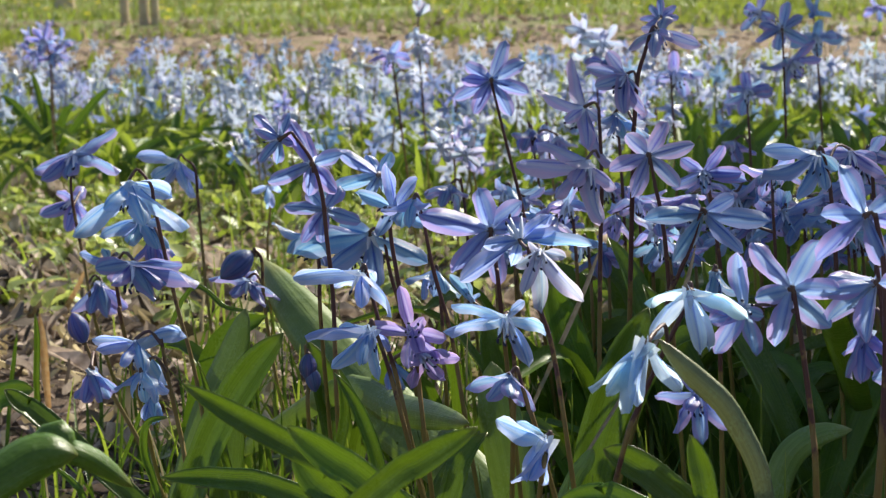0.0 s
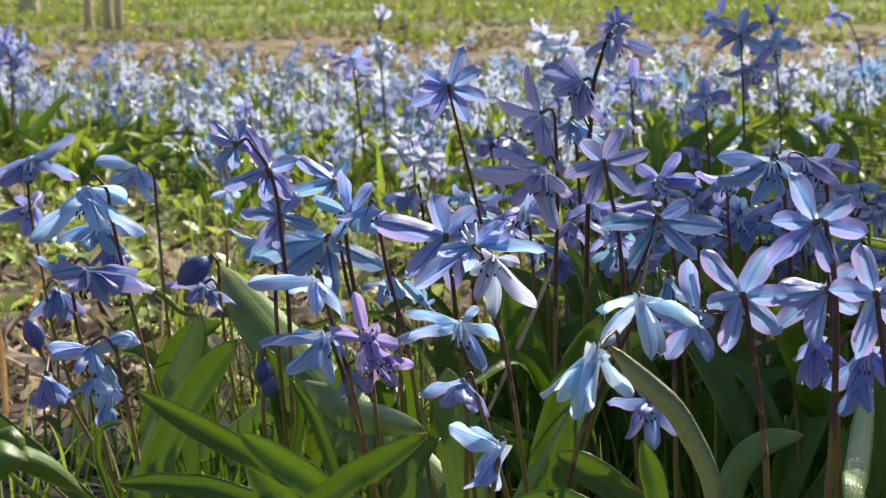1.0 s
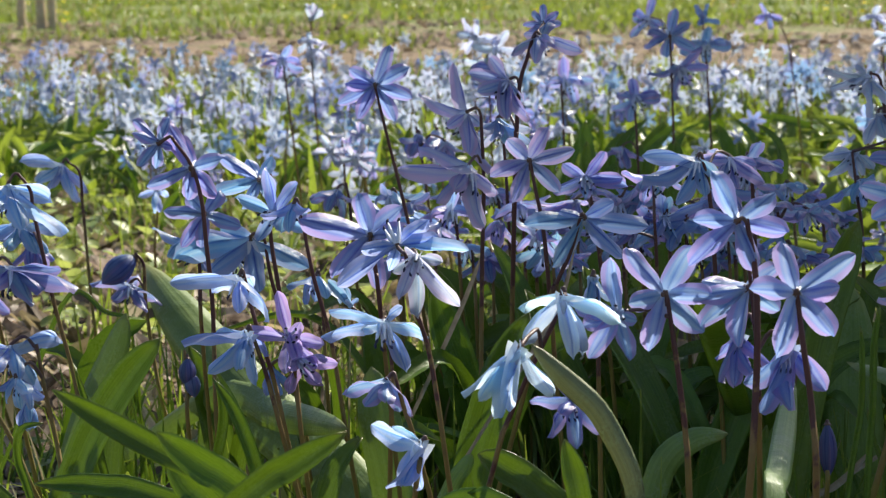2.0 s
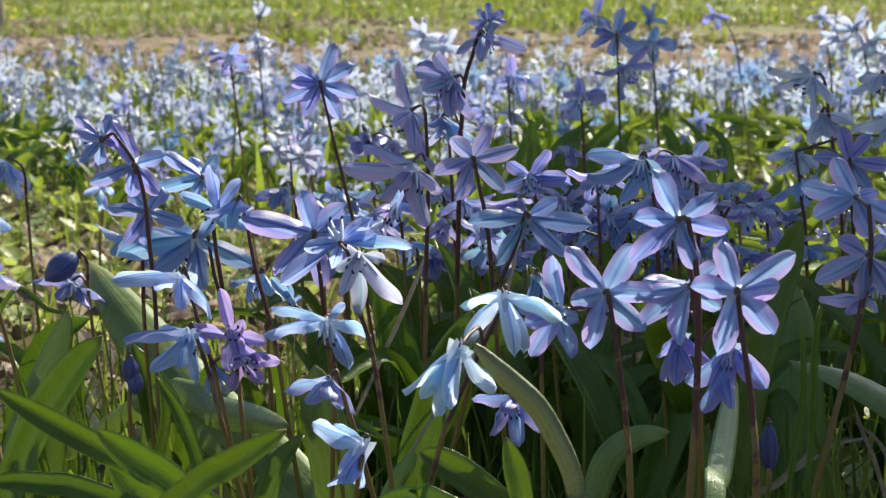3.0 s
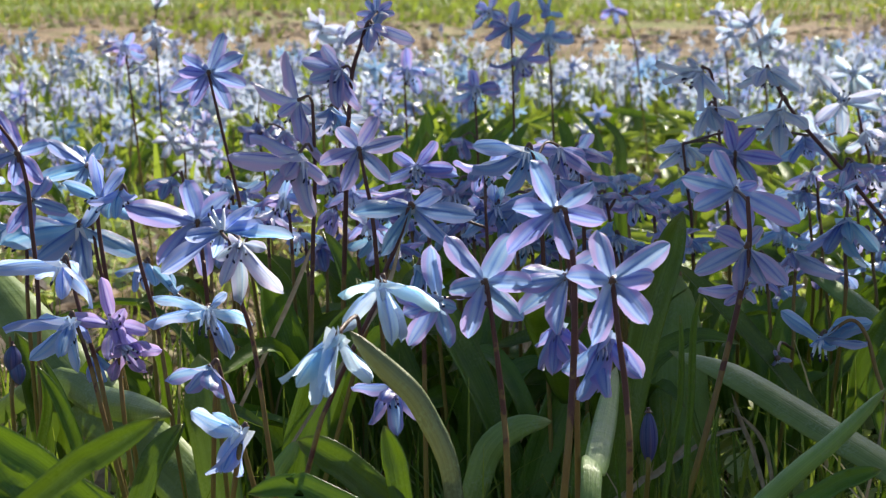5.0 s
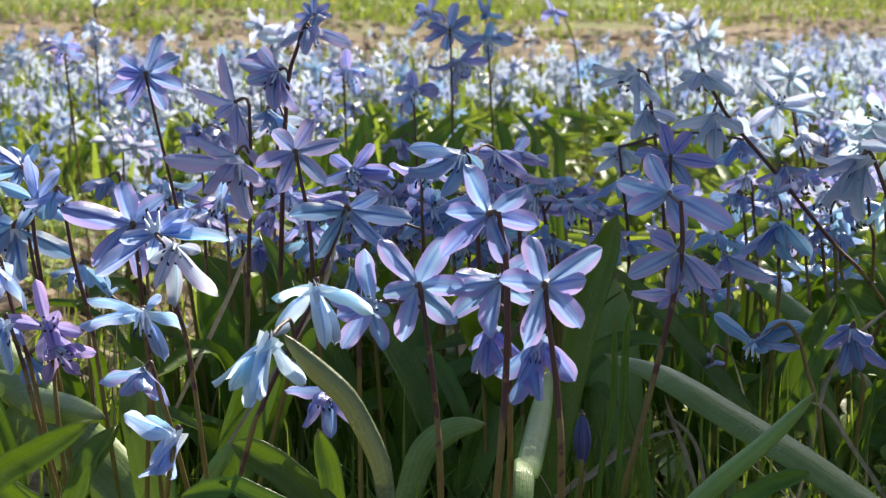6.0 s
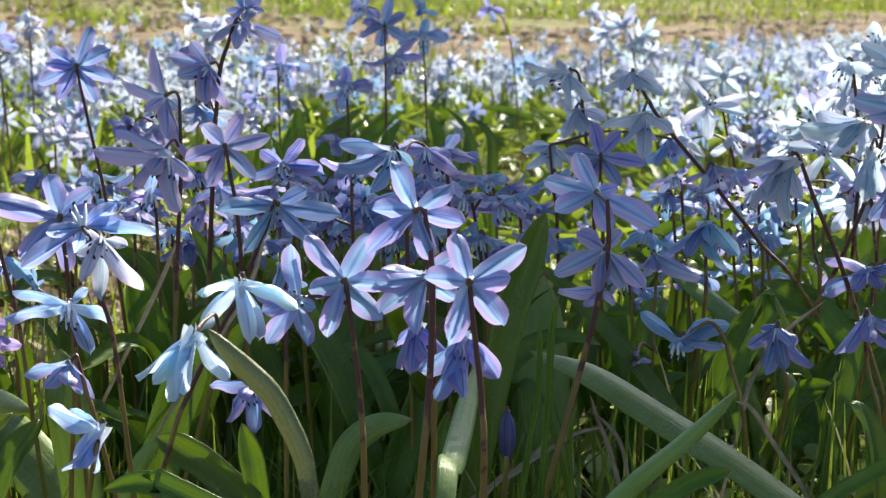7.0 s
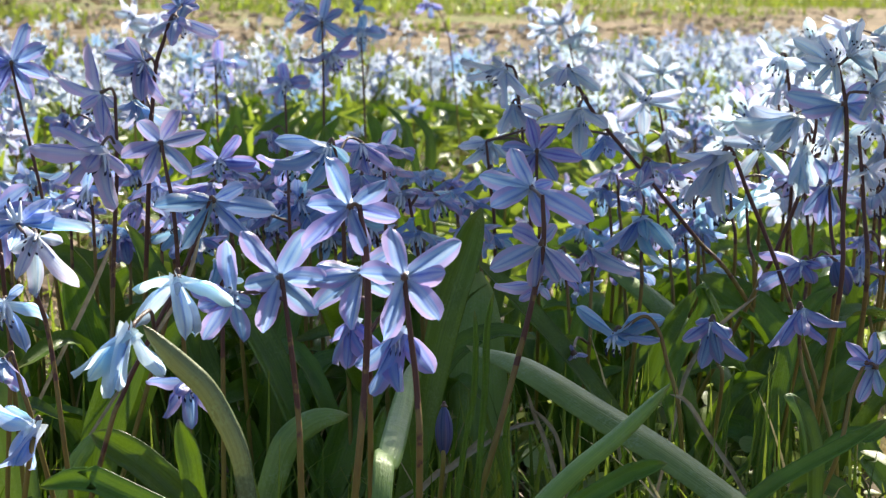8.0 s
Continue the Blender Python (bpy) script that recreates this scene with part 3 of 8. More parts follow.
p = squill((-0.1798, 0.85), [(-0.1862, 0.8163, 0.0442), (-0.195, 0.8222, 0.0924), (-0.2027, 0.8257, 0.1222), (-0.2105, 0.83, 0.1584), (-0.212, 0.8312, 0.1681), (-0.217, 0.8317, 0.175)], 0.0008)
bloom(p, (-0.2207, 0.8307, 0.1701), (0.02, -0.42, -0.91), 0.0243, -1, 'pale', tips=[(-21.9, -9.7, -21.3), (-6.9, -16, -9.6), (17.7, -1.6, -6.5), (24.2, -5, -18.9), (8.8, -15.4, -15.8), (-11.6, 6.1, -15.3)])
bloom(p, (-0.2202, 0.8437, 0.1538), (0.02, -0.42, -0.91), 0.0174, 0, 'blue', tips=[(-16.5, -4.9, -7), (13.1, -5.3, -12.4), (-1.3, -15.5, -8), (16.7, 3.3, -4.6), (-9.5, 5.1, -8.4), (9.5, -10.3, -11.7)])
bloom(p, (-0.2168, 0.8478, 0.1449), (0.2, -0.31, -0.93), 0.0130, 25, 'violet')
p = squill((-0.2426, 1.14), [(-0.247, 1.1065, 0.0573), (-0.2535, 1.1153, 0.1247), (-0.2554, 1.1182, 0.1462), (-0.2615, 1.1185, 0.1525)], 0.0008)
bloom(p, (-0.2646, 1.118, 0.1513), (-0.18, -0.34, -0.92), 0.0210, -1, 'pale', tips=[(-22.7, -3.4, 1.9), (-11.1, -14.7, -7.9), (-6.4, -8.6, -12.6), (8, -11.1, -17.8), (13.7, -0.9, -15.9), (7.7, 4, -21.1)])
p = squill((-0.2069, 0.84), [(-0.2206, 0.8119, 0.1084), (-0.2228, 0.8136, 0.122), (-0.2254, 0.8156, 0.1379)], 0.0008)
bloom(p, (-0.215, 0.8068, 0.1402), (0.03, -0.5, -0.87), 0.0203, 0, 'violet', tips=[(-14.4, -3.9, -1.6), (26.6, -1, -8.5), (11.9, -14.4, -13), (17.5, 10.4, -2.4), (-4.5, -14.9, -5.6), (14.7, -8.8, -7.8)])
bloom(p, (-0.2315, 0.8352, 0.1374), (-0.42, -0.38, -0.82), 0.0095, 0, 'blue', tips=[(-12.3, -0.7, 3.3), (5.8, -4.4, -1.7), (-4.6, -5.7, -3.8), (-5.2, 7.1, 3.8)])
p = squill((-0.1774, 0.8), [(-0.1967, 0.7661, 0.0551), (-0.2062, 0.7683, 0.0768), (-0.2158, 0.7698, 0.0942), (-0.2232, 0.7709, 0.1072), (-0.2264, 0.7717, 0.1148)], 0.0008)
bud(p, (-0.2264, 0.7716, 0.1142), (-0.34, -0, 0.94), 0.0113, 0)
bloom(p, (-0.2187, 0.7513, 0.1089), (0, -0.24, -0.97), 0.0136, 0, 'violet', tips=[(-5.9, -4.2, -10.9), (-1, -8.2, -11.6), (4.8, -5.5, -12.2), (10, -0.3, -9), (-2.2, 4.6, -11.8), (6.3, 1, -12.1)])
p = squill((-0.1573, 0.73), [(-0.17, 0.7001, 0.0726), (-0.1747, 0.7027, 0.0942), (-0.1785, 0.7048, 0.1119), (-0.1813, 0.7068, 0.1277)], 0.0008)
bloom(p, (-0.1902, 0.7058, 0.1269), (0.03, -0.57, -0.82), 0.0168, -1, 'pale', tips=[(-15.2, -1.2, 1.3), (-11.8, -9.3, -1.2), (-1.6, -15, -5.7), (17.8, -0.1, 1.3), (11.9, -8.8, -13.7), (5.7, -12.8, -8.9)])
bloom(p, (-0.1855, 0.695, 0.119), (0.07, -0.49, -0.87), 0.0129, 50, 'pale')
bloom(p, (-0.1867, 0.7135, 0.1071), (0, -0.24, -0.97), 0.0108, 0, 'blue', tips=[(-2.6, -3.6, -9.4), (1.3, -7.3, -9.6), (4, -2.9, -9), (-2.6, 2.3, -10.8), (1.4, 0.6, -11), (1.8, -5, -8.1)])
p = squill((-0.163, 0.93), [(-0.1719, 0.9004, 0.056), (-0.178, 0.9041, 0.0861), (-0.1812, 0.9073, 0.1111), (-0.1819, 0.9093, 0.1261), (-0.1856, 0.9097, 0.1312)], 0.0008)
bud(p, (-0.1858, 0.9094, 0.1297), (-0.73, -0.35, -0.59), 0.0166, 0)
bloom(p, (-0.1877, 0.9076, 0.1175), (0.02, -0.42, -0.91), 0.0147, 0, 'violet', tips=[(-17.1, -4.1, 0.8), (14.7, -2.5, -9.1), (9.2, -10.8, -10.3), (-5.6, -11.5, -5), (0.8, 13.2, 2.3), (-6.5, 3.9, -4.4)])
p = squill((-0.2474, 1.3), [(-0.2444, 1.2718, 0.0773), (-0.2435, 1.2743, 0.0947), (-0.242, 1.2767, 0.1104)], 0.0008)
bloom(p, (-0.2433, 1.2779, 0.1198), (0.11, -0.41, -0.91), 0.0144, -1, 'pale', tips=[(-10.3, -5.1, -4.3), (0.3, -12.6, -13.4), (3.2, -8.7, -13.2), (6.5, 7, -5.1)])
p = squill((-0.1246, 0.78), [(-0.1267, 0.7559, 0.0797), (-0.1283, 0.7628, 0.13), (-0.1306, 0.7661, 0.1551), (-0.1322, 0.7681, 0.1709), (-0.1359, 0.7696, 0.1835), (-0.1425, 0.7703, 0.1931)], 0.0008)
bloom(p, (-0.1474, 0.7697, 0.1922), (-0.89, 0.36, -0.29), 0.0113, 0, 'violet', tips=[(-10.2, 0.2, 8.6), (-8.7, -6.7, 4.3), (-6.7, -6.1, -8.2), (-2.3, 2.6, -10.2), (2.9, 3.7, 9.2), (5.9, 6.6, -2.8)])
bloom(p, (-0.1359, 0.7694, 0.1825), (-0.09, 1, -0.04), 0.0159, 0, 'violet', tips=[(-9.6, 4.7, 17.1), (-16.9, -0.4, -6.6), (-2.4, 3.4, -12.5), (8.4, 4.6, -11.3), (11.2, 5.8, 3.1), (-5.5, 9.7, 11.6)])
bloom(p, (-0.1342, 0.7872, 0.1633), (-0.09, 0.99, -0.14), 0.0141, 0, 'violet', tips=[(-16.1, 0.8, 1.2), (-9.3, 0.6, -13.1), (13.4, 4.9, -5.6), (5.7, 6.1, 8), (-7.1, 4.7, 7.2), (-1.9, 2.3, -13.9)])
p = squill((-0.0891, 0.8), [(-0.1043, 0.7842, 0.1218), (-0.109, 0.788, 0.152), (-0.1097, 0.7903, 0.1692), (-0.1092, 0.7915, 0.1778)], 0.0008)
bloom(p, (-0.1148, 0.8007, 0.1747), (0.1, 0.99, -0.04), 0.0146, 0, 'blue', tips=[(-16, 2.1, 9.7), (-18.3, -0.2, -5.3), (-5.4, 6.1, 7.4), (-7.2, 2.1, -11.7), (6, 3.6, -9.8), (4.1, 8.2, 8.4)])
bloom(p, (-0.106, 0.7798, 0.1639), (-0.31, -0.95, -0.06), 0.0146, 0, 'blue', tips=[(-3.2, 0, 17.7), (-14.7, -4.8, 6.7), (8.2, 2.4, 11.5), (12.5, -2, -7.4), (4.1, -9, -4.7), (-6.7, -4.2, -10.2)])
p = squill((-0.0879, 0.82), [(-0.1013, 0.7999, 0.0875), (-0.1072, 0.8037, 0.1184), (-0.1119, 0.8057, 0.1361), (-0.1144, 0.8077, 0.1521)], 0.0008)
bloom(p, (-0.1195, 0.8071, 0.1506), (0.05, 0.67, -0.74), 0.0236, 0, 'blue', tips=[(-30, -3.8, -7.1), (-17.5, -5.9, -14), (3.4, -4.8, -20.2), (22.5, 0.5, -11.7), (-25, 2.3, 1.1), (-13.4, 8.2, 2.9)])
p = squill((-0.0769, 0.72), [(-0.0925, 0.6995, 0.0889), (-0.0985, 0.7028, 0.1161), (-0.1045, 0.7049, 0.1356), (-0.1082, 0.7068, 0.1515)], 0.0008)
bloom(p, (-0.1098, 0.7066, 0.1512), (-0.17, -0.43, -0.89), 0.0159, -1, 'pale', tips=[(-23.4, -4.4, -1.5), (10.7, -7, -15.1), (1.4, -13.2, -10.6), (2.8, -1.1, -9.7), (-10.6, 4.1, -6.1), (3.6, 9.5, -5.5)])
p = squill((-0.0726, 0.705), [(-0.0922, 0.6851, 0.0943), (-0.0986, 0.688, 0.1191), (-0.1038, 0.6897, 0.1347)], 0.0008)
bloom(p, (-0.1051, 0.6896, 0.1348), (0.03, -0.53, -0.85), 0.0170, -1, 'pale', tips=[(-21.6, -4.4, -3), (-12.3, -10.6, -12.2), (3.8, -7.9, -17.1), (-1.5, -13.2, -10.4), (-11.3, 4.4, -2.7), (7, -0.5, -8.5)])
p = squill((-0.08, 0.712), [(-0.0872, 0.6922, 0.0907), (-0.0895, 0.6952, 0.1137), (-0.0907, 0.6972, 0.129)], 0.0008)
bloom(p, (-0.092, 0.6974, 0.1309), (0.19, -0.95, 0.23), 0.0133, 0, 'purple', tips=[(-4.2, 2.8, 16), (-14.8, -2, 2.8), (12.1, -1.1, -2.2), (9.7, -2.4, -9.8), (-1, -3.7, -11.5), (4.5, -4.5, 6.6)])
bloom(p, (-0.1008, 0.715, 0.1177), (0, -0.24, -0.97), 0.0113, 0, 'blue', tips=[(1.1, -3.2, -9.4), (4.3, -4.9, -9.1), (10, -2.1, -7.7), (-0.4, -7.3, -8.6)])
bloom(p, (-0.0888, 0.6966, 0.1236), (0.48, -0.80, -0.20), 0.0140, 62, 'purple')
p = squill((-0.0539, 0.76), [(-0.0643, 0.7482, 0.1278), (-0.0662, 0.7506, 0.1462), (-0.0682, 0.7522, 0.1589)], 0.0008)
bloom(p, (-0.0682, 0.7522, 0.1589), (-0.18, 0.97, 0.15), 0.0196, 0, 'violet', tips=[(-25.8, -1.5, 6.3), (-4.7, 3.8, 15.4), (-14, -4.5, -15), (2.7, -2.5, -19.9), (11.6, 6.6, 9.5), (14.9, 7.7, 0.5)])
p = squill((-0.0263, 0.68), [(-0.0363, 0.6639, 0.0862), (-0.0427, 0.6694, 0.1301), (-0.0486, 0.6715, 0.1485), (-0.0503, 0.6733, 0.1632)], 0.0008)
bloom(p, (-0.0536, 0.6834, 0.1646), (-0.19, 0.83, 0.53), 0.0166, 0, 'pale', tips=[(-19.4, -6.4, -12.7), (-11.3, -5, -0.7), (10.4, 5.8, 7.6), (13.7, 5.3, 1.6), (23.6, 3.7, -2.8), (-3.2, 4.1, -9.1)])
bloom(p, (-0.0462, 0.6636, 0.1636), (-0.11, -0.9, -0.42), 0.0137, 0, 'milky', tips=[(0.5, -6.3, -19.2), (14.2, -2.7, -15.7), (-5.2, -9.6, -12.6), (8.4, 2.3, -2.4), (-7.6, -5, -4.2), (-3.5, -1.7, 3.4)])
p = squill((-0.0672, 0.77), [(-0.0775, 0.7505, 0.0809), (-0.0834, 0.7552, 0.1182), (-0.0904, 0.7583, 0.1453), (-0.0943, 0.761, 0.1671)], 0.0008)
bloom(p, (-0.0964, 0.7613, 0.1702), (0.19, -0.21, -0.96), 0.0129, 50, 'blue')
p = squill((-0.0613, 0.7), [(-0.057, 0.6839, 0.0985), (-0.0561, 0.6864, 0.1154), (-0.0573, 0.6889, 0.1342)], 0.0008)
bloom(p, (-0.0591, 0.6893, 0.138), (0.04, -0.66, -0.75), 0.0162, -1, 'pale', tips=[(-20.1, -4.5, -4.9), (-18.3, -1.1, 4.2), (6.2, 3.2, 4.6), (15, -1.3, -5.6), (7.9, -7.3, -16), (-5.8, -12.2, -0.7)])
bloom(p, (-0.0714, 0.7086, 0.1397), (-0.59, -0.2, 0.78), 0.0080, 0, 'blue', tips=[(-8.1, 0.5, 9.3), (-2.4, 2.7, 6.5), (2.5, -1.3, 3.2)])
p = squill((-0.0227, 0.68), [(-0.0463, 0.6645, 0.0974), (-0.0508, 0.6661, 0.1121), (-0.0543, 0.6676, 0.1249)], 0.0008)
bloom(p, (-0.0562, 0.6671, 0.1228), (-0.46, -0.35, -0.81), 0.0129, -1, 'pink', tips=[(-14.4, -3.8, -4.4), (-7.3, -9.1, -7), (-0, -10.1, -5.4), (7.9, -2.8, -11.8), (3.5, 0.6, -11.1), (-5.1, 6, -6.9)])
p = squill((-0.0592, 0.63), [(-0.045, 0.6138, 0.0965), (-0.0427, 0.6158, 0.1091), (-0.0409, 0.6167, 0.1145)], 0.0008)
bloom(p, (-0.0426, 0.6164, 0.1135), (-0.48, -0.46, -0.75), 0.0200, 0, 'pale', tips=[(-15.1, -2.3, 6.1), (-10.9, -7.9, -11.7), (-5.4, -9, -11), (-0.1, -3.7, -13.8), (-9.2, 3.2, 4.3), (-4.1, 0.2, -8.4)], stamens=False)
p = squill((-0.0445, 0.93), [(-0.0609, 0.9196, 0.1185), (-0.0657, 0.923, 0.146), (-0.0729, 0.9266, 0.1762), (-0.079, 0.9296, 0.2018)], 0.0008)
bloom(p, (-0.079, 0.9298, 0.2033), (-0.09, 1, -0.04), 0.0174, 0, 'violet', tips=[(6.2, 6.9, 17.7), (14.9, 6.3, 7.5), (16.3, 4.4, -6.6), (8.4, 2.3, -16.5), (-8, 1, -15.1), (-17, 1.1, -8.4), (-13.9, 2.6, 0.6), (-12.3, 3.7, 7.1)])
p = squill((-0.0318, 0.85), [(-0.0314, 0.8304, 0.0409), (-0.0301, 0.843, 0.1298), (-0.0291, 0.8482, 0.1663), (-0.03, 0.8521, 0.1949)], 0.0009)
bloom(p, (-0.0345, 0.8388, 0.1754), (-0.1, -0.24, -0.96), 0.0216, 0, 'lilac', tips=[(-28.7, -5, -0.3), (-20.6, 3.6, 6.4), (-12.4, -7.8, -14.3), (5.7, -7.5, -24.1), (-5.4, -13.1, -7.7), (11.2, 1.7, -11.8)])
bloom(p, (-0.0357, 0.8517, 0.1961), (-0.63, 0.44, -0.64), 0.0177, 0, 'lilac', tips=[(-19.4, -0.7, 8), (-4.9, 3.5, 20.1), (1.1, -5.7, -16.6), (10.1, -4.6, -23.3), (-7.9, -6.1, -5.2), (6.1, 4.4, -6.2)])
p = squill((0.0066, 0.8), [(-0.0027, 0.7946, 0.1282), (-0.0053, 0.7983, 0.1562), (-0.0078, 0.7999, 0.1691), (-0.0098, 0.8012, 0.1803)], 0.0008)
bloom(p, (-0.0102, 0.8013, 0.181), (-0.09, 1, -0.04), 0.0160, 0, 'mauve', tips=[(-8.6, 1.6, 8), (7.5, 3.8, 12.4), (17.4, 3.5, 3.8), (11.6, 0.6, -12.6), (-6.6, -1.6, -16.1), (-15.2, -0.9, -5.8)])
p = squill((-0.0216, 0.87), [(-0.0165, 0.87, 0.1686), (-0.0158, 0.8723, 0.1849), (-0.0142, 0.8754, 0.2059), (-0.0108, 0.8773, 0.2175), (-0.0089, 0.8785, 0.2245)], 0.0009)
bloom(p, (-0.0054, 0.879, 0.2256), (0.03, -0.5, -0.87), 0.0139, -1, 'mauve', tips=[(17.5, -1.6, -6.1), (-12.5, -4.6, -7.3), (-2.5, -13.6, -10.3), (6.1, -9.5, -3.7), (-7, 4.3, 1.2), (4.2, 10.5, 3.6)])
bloom(p, (-0.0044, 0.9, 0.2301), (-0.09, 0.98, 0.18), 0.0086, 0, 'violet', tips=[(0.1, 3.7, 8.8), (-4.7, 2.8, 5.5), (7.1, 3.8, 4.8), (-8.4, 1.6, -0.4), (8.2, 3.3, 0.5), (-5.6, 1.3, -4.5)])
bloom(p, (-0.0189, 0.8752, 0.2074), (-0.48, -0.53, -0.7), 0.0155, 0, 'mauve', tips=[(-16.9, -1.1, 3.6), (-13.1, -6.6, -3.9), (-7.7, 3.1, 9.9), (-0.8, -9.4, -15.3), (8.8, -6.2, -15.7), (6.3, -0.6, -8.5)])
bloom(p, (-0.0235, 0.8927, 0.1906), (0.01, -0.33, -0.94), 0.0118, 0, 'blue', tips=[(3.5, -6, -9.9), (-6.4, -6, -3.5), (13.6, -0.2, -10.6), (-3.7, -4.1, -9.3), (7.6, 2.2, -6.6), (1.2, -8.2, -7.1)])
p = squill((-0.0394, 0.78), [(-0.0052, 0.7734, 0.1231), (-0.0009, 0.7755, 0.1355), (0.0056, 0.7782, 0.1501), (0.0093, 0.7803, 0.163)], 0.0008)
bloom(p, (0.0103, 0.7802, 0.1613), (-0.09, 0.89, -0.44), 0.0188, 0, 'blue', tips=[(-22.6, -2.4, -2), (-12.2, -3.7, -18.2), (14.6, -0.8, -15.2), (24.2, 1.7, -3.9), (11.2, 1.8, 5.6), (-9.2, -0.5, 2.5)])
p = squill((0.0313, 0.85), [(0.0198, 0.8462, 0.1196), (0.016, 0.8504, 0.1517), (0.0129, 0.8526, 0.17)], 0.0008)
bloom(p, (0.0122, 0.8524, 0.1689), (0.07, -0.91, -0.41), 0.0138, 0, 'violet', tips=[(8.1, 2.2, 10.5), (15.3, 0.2, -0.4), (17.5, -1.2, -3.6), (-13.2, -4.4, -5.6), (-9.1, -0, 5.9), (-0.2, -5.9, -8.6)])
bloom(p, (0.0091, 0.8808, 0.1564), (-0.18, -0.34, -0.92), 0.0124, 0, 'mauve', tips=[(-15.4, -1.5, -0.4), (-11.5, -4.3, -5.8), (-16.2, -6.8, -3.1), (5.2, 0.3, -1.3), (1.4, -5.8, -7.7)])
p = squill((0.0696, 0.82), [(0.063, 0.8217, 0.1323), (0.061, 0.8258, 0.1632), (0.0596, 0.8269, 0.172), (0.0579, 0.8279, 0.1804)], 0.0008)
bloom(p, (0.0563, 0.8275, 0.1787), (-0.19, -0.25, -0.95), 0.0172, 0, 'blue', tips=[(-22.1, -1.9, 1.6), (-22, -6.4, -7.1), (-9.1, -10, -17.1), (2.6, -6.3, -14.3), (-6.8, 5.9, -1.6), (7.5, -0.3, -7.2)])
bloom(p, (0.071, 0.8489, 0.1769), (0.11, -0.41, -0.91), 0.0135, 0, 'mauve', tips=[(-12.7, -3.5, 0), (-9.3, 1.9, 3.2), (2.3, -10.6, -11.2), (13.7, -2.4, -10), (10.9, 2.9, -3.2), (-4.2, -8.6, -9.1)])
p = squill((0.0536, 0.9), [(0.0509, 0.8973, 0.1012), (0.05, 0.9013, 0.1302), (0.049, 0.9039, 0.1496)], 0.0008)
bloom(p, (0.0477, 0.9033, 0.1462), (0.04, -0.64, -0.77), 0.0150, 0, 'blue', tips=[(-15.4, -8.1, -11.8), (18.8, 2.7, 6.8), (-1, 3.7, 9.7), (5.4, -8.4, -10.7), (-4.4, -11.4, -7.8), (3.2, 1.5, 8.6)])
p = squill((0.0429, 0.92), [(0.04, 0.9161, 0.098), (0.039, 0.9198, 0.1252), (0.0379, 0.9218, 0.14)], 0.0008)
bloom(p, (0.0366, 0.9214, 0.1381), (-0.08, -0.42, -0.9), 0.0165, 68, 'violet')
p = squill((-0.0093, 0.94), [(-0.0121, 0.9312, 0.0957), (-0.0131, 0.935, 0.1235), (-0.0141, 0.9386, 0.15)], 0.0008)
bloom(p, (-0.0154, 0.9383, 0.1488), (0.11, -0.41, -0.91), 0.0168, 66, 'violet')
bloom(p, (-0.0244, 0.9364, 0.1414), (-0.18, -0.34, -0.92), 0.0143, 50, 'mauve')
p = squill((0.0471, 0.62), [(0.0528, 0.5934, 0.0955), (0.0559, 0.5989, 0.1358), (0.056, 0.603, 0.1641), (0.0535, 0.6059, 0.182)], 0.0010)
bloom(p, (0.0509, 0.6061, 0.1813), (0.06, 0.99, -0.1), 0.0155, 0, 'violet', tips=[(-7.2, 3.8, 14.4), (11, 0.8, 7.8), (-12.8, 2.3, 0.3), (-14.1, 0.5, -12.9), (5.5, -1.9, -14.5), (14.8, -1.2, -3.1)])
p = squill((0.0413, 0.62), [(0.0375, 0.6114, 0.0964), (0.0365, 0.6141, 0.1164), (0.034, 0.6169, 0.1381), (0.0313, 0.6194, 0.1573)], 0.0009)
bloom(p, (0.0305, 0.6193, 0.1578), (-0.09, 0.99, -0.09), 0.0159, 0, 'pink', tips=[(-11.4, 1.7, 13.8), (8.4, 3.6, 14), (-10.7, -0.5, -2.6), (-4.8, -2, -17), (12, 0.4, -11.4), (15.1, 2.1, -1)])
bloom(p, (0.016, 0.6123, 0.1533), (-0.01, -1, 0.04), 0.0129, 0, 'pink', tips=[(-1.7, 0.8, 16.7), (-8.3, -3.9, -12.9), (3.9, -2.9, -13.7), (-12.5, -2.3, 1.5), (-10, -2.8, -3.5), (6, -1.1, -2.2)])
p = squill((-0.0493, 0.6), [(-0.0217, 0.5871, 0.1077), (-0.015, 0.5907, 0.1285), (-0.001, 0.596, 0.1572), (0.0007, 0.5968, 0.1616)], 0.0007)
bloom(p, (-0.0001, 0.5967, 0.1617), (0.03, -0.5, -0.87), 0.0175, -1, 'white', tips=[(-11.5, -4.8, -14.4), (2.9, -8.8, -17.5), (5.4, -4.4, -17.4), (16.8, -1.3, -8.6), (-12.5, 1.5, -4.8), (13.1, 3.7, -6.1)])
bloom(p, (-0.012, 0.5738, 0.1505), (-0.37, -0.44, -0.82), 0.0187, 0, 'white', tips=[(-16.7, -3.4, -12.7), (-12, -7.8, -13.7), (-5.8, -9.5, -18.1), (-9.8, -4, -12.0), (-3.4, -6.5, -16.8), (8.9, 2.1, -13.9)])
p = squill((-0.0043, 0.64), [(0.0017, 0.6282, 0.0955), (0.0031, 0.6307, 0.1126), (0.0041, 0.6325, 0.1246)], 0.0008)
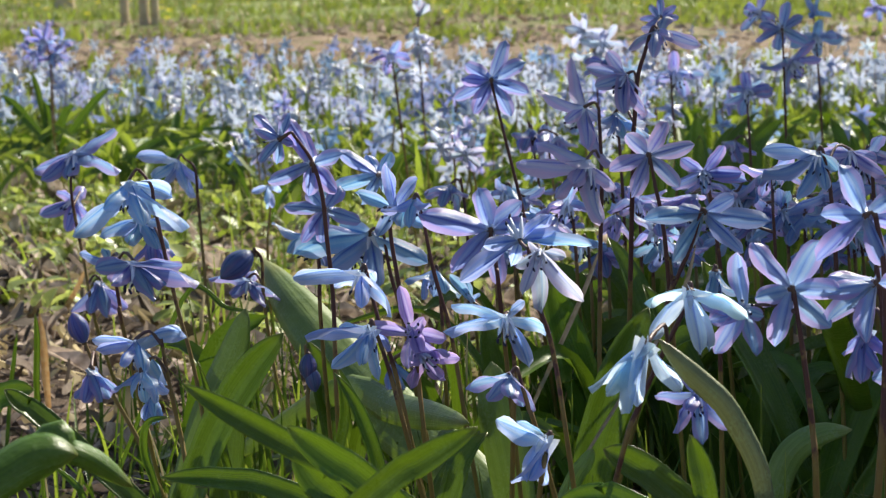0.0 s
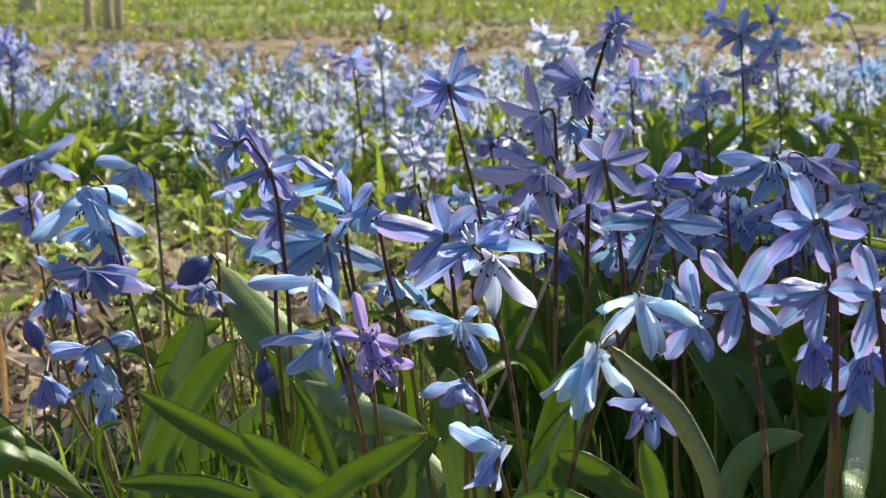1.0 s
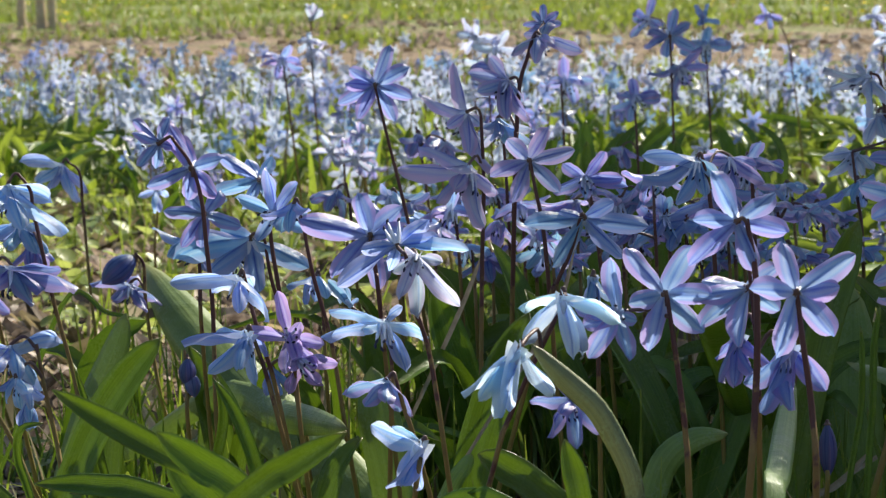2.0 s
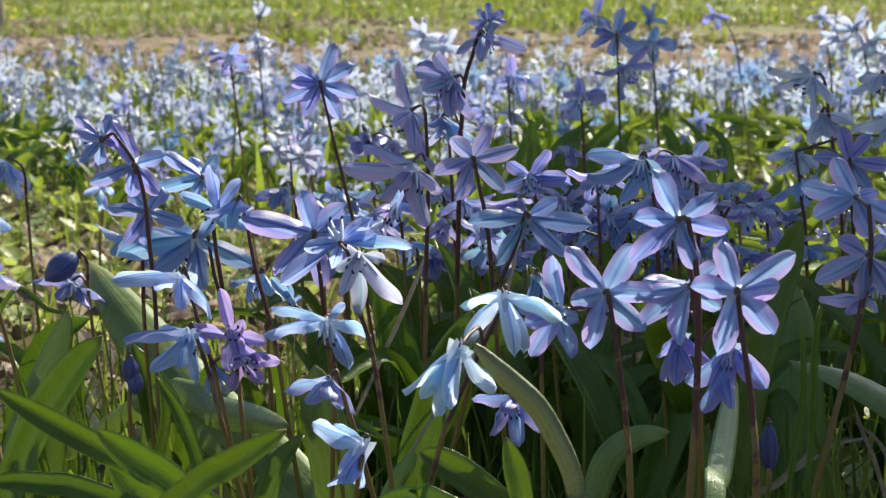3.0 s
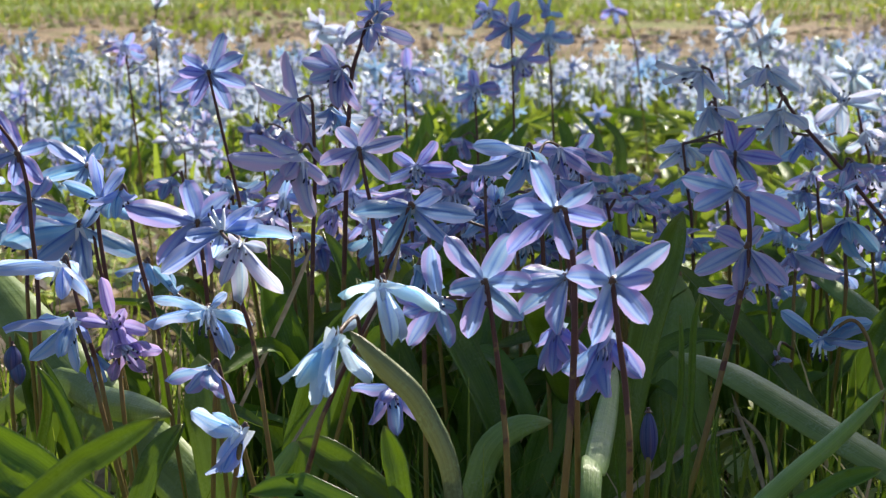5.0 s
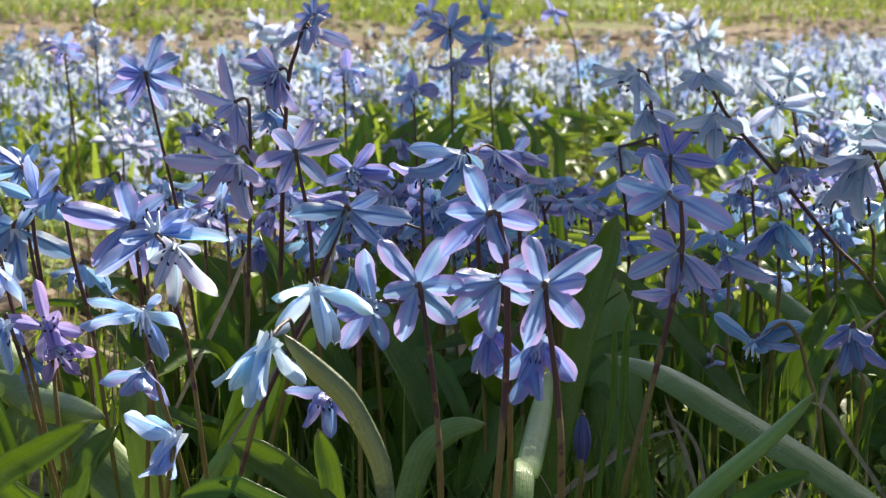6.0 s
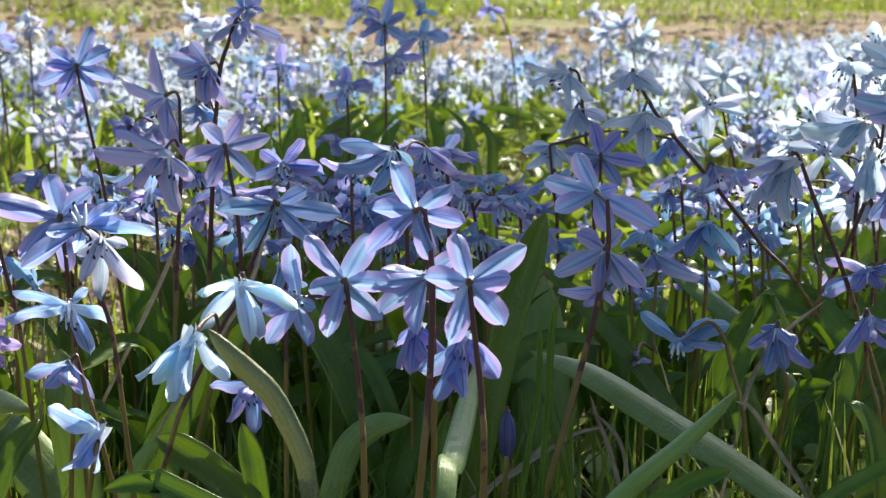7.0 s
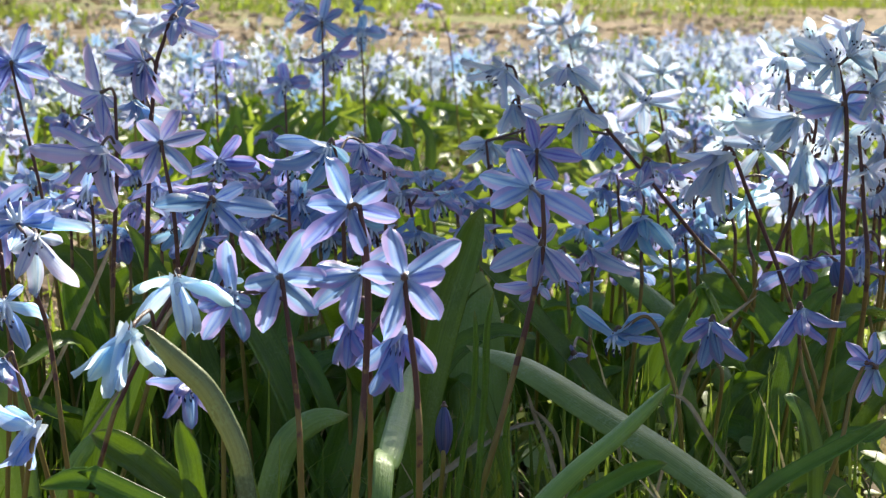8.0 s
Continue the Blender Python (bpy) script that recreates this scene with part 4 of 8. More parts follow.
bloom(p, (0.0032, 0.6323, 0.1238), (-0.05, -0.71, -0.7), 0.0136, 0, 'violet', tips=[(-13.3, -3, -0.2), (-7.5, -9.2, -10.6), (1.5, -8.9, -14.4), (-4.2, 4.2, 7.5), (9.7, -2.3, -10.5), (-3.7, -9.6, -3.2)])
p = squill((0.0726, 0.6), [(0.0699, 0.5725, 0.1047), (0.0691, 0.5763, 0.1305), (0.0668, 0.5794, 0.1497), (0.0652, 0.5816, 0.1639)], 0.0009)
bloom(p, (0.0652, 0.5817, 0.164), (0.16, 0.98, -0.09), 0.0157, 0, 'pink', tips=[(-4.2, 3.4, 14.1), (16, 0.6, 10.6), (11.7, -0.2, 1.8), (10.2, -2.1, -12.1), (-5.6, -1.2, -18.2), (-12.9, 2.4, 1.2)])
p = squill((0.0629, 0.64), [(0.0586, 0.6174, 0.125), (0.0576, 0.621, 0.1491), (0.0561, 0.6234, 0.1645)], 0.0008)
bloom(p, (0.0558, 0.6226, 0.159), (-0.34, 0.87, -0.35), 0.0148, 0, 'pink', tips=[(-13.8, 1.8, 1.6), (-15.6, -0.4, -2.7), (-14.7, -1.8, -11.2), (-3.2, -5.6, -16.8), (9.1, 1.7, 6.3), (9, -2, -6.7)])
bloom(p, (0.0539, 0.6308, 0.1438), (-0.2, -0.22, -0.96), 0.0137, 0, 'violet', tips=[(-6.1, -3.2, -14.6), (4.2, -6, -13.1), (9.7, -2.4, -9.4), (-2, -7.3, -15), (3.1, 3.9, -7.9), (-7, 1.4, -8.3)])
bloom(p, (0.0657, 0.6092, 0.1442), (-0.01, -0.34, -0.94), 0.0175, 0, 'violet', tips=[(11.3, -3.2, -13.3), (-8.1, -5.4, -19.4), (0.6, -9.6, -17.5), (-12.6, -1.9, -10.9), (-1.6, 1.1, -17.7), (7.9, 3.4, -6.7)])
p = squill((0.0886, 0.73), [(0.104, 0.6958, 0.07), (0.1164, 0.701, 0.1153), (0.1221, 0.7039, 0.1389), (0.1253, 0.7061, 0.1566), (0.1248, 0.7086, 0.1733)], 0.0010)
bloom(p, (0.1239, 0.729, 0.1735), (0.2, 0.98, 0.06), 0.0168, 0, 'pink', tips=[(-18.5, 3.6, 3.9), (-14.4, 1.5, -7.5), (-7, 3.8, 13.8), (22.5, -3.2, -11.7), (7.8, 0.5, 2.1), (5.9, -1.7, -14.1)])
bloom(p, (0.1244, 0.7061, 0.1562), (0.11, 0.89, -0.45), 0.0152, 0, 'mauve', tips=[(-17.3, 1.6, -9.2), (-10.1, 2.9, 5.3), (14, -2.5, -13.5), (-2.1, -1.1, -16.1), (6.8, -1.7, -13.3), (5.6, 1.4, 6.7)])
bloom(p, (0.1272, 0.7237, 0.1393), (-0.4, -0.45, -0.8), 0.0098, 0, 'mauve', tips=[(-16, 1.7, -0.6), (-7.7, -2.1, -5.9), (-3.2, -4.2, -2.6), (3.8, -3.2, -5.2)])
p = squill((0.1731, 1.03), [(0.1663, 1.0004, 0.1146), (0.1638, 1.0055, 0.1477), (0.1603, 1.0103, 0.1781), (0.1579, 1.0135, 0.1979), (0.1532, 1.0145, 0.2014)], 0.0008)
bloom(p, (0.1526, 1.0144, 0.2), (-0.7, -0.25, -0.66), 0.0172, 0, 'drift', tips=[(-21.4, 2.9, 3.6), (-18.9, -1.6, -5.8), (-0.1, -8.6, -19.7), (11.9, -6.2, -13.9), (-5.7, 7.1, 5.1), (4.2, 4, -8.6)])
bloom(p, (0.1569, 1.0113, 0.1824), (-0, -0.24, -0.97), 0.0158, 0, 'drift', tips=[(-7, -7, -14.3), (2.2, -10.4, -11.1), (13.3, -6.2, -12.7), (15.5, 0.3, -5.7), (-3.2, 1.9, -8.9), (7.6, -3, -14.5)])
p = squill((0.3211, 0.95), [(0.2517, 0.9079, 0.1026), (0.2285, 0.9145, 0.1301), (0.2026, 0.9219, 0.1613), (0.1832, 0.9273, 0.1838), (0.1747, 0.9303, 0.1976), (0.1703, 0.9321, 0.2067)], 0.0009)
bloom(p, (0.1703, 0.9318, 0.2047), (-0.01, -0.34, -0.94), 0.0142, -1, 'drift', tips=[(-13.3, 0.4, -7.4), (14.7, -3.1, -9.9), (-6.7, -10.8, -7.1), (3.8, -9.3, -7), (-9, 8.5, -2.7), (10.9, 6.3, -2.3)])
bloom(p, (0.1741, 0.9188, 0.1882), (-0, -0.24, -0.97), 0.0175, 0, 'drift', tips=[(-19.7, 1.2, -6.8), (-1.4, -10.5, -19.9), (13, -2.7, -8.8), (-11.1, -5.8, -12.9), (5.7, -5.1, -12.7), (-5.7, 4.3, -10.7)])
bloom(p, (0.2077, 0.9217, 0.164), (0.18, -0.35, -0.92), 0.0144, 50, 'mauve')
p = squill((0.28, 1.15), [(0.2617, 1.1142, 0.1305), (0.2568, 1.1187, 0.1582), (0.2536, 1.1216, 0.1751)], 0.0008)
bloom(p, (0.2458, 1.1226, 0.1764), (-0.11, -0.92, 0.38), 0.0189, 0, 'drift', tips=[(-15, 2.4, 15.8), (20.4, -3, 5.5), (20.5, -4.4, -4), (-14.8, -1.6, -11.3), (-6, 0.5, 9.8), (-0.2, -4.2, -18.4)])
bloom(p, (0.236, 1.121, 0.1577), (-0.73, -0.51, -0.45), 0.0187, 60, 'drift')
bloom(p, (0.2583, 1.119, 0.1613), (0.37, -0.7, -0.61), 0.0156, 60, 'drift')
p = squill((0.1683, 0.98), [(0.1627, 0.951, 0.1217), (0.1612, 0.955, 0.148), (0.1611, 0.9576, 0.1658)], 0.0008)
bloom(p, (0.1611, 0.9574, 0.1643), (0.11, 0.98, -0.14), 0.0173, 0, 'violet', tips=[(-16.4, 4.1, 1), (-3.8, 4.8, 15.5), (10, 2.7, 11.4), (22.1, -0.8, -3.4), (9.7, -1, -14.2), (-7, 1, -13.5)])
bloom(p, (0.1425, 0.9902, 0.1657), (-0.55, -0.43, -0.72), 0.0140, 0, 'drift', tips=[(-15, 1.3, -2.5), (-13, -3, -11.1), (0.7, -7.6, -13.5), (4.3, -4.9, -11), (-8.9, 6.4, -0.7), (8.8, -2.2, -8.5)])
p = squill((0.1899, 0.9), [(0.193, 0.8635, 0.1025), (0.194, 0.8673, 0.1291), (0.1946, 0.8698, 0.1465)], 0.0008)
bloom(p, (0.1946, 0.8696, 0.1455), (-0.01, -0.34, -0.94), 0.0178, 0, 'blue', tips=[(-17.1, -1.1, -12.3), (12.9, -4.7, -14), (-10.5, -8.3, -13.7), (8.3, -8.7, -19.6), (-0.2, -11.2, -9), (5, 6.1, -5.2)])
bloom(p, (0.1921, 0.8715, 0.1568), (-0.64, -0.73, 0.24), 0.0080, 0, 'mauve', tips=[(-6.8, 1.3, 3.5), (-5.3, -4.8, -3.2), (1.6, 1.1, 8.5), (7.2, -2.7, 4.1), (-0.5, -5.5, -4.2)])
p = squill((0.274, 0.86), [(0.2665, 0.8062, 0.0444), (0.2593, 0.8121, 0.0788), (0.2415, 0.8217, 0.1315), (0.2297, 0.8272, 0.1601), (0.2229, 0.8305, 0.1777), (0.2201, 0.8309, 0.1781)], 0.0009)
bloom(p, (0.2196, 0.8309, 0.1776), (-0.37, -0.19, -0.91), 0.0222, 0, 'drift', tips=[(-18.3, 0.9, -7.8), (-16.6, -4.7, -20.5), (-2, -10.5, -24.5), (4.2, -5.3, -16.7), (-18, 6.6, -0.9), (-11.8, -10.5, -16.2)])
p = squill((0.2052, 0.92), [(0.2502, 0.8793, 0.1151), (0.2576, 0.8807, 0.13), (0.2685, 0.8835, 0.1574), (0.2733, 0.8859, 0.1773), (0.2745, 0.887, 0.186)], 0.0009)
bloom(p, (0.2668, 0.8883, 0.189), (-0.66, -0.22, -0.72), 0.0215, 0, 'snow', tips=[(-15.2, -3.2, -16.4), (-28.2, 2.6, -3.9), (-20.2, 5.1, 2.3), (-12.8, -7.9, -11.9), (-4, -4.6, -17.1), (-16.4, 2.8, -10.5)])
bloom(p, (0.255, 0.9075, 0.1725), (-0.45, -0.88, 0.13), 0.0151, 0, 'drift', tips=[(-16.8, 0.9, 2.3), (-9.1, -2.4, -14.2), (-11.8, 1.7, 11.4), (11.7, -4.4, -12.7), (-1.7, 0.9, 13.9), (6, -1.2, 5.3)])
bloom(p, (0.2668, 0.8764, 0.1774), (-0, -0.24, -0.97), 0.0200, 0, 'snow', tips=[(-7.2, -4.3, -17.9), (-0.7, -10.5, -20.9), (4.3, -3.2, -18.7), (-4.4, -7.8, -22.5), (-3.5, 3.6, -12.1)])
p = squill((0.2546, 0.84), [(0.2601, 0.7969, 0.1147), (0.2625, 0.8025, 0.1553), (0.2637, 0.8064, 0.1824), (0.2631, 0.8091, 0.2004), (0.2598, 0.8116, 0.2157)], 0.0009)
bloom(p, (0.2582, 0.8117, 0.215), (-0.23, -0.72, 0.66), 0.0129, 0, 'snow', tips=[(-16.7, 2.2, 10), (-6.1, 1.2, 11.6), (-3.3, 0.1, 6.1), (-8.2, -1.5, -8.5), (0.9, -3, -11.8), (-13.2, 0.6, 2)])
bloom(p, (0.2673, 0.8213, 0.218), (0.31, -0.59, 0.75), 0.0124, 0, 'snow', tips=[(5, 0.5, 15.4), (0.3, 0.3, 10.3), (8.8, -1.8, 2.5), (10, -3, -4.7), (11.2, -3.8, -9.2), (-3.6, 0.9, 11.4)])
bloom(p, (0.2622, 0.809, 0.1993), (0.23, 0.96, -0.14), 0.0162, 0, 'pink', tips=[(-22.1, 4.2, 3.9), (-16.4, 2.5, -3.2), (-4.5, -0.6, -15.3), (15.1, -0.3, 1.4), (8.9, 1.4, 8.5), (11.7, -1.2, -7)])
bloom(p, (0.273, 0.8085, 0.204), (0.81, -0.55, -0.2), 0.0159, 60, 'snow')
p = squill((0.2916, 0.9), [(0.29, 0.8538, 0.1096), (0.2892, 0.8602, 0.153), (0.287, 0.8647, 0.1819)], 0.0010)
bloom(p, (0.2908, 0.8622, 0.1675), (0.4, -0.45, -0.8), 0.0161, 60, 'drift')
p = squill((0.2746, 0.88), [(0.2707, 0.836, 0.1126), (0.2693, 0.841, 0.1456), (0.2687, 0.8438, 0.1645)], 0.0008)
bloom(p, (0.2687, 0.8437, 0.1633), (-0.04, 0.75, -0.67), 0.0142, 0, 'violet', tips=[(-10.2, 0.5, -12.7), (-3.8, -0.9, -17.5), (3.6, 2.2, 9.4), (-5.7, 3.4, 10.4), (9.1, 0.7, 3.1), (2.1, -1.7, -18.3)])
p = squill((0.2656, 0.95), [(0.2555, 0.9078, 0.1052), (0.2528, 0.9115, 0.1281), (0.2514, 0.9146, 0.1485)], 0.0008)
bloom(p, (0.2526, 0.9146, 0.1498), (0.33, -0.52, -0.79), 0.0160, 60, 'white')
p = squill((0.2477, 0.86), [(0.2522, 0.8162, 0.1017), (0.2532, 0.8188, 0.1202), (0.2566, 0.8206, 0.1353)], 0.0008)
bloom(p, (0.2519, 0.8208, 0.1334), (-0.02, -0.42, -0.91), 0.0158, 0, 'violet', tips=[(-19.5, -1.9, -11.4), (-17.3, 4.7, 2.7), (17.6, 0.7, 1.9), (2, -10.8, -7.4), (-8.3, -9.7, -7.7), (6.1, -5.6, -1.2)])
bud(p, (0.2654, 0.8194, 0.1339), (0.34, -0.17, -0.93), 0.0135, 0)
p = squill((0.252, 0.8), [(0.2399, 0.7531, 0.0784), (0.235, 0.7574, 0.1041), (0.2335, 0.7606, 0.1244)], 0.0008)
bloom(p, (0.2348, 0.7604, 0.1245), (0.01, -0.15, -0.99), 0.0158, 0, 'violet', tips=[(-13.4, -2.8, -14.3), (-9.8, -7.5, -13.4), (8.3, -7.1, -12.3), (17.1, -2.7, -5.4), (-2.5, -11.9, -8.1), (-2.1, 6.2, -4.4)])
p = squill((0.2186, 0.76), [(0.2337, 0.7118, 0.0692), (0.2427, 0.7156, 0.1021), (0.2504, 0.717, 0.1175)], 0.0008)
bloom(p, (0.2508, 0.7159, 0.1104), (-0, 1, 0.07), 0.0118, 0, 'violet', tips=[(-10.7, 2.5, 9.1), (-0.1, 1.9, 12.6), (-10.7, 1.4, 1.4), (-6.1, -1.2, -12.8), (2.5, -1.8, -10.5), (4.1, 0.5, 6.2)])
p = squill((0.2141, 0.836), [(0.2134, 0.7951, 0.0826), (0.2121, 0.7972, 0.0960), (0.2110, 0.7995, 0.1106)], 0.0008)
bloom(p, (0.2098, 0.8000, 0.1128), (0.03, 0.05, -1), 0.0156, 0, 'violet', tips=[(-11.6, 0.0, -8.6), (-4.9, -4.6, -19.2), (14.1, -3.8, -15.8), (5.2, -8.4, -6.4), (-5.7, 4.9, -2.1), (2.4, -7.3, -16.3)])
p = squill((0.2064, 0.82), [(0.1937, 0.7778, 0.0727), (0.188, 0.7822, 0.099), (0.1846, 0.7844, 0.111), (0.179, 0.7858, 0.1164), (0.1702, 0.7859, 0.1107)], 0.0008)
bloom(p, (0.1676, 0.786, 0.1095), (-0.15, -0.55, -0.82), 0.0152, 0, 'blue', tips=[(-15.1, 3.1, 10), (14.6, 3.9, 6.6), (20.1, 0.9, 5.8), (17.2, -4.4, -1.4), (-5.2, -4.2, -1.9), (3.6, -9.6, -1.3)])
p = squill((0.0902, 0.74), [(0.0916, 0.7075, 0.071), (0.0919, 0.7092, 0.083), (0.0921, 0.7111, 0.0959)], 0.0008)
bud(p, (0.0922, 0.7113, 0.0973), (0.01, -0.15, -0.99), 0.0165, 1)
p = squill((0.1685, 0.9), [(0.1713, 0.863, 0.0827), (0.1723, 0.8664, 0.1068), (0.1734, 0.8691, 0.1262)], 0.0008)
bloom(p, (0.1717, 0.87, 0.131), (0.18, -0.35, -0.92), 0.0123, 0, 'mauve', tips=[(-6, -2.7, -5.8), (9.4, 1.4, -0.1), (19.5, -5.9, -8.8), (0.4, -8.4, -6.1), (-2.7, 1.3, -10.1)])
bloom(p, (0.1584, 0.8254, 0.0938), (0.37, -0.56, -0.74), 0.0049, 0, 'mauve', tips=[(5.4, -3.1, -0.6), (-3.5, -0.1, -3.5), (-1.2, 0.6, 3.4)])
p = squill((0.1091, 0.9), [(0.0995, 0.875, 0.11), (0.0969, 0.8788, 0.1341), (0.0931, 0.8823, 0.1557)], 0.0008)
bloom(p, (0.0907, 0.8823, 0.1532), (-0.13, -0.44, -0.89), 0.0151, 66, 'mauve')
bloom(p, (0.1065, 0.8802, 0.1512), (0.18, -0.35, -0.92), 0.0151, 66, 'violet')
p = squill((0.0841, 0.93), [(0.0799, 0.9068, 0.1045), (0.0785, 0.9114, 0.1344), (0.0758, 0.9153, 0.1593)], 0.0008)
bloom(p, (0.0758, 0.9149, 0.1568), (0.06, 0.31, -0.95), 0.0166, 66, 'mauve')
bloom(p, (0.042, 0.9173, 0.1473), (-0.01, -0.34, -0.94), 0.0166, 60, 'violet')
p = squill((0.0846, 1.36), [(0.0826, 1.3699, 0.1236), (0.0816, 1.377, 0.1748), (0.0805, 1.3817, 0.2095)], 0.0008)
bloom(p, (0.0804, 1.3814, 0.2069), (-0.09, 0.99, 0.06), 0.0206, 76, 'violet')
bloom(p, (0.0854, 1.379, 0.1864), (0.47, -0.62, -0.63), 0.0221, 66, 'violet')
bloom(p, (0.0722, 1.4833, 0.2161), (-0.42, -0.83, -0.37), 0.0182, 66, 'violet')
p = squill((0.1318, 1.6), [(0.1272, 1.6165, 0.1166), (0.1246, 1.6235, 0.1682), (0.1215, 1.6286, 0.2069)], 0.0008)
bloom(p, (0.1236, 1.6269, 0.1932), (0.04, -0.66, -0.75), 0.0208, 66, 'blue')
bloom(p, (0.1216, 1.6289, 0.2091), (0.08, -0.71, 0.7), 0.0156, 50, 'blue')
p = squill((0.0603, 1.3), [(0.0564, 1.3055, 0.1161), (0.055, 1.3103, 0.151), (0.0528, 1.3145, 0.1825)], 0.0008)
bloom(p, (0.0541, 1.3133, 0.1727), (0.2, -0.78, -0.6), 0.0197, 72, 'violet')
bloom(p, (0.0461, 1.308, 0.1407), (-0.18, -0.34, -0.92), 0.0162, 50, 'violet')
p = squill((-0.583, 2.05), [(-0.5854, 2.0026, 0.0935), (-0.5876, 2.0116, 0.1596), (-0.5928, 2.0154, 0.1899)], 0.0008)
bloom(p, (-0.594, 2.0148, 0.1861), (0.08, -0.96, -0.26), 0.0189, 70, 'violet')
bloom(p, (-0.6029, 2.0124, 0.1753), (-0.4, -0.47, -0.79), 0.0178, 60, 'violet')
bloom(p, (-0.5841, 2.014, 0.1738), (0.44, -0.39, -0.81), 0.0178, 60, 'violet')
p = squill((-0.1981, 1.86), [(-0.2057, 1.8537, 0.1514), (-0.2079, 1.8584, 0.1865), (-0.2067, 1.8626, 0.2154)], 0.0008)
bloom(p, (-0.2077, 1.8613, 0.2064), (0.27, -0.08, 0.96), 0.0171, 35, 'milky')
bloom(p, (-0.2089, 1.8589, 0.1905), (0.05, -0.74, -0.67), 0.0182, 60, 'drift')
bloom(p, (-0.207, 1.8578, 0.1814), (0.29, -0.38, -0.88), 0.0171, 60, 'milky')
p = squill((-0.1814, 1.6), [(-0.1937, 1.5873, 0.1236), (-0.1985, 1.5923, 0.1624), (-0.2026, 1.5961, 0.1926)], 0.0008)
bloom(p, (-0.2018, 1.5955, 0.1874), (0.03, -0.52, -0.86), 0.0208, 72, 'violet')
bloom(p, (-0.1898, 1.5943, 0.1708), (0.39, -0.45, -0.8), 0.0147, 60, 'drift')
p = squill((-0.1353, 1.42), [(-0.1373, 1.4046, 0.0845), (-0.1382, 1.4088, 0.115), (-0.1399, 1.4118, 0.1379)], 0.0008)
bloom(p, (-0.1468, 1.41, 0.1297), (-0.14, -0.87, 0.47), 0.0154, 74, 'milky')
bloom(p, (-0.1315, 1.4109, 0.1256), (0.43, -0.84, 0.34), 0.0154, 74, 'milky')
p = squill((-0.0421, 1.75), [(-0.046, 1.7524, 0.1169), (-0.0479, 1.7588, 0.1639), (-0.05, 1.7632, 0.1968)], 0.0008)
bloom(p, (-0.0571, 1.7622, 0.1946), (-0.35, -0.92, -0.16), 0.0209, 70, 'drift')
bloom(p, (-0.043, 1.7622, 0.1849), (0.44, -0.7, -0.56), 0.0209, 70, 'drift')
bloom(p, (-0.0502, 1.7602, 0.1757), (0.02, -0.42, -0.91), 0.0190, 60, 'drift')
p = squill((0.016, 1.5), [(0.0129, 1.5031, 0.1076), (0.0112, 1.5091, 0.1519), (0.0095, 1.5141, 0.1882)], 0.0008)
bloom(p, (0.0135, 1.5124, 0.174), (0.14, -0.46, -0.88), 0.0228, 70, 'violet')
bloom(p, (0.0071, 1.5068, 0.1379), (0.02, -0.42, -0.91), 0.0163, 70, 'drift')
p = squill((-0.0641, 1.45), [(-0.0706, 1.4406, 0.0793), (-0.0742, 1.4452, 0.1145), (-0.0778, 1.4492, 0.1457)], 0.0008)
bloom(p, (-0.0767, 1.4486, 0.141), (-0.3, -0.36, -0.88), 0.0220, 40, 'violet')
bloom(p, (-0.0645, 1.4439, 0.0987), (0.13, -0.43, -0.89), 0.0181, 60, 'violet')
p = squill((0.3535, 1.9), [(0.3376, 1.8684, 0.1317), (0.3322, 1.8742, 0.1673), (0.3268, 1.8792, 0.1977)], 0.0008)
bloom(p, (0.3243, 1.8788, 0.1926), (-0.42, -0.9, 0.13), 0.0227, 70, 'drift')
bloom(p, (0.3372, 1.8759, 0.1827), (0.51, -0.84, -0.17), 0.0237, 70, 'snow')
bloom(p, (0.309, 1.8793, 0.1846), (-0.81, -0.57, -0.17), 0.0196, 60, 'snow')
bloom(p, (0.3475, 1.8729, 0.1702), (0.47, -0.67, -0.57), 0.0196, 60, 'drift')
p = squill((0.349, 2.1), [(0.335, 2.0732, 0.14), (0.3308, 2.0786, 0.1737), (0.3249, 2.0835, 0.2029)], 0.0008)
bloom(p, (0.325, 2.083, 0.1995), (-0.09, -0.9, -0.43), 0.0182, 60, 'drift')
p = squill((0.2779, 2.2), [(0.2585, 2.1831, 0.1382), (0.2523, 2.1889, 0.1734), (0.2373, 2.1949, 0.2026)], 0.0008)
bloom(p, (0.2355, 2.1944, 0.1978), (-0.72, -0.63, -0.31), 0.0179, 60, 'violet')
p = squill((0.3876, 1.7), [(0.3768, 1.6576, 0.1103), (0.3729, 1.6627, 0.1421), (0.3695, 1.6664, 0.1648)], 0.0008)
bloom(p, (0.3709, 1.6656, 0.1603), (-0.11, -0.93, 0.35), 0.0212, 76, 'snow')
p = squill((0.4283, 1.6), [(0.4223, 1.5487, 0.0948), (0.4199, 1.5533, 0.1248), (0.4176, 1.5567, 0.1462)], 0.0008)
bloom(p, (0.4176, 1.556, 0.1419), (-0.06, -0.31, 0.95), 0.0217, 40, 'mauve')
bloom(p, (0.4026, 1.5561, 0.1308), (-0.76, -0.54, -0.35), 0.0217, 66, 'snow')
leaf([(-0.2418, 0.4350, 0.0000), (-0.2118, 0.4450, 0.0732), (-0.1818, 0.4550, 0.1264), (-0.1708, 0.4600, 0.1359), (-0.1641, 0.4650, 0.1403), (-0.1579, 0.4700, 0.1435), (-0.1526, 0.4730, 0.1439), (-0.1483, 0.4760, 0.1420)], 0.0112, 0.75, back=True)
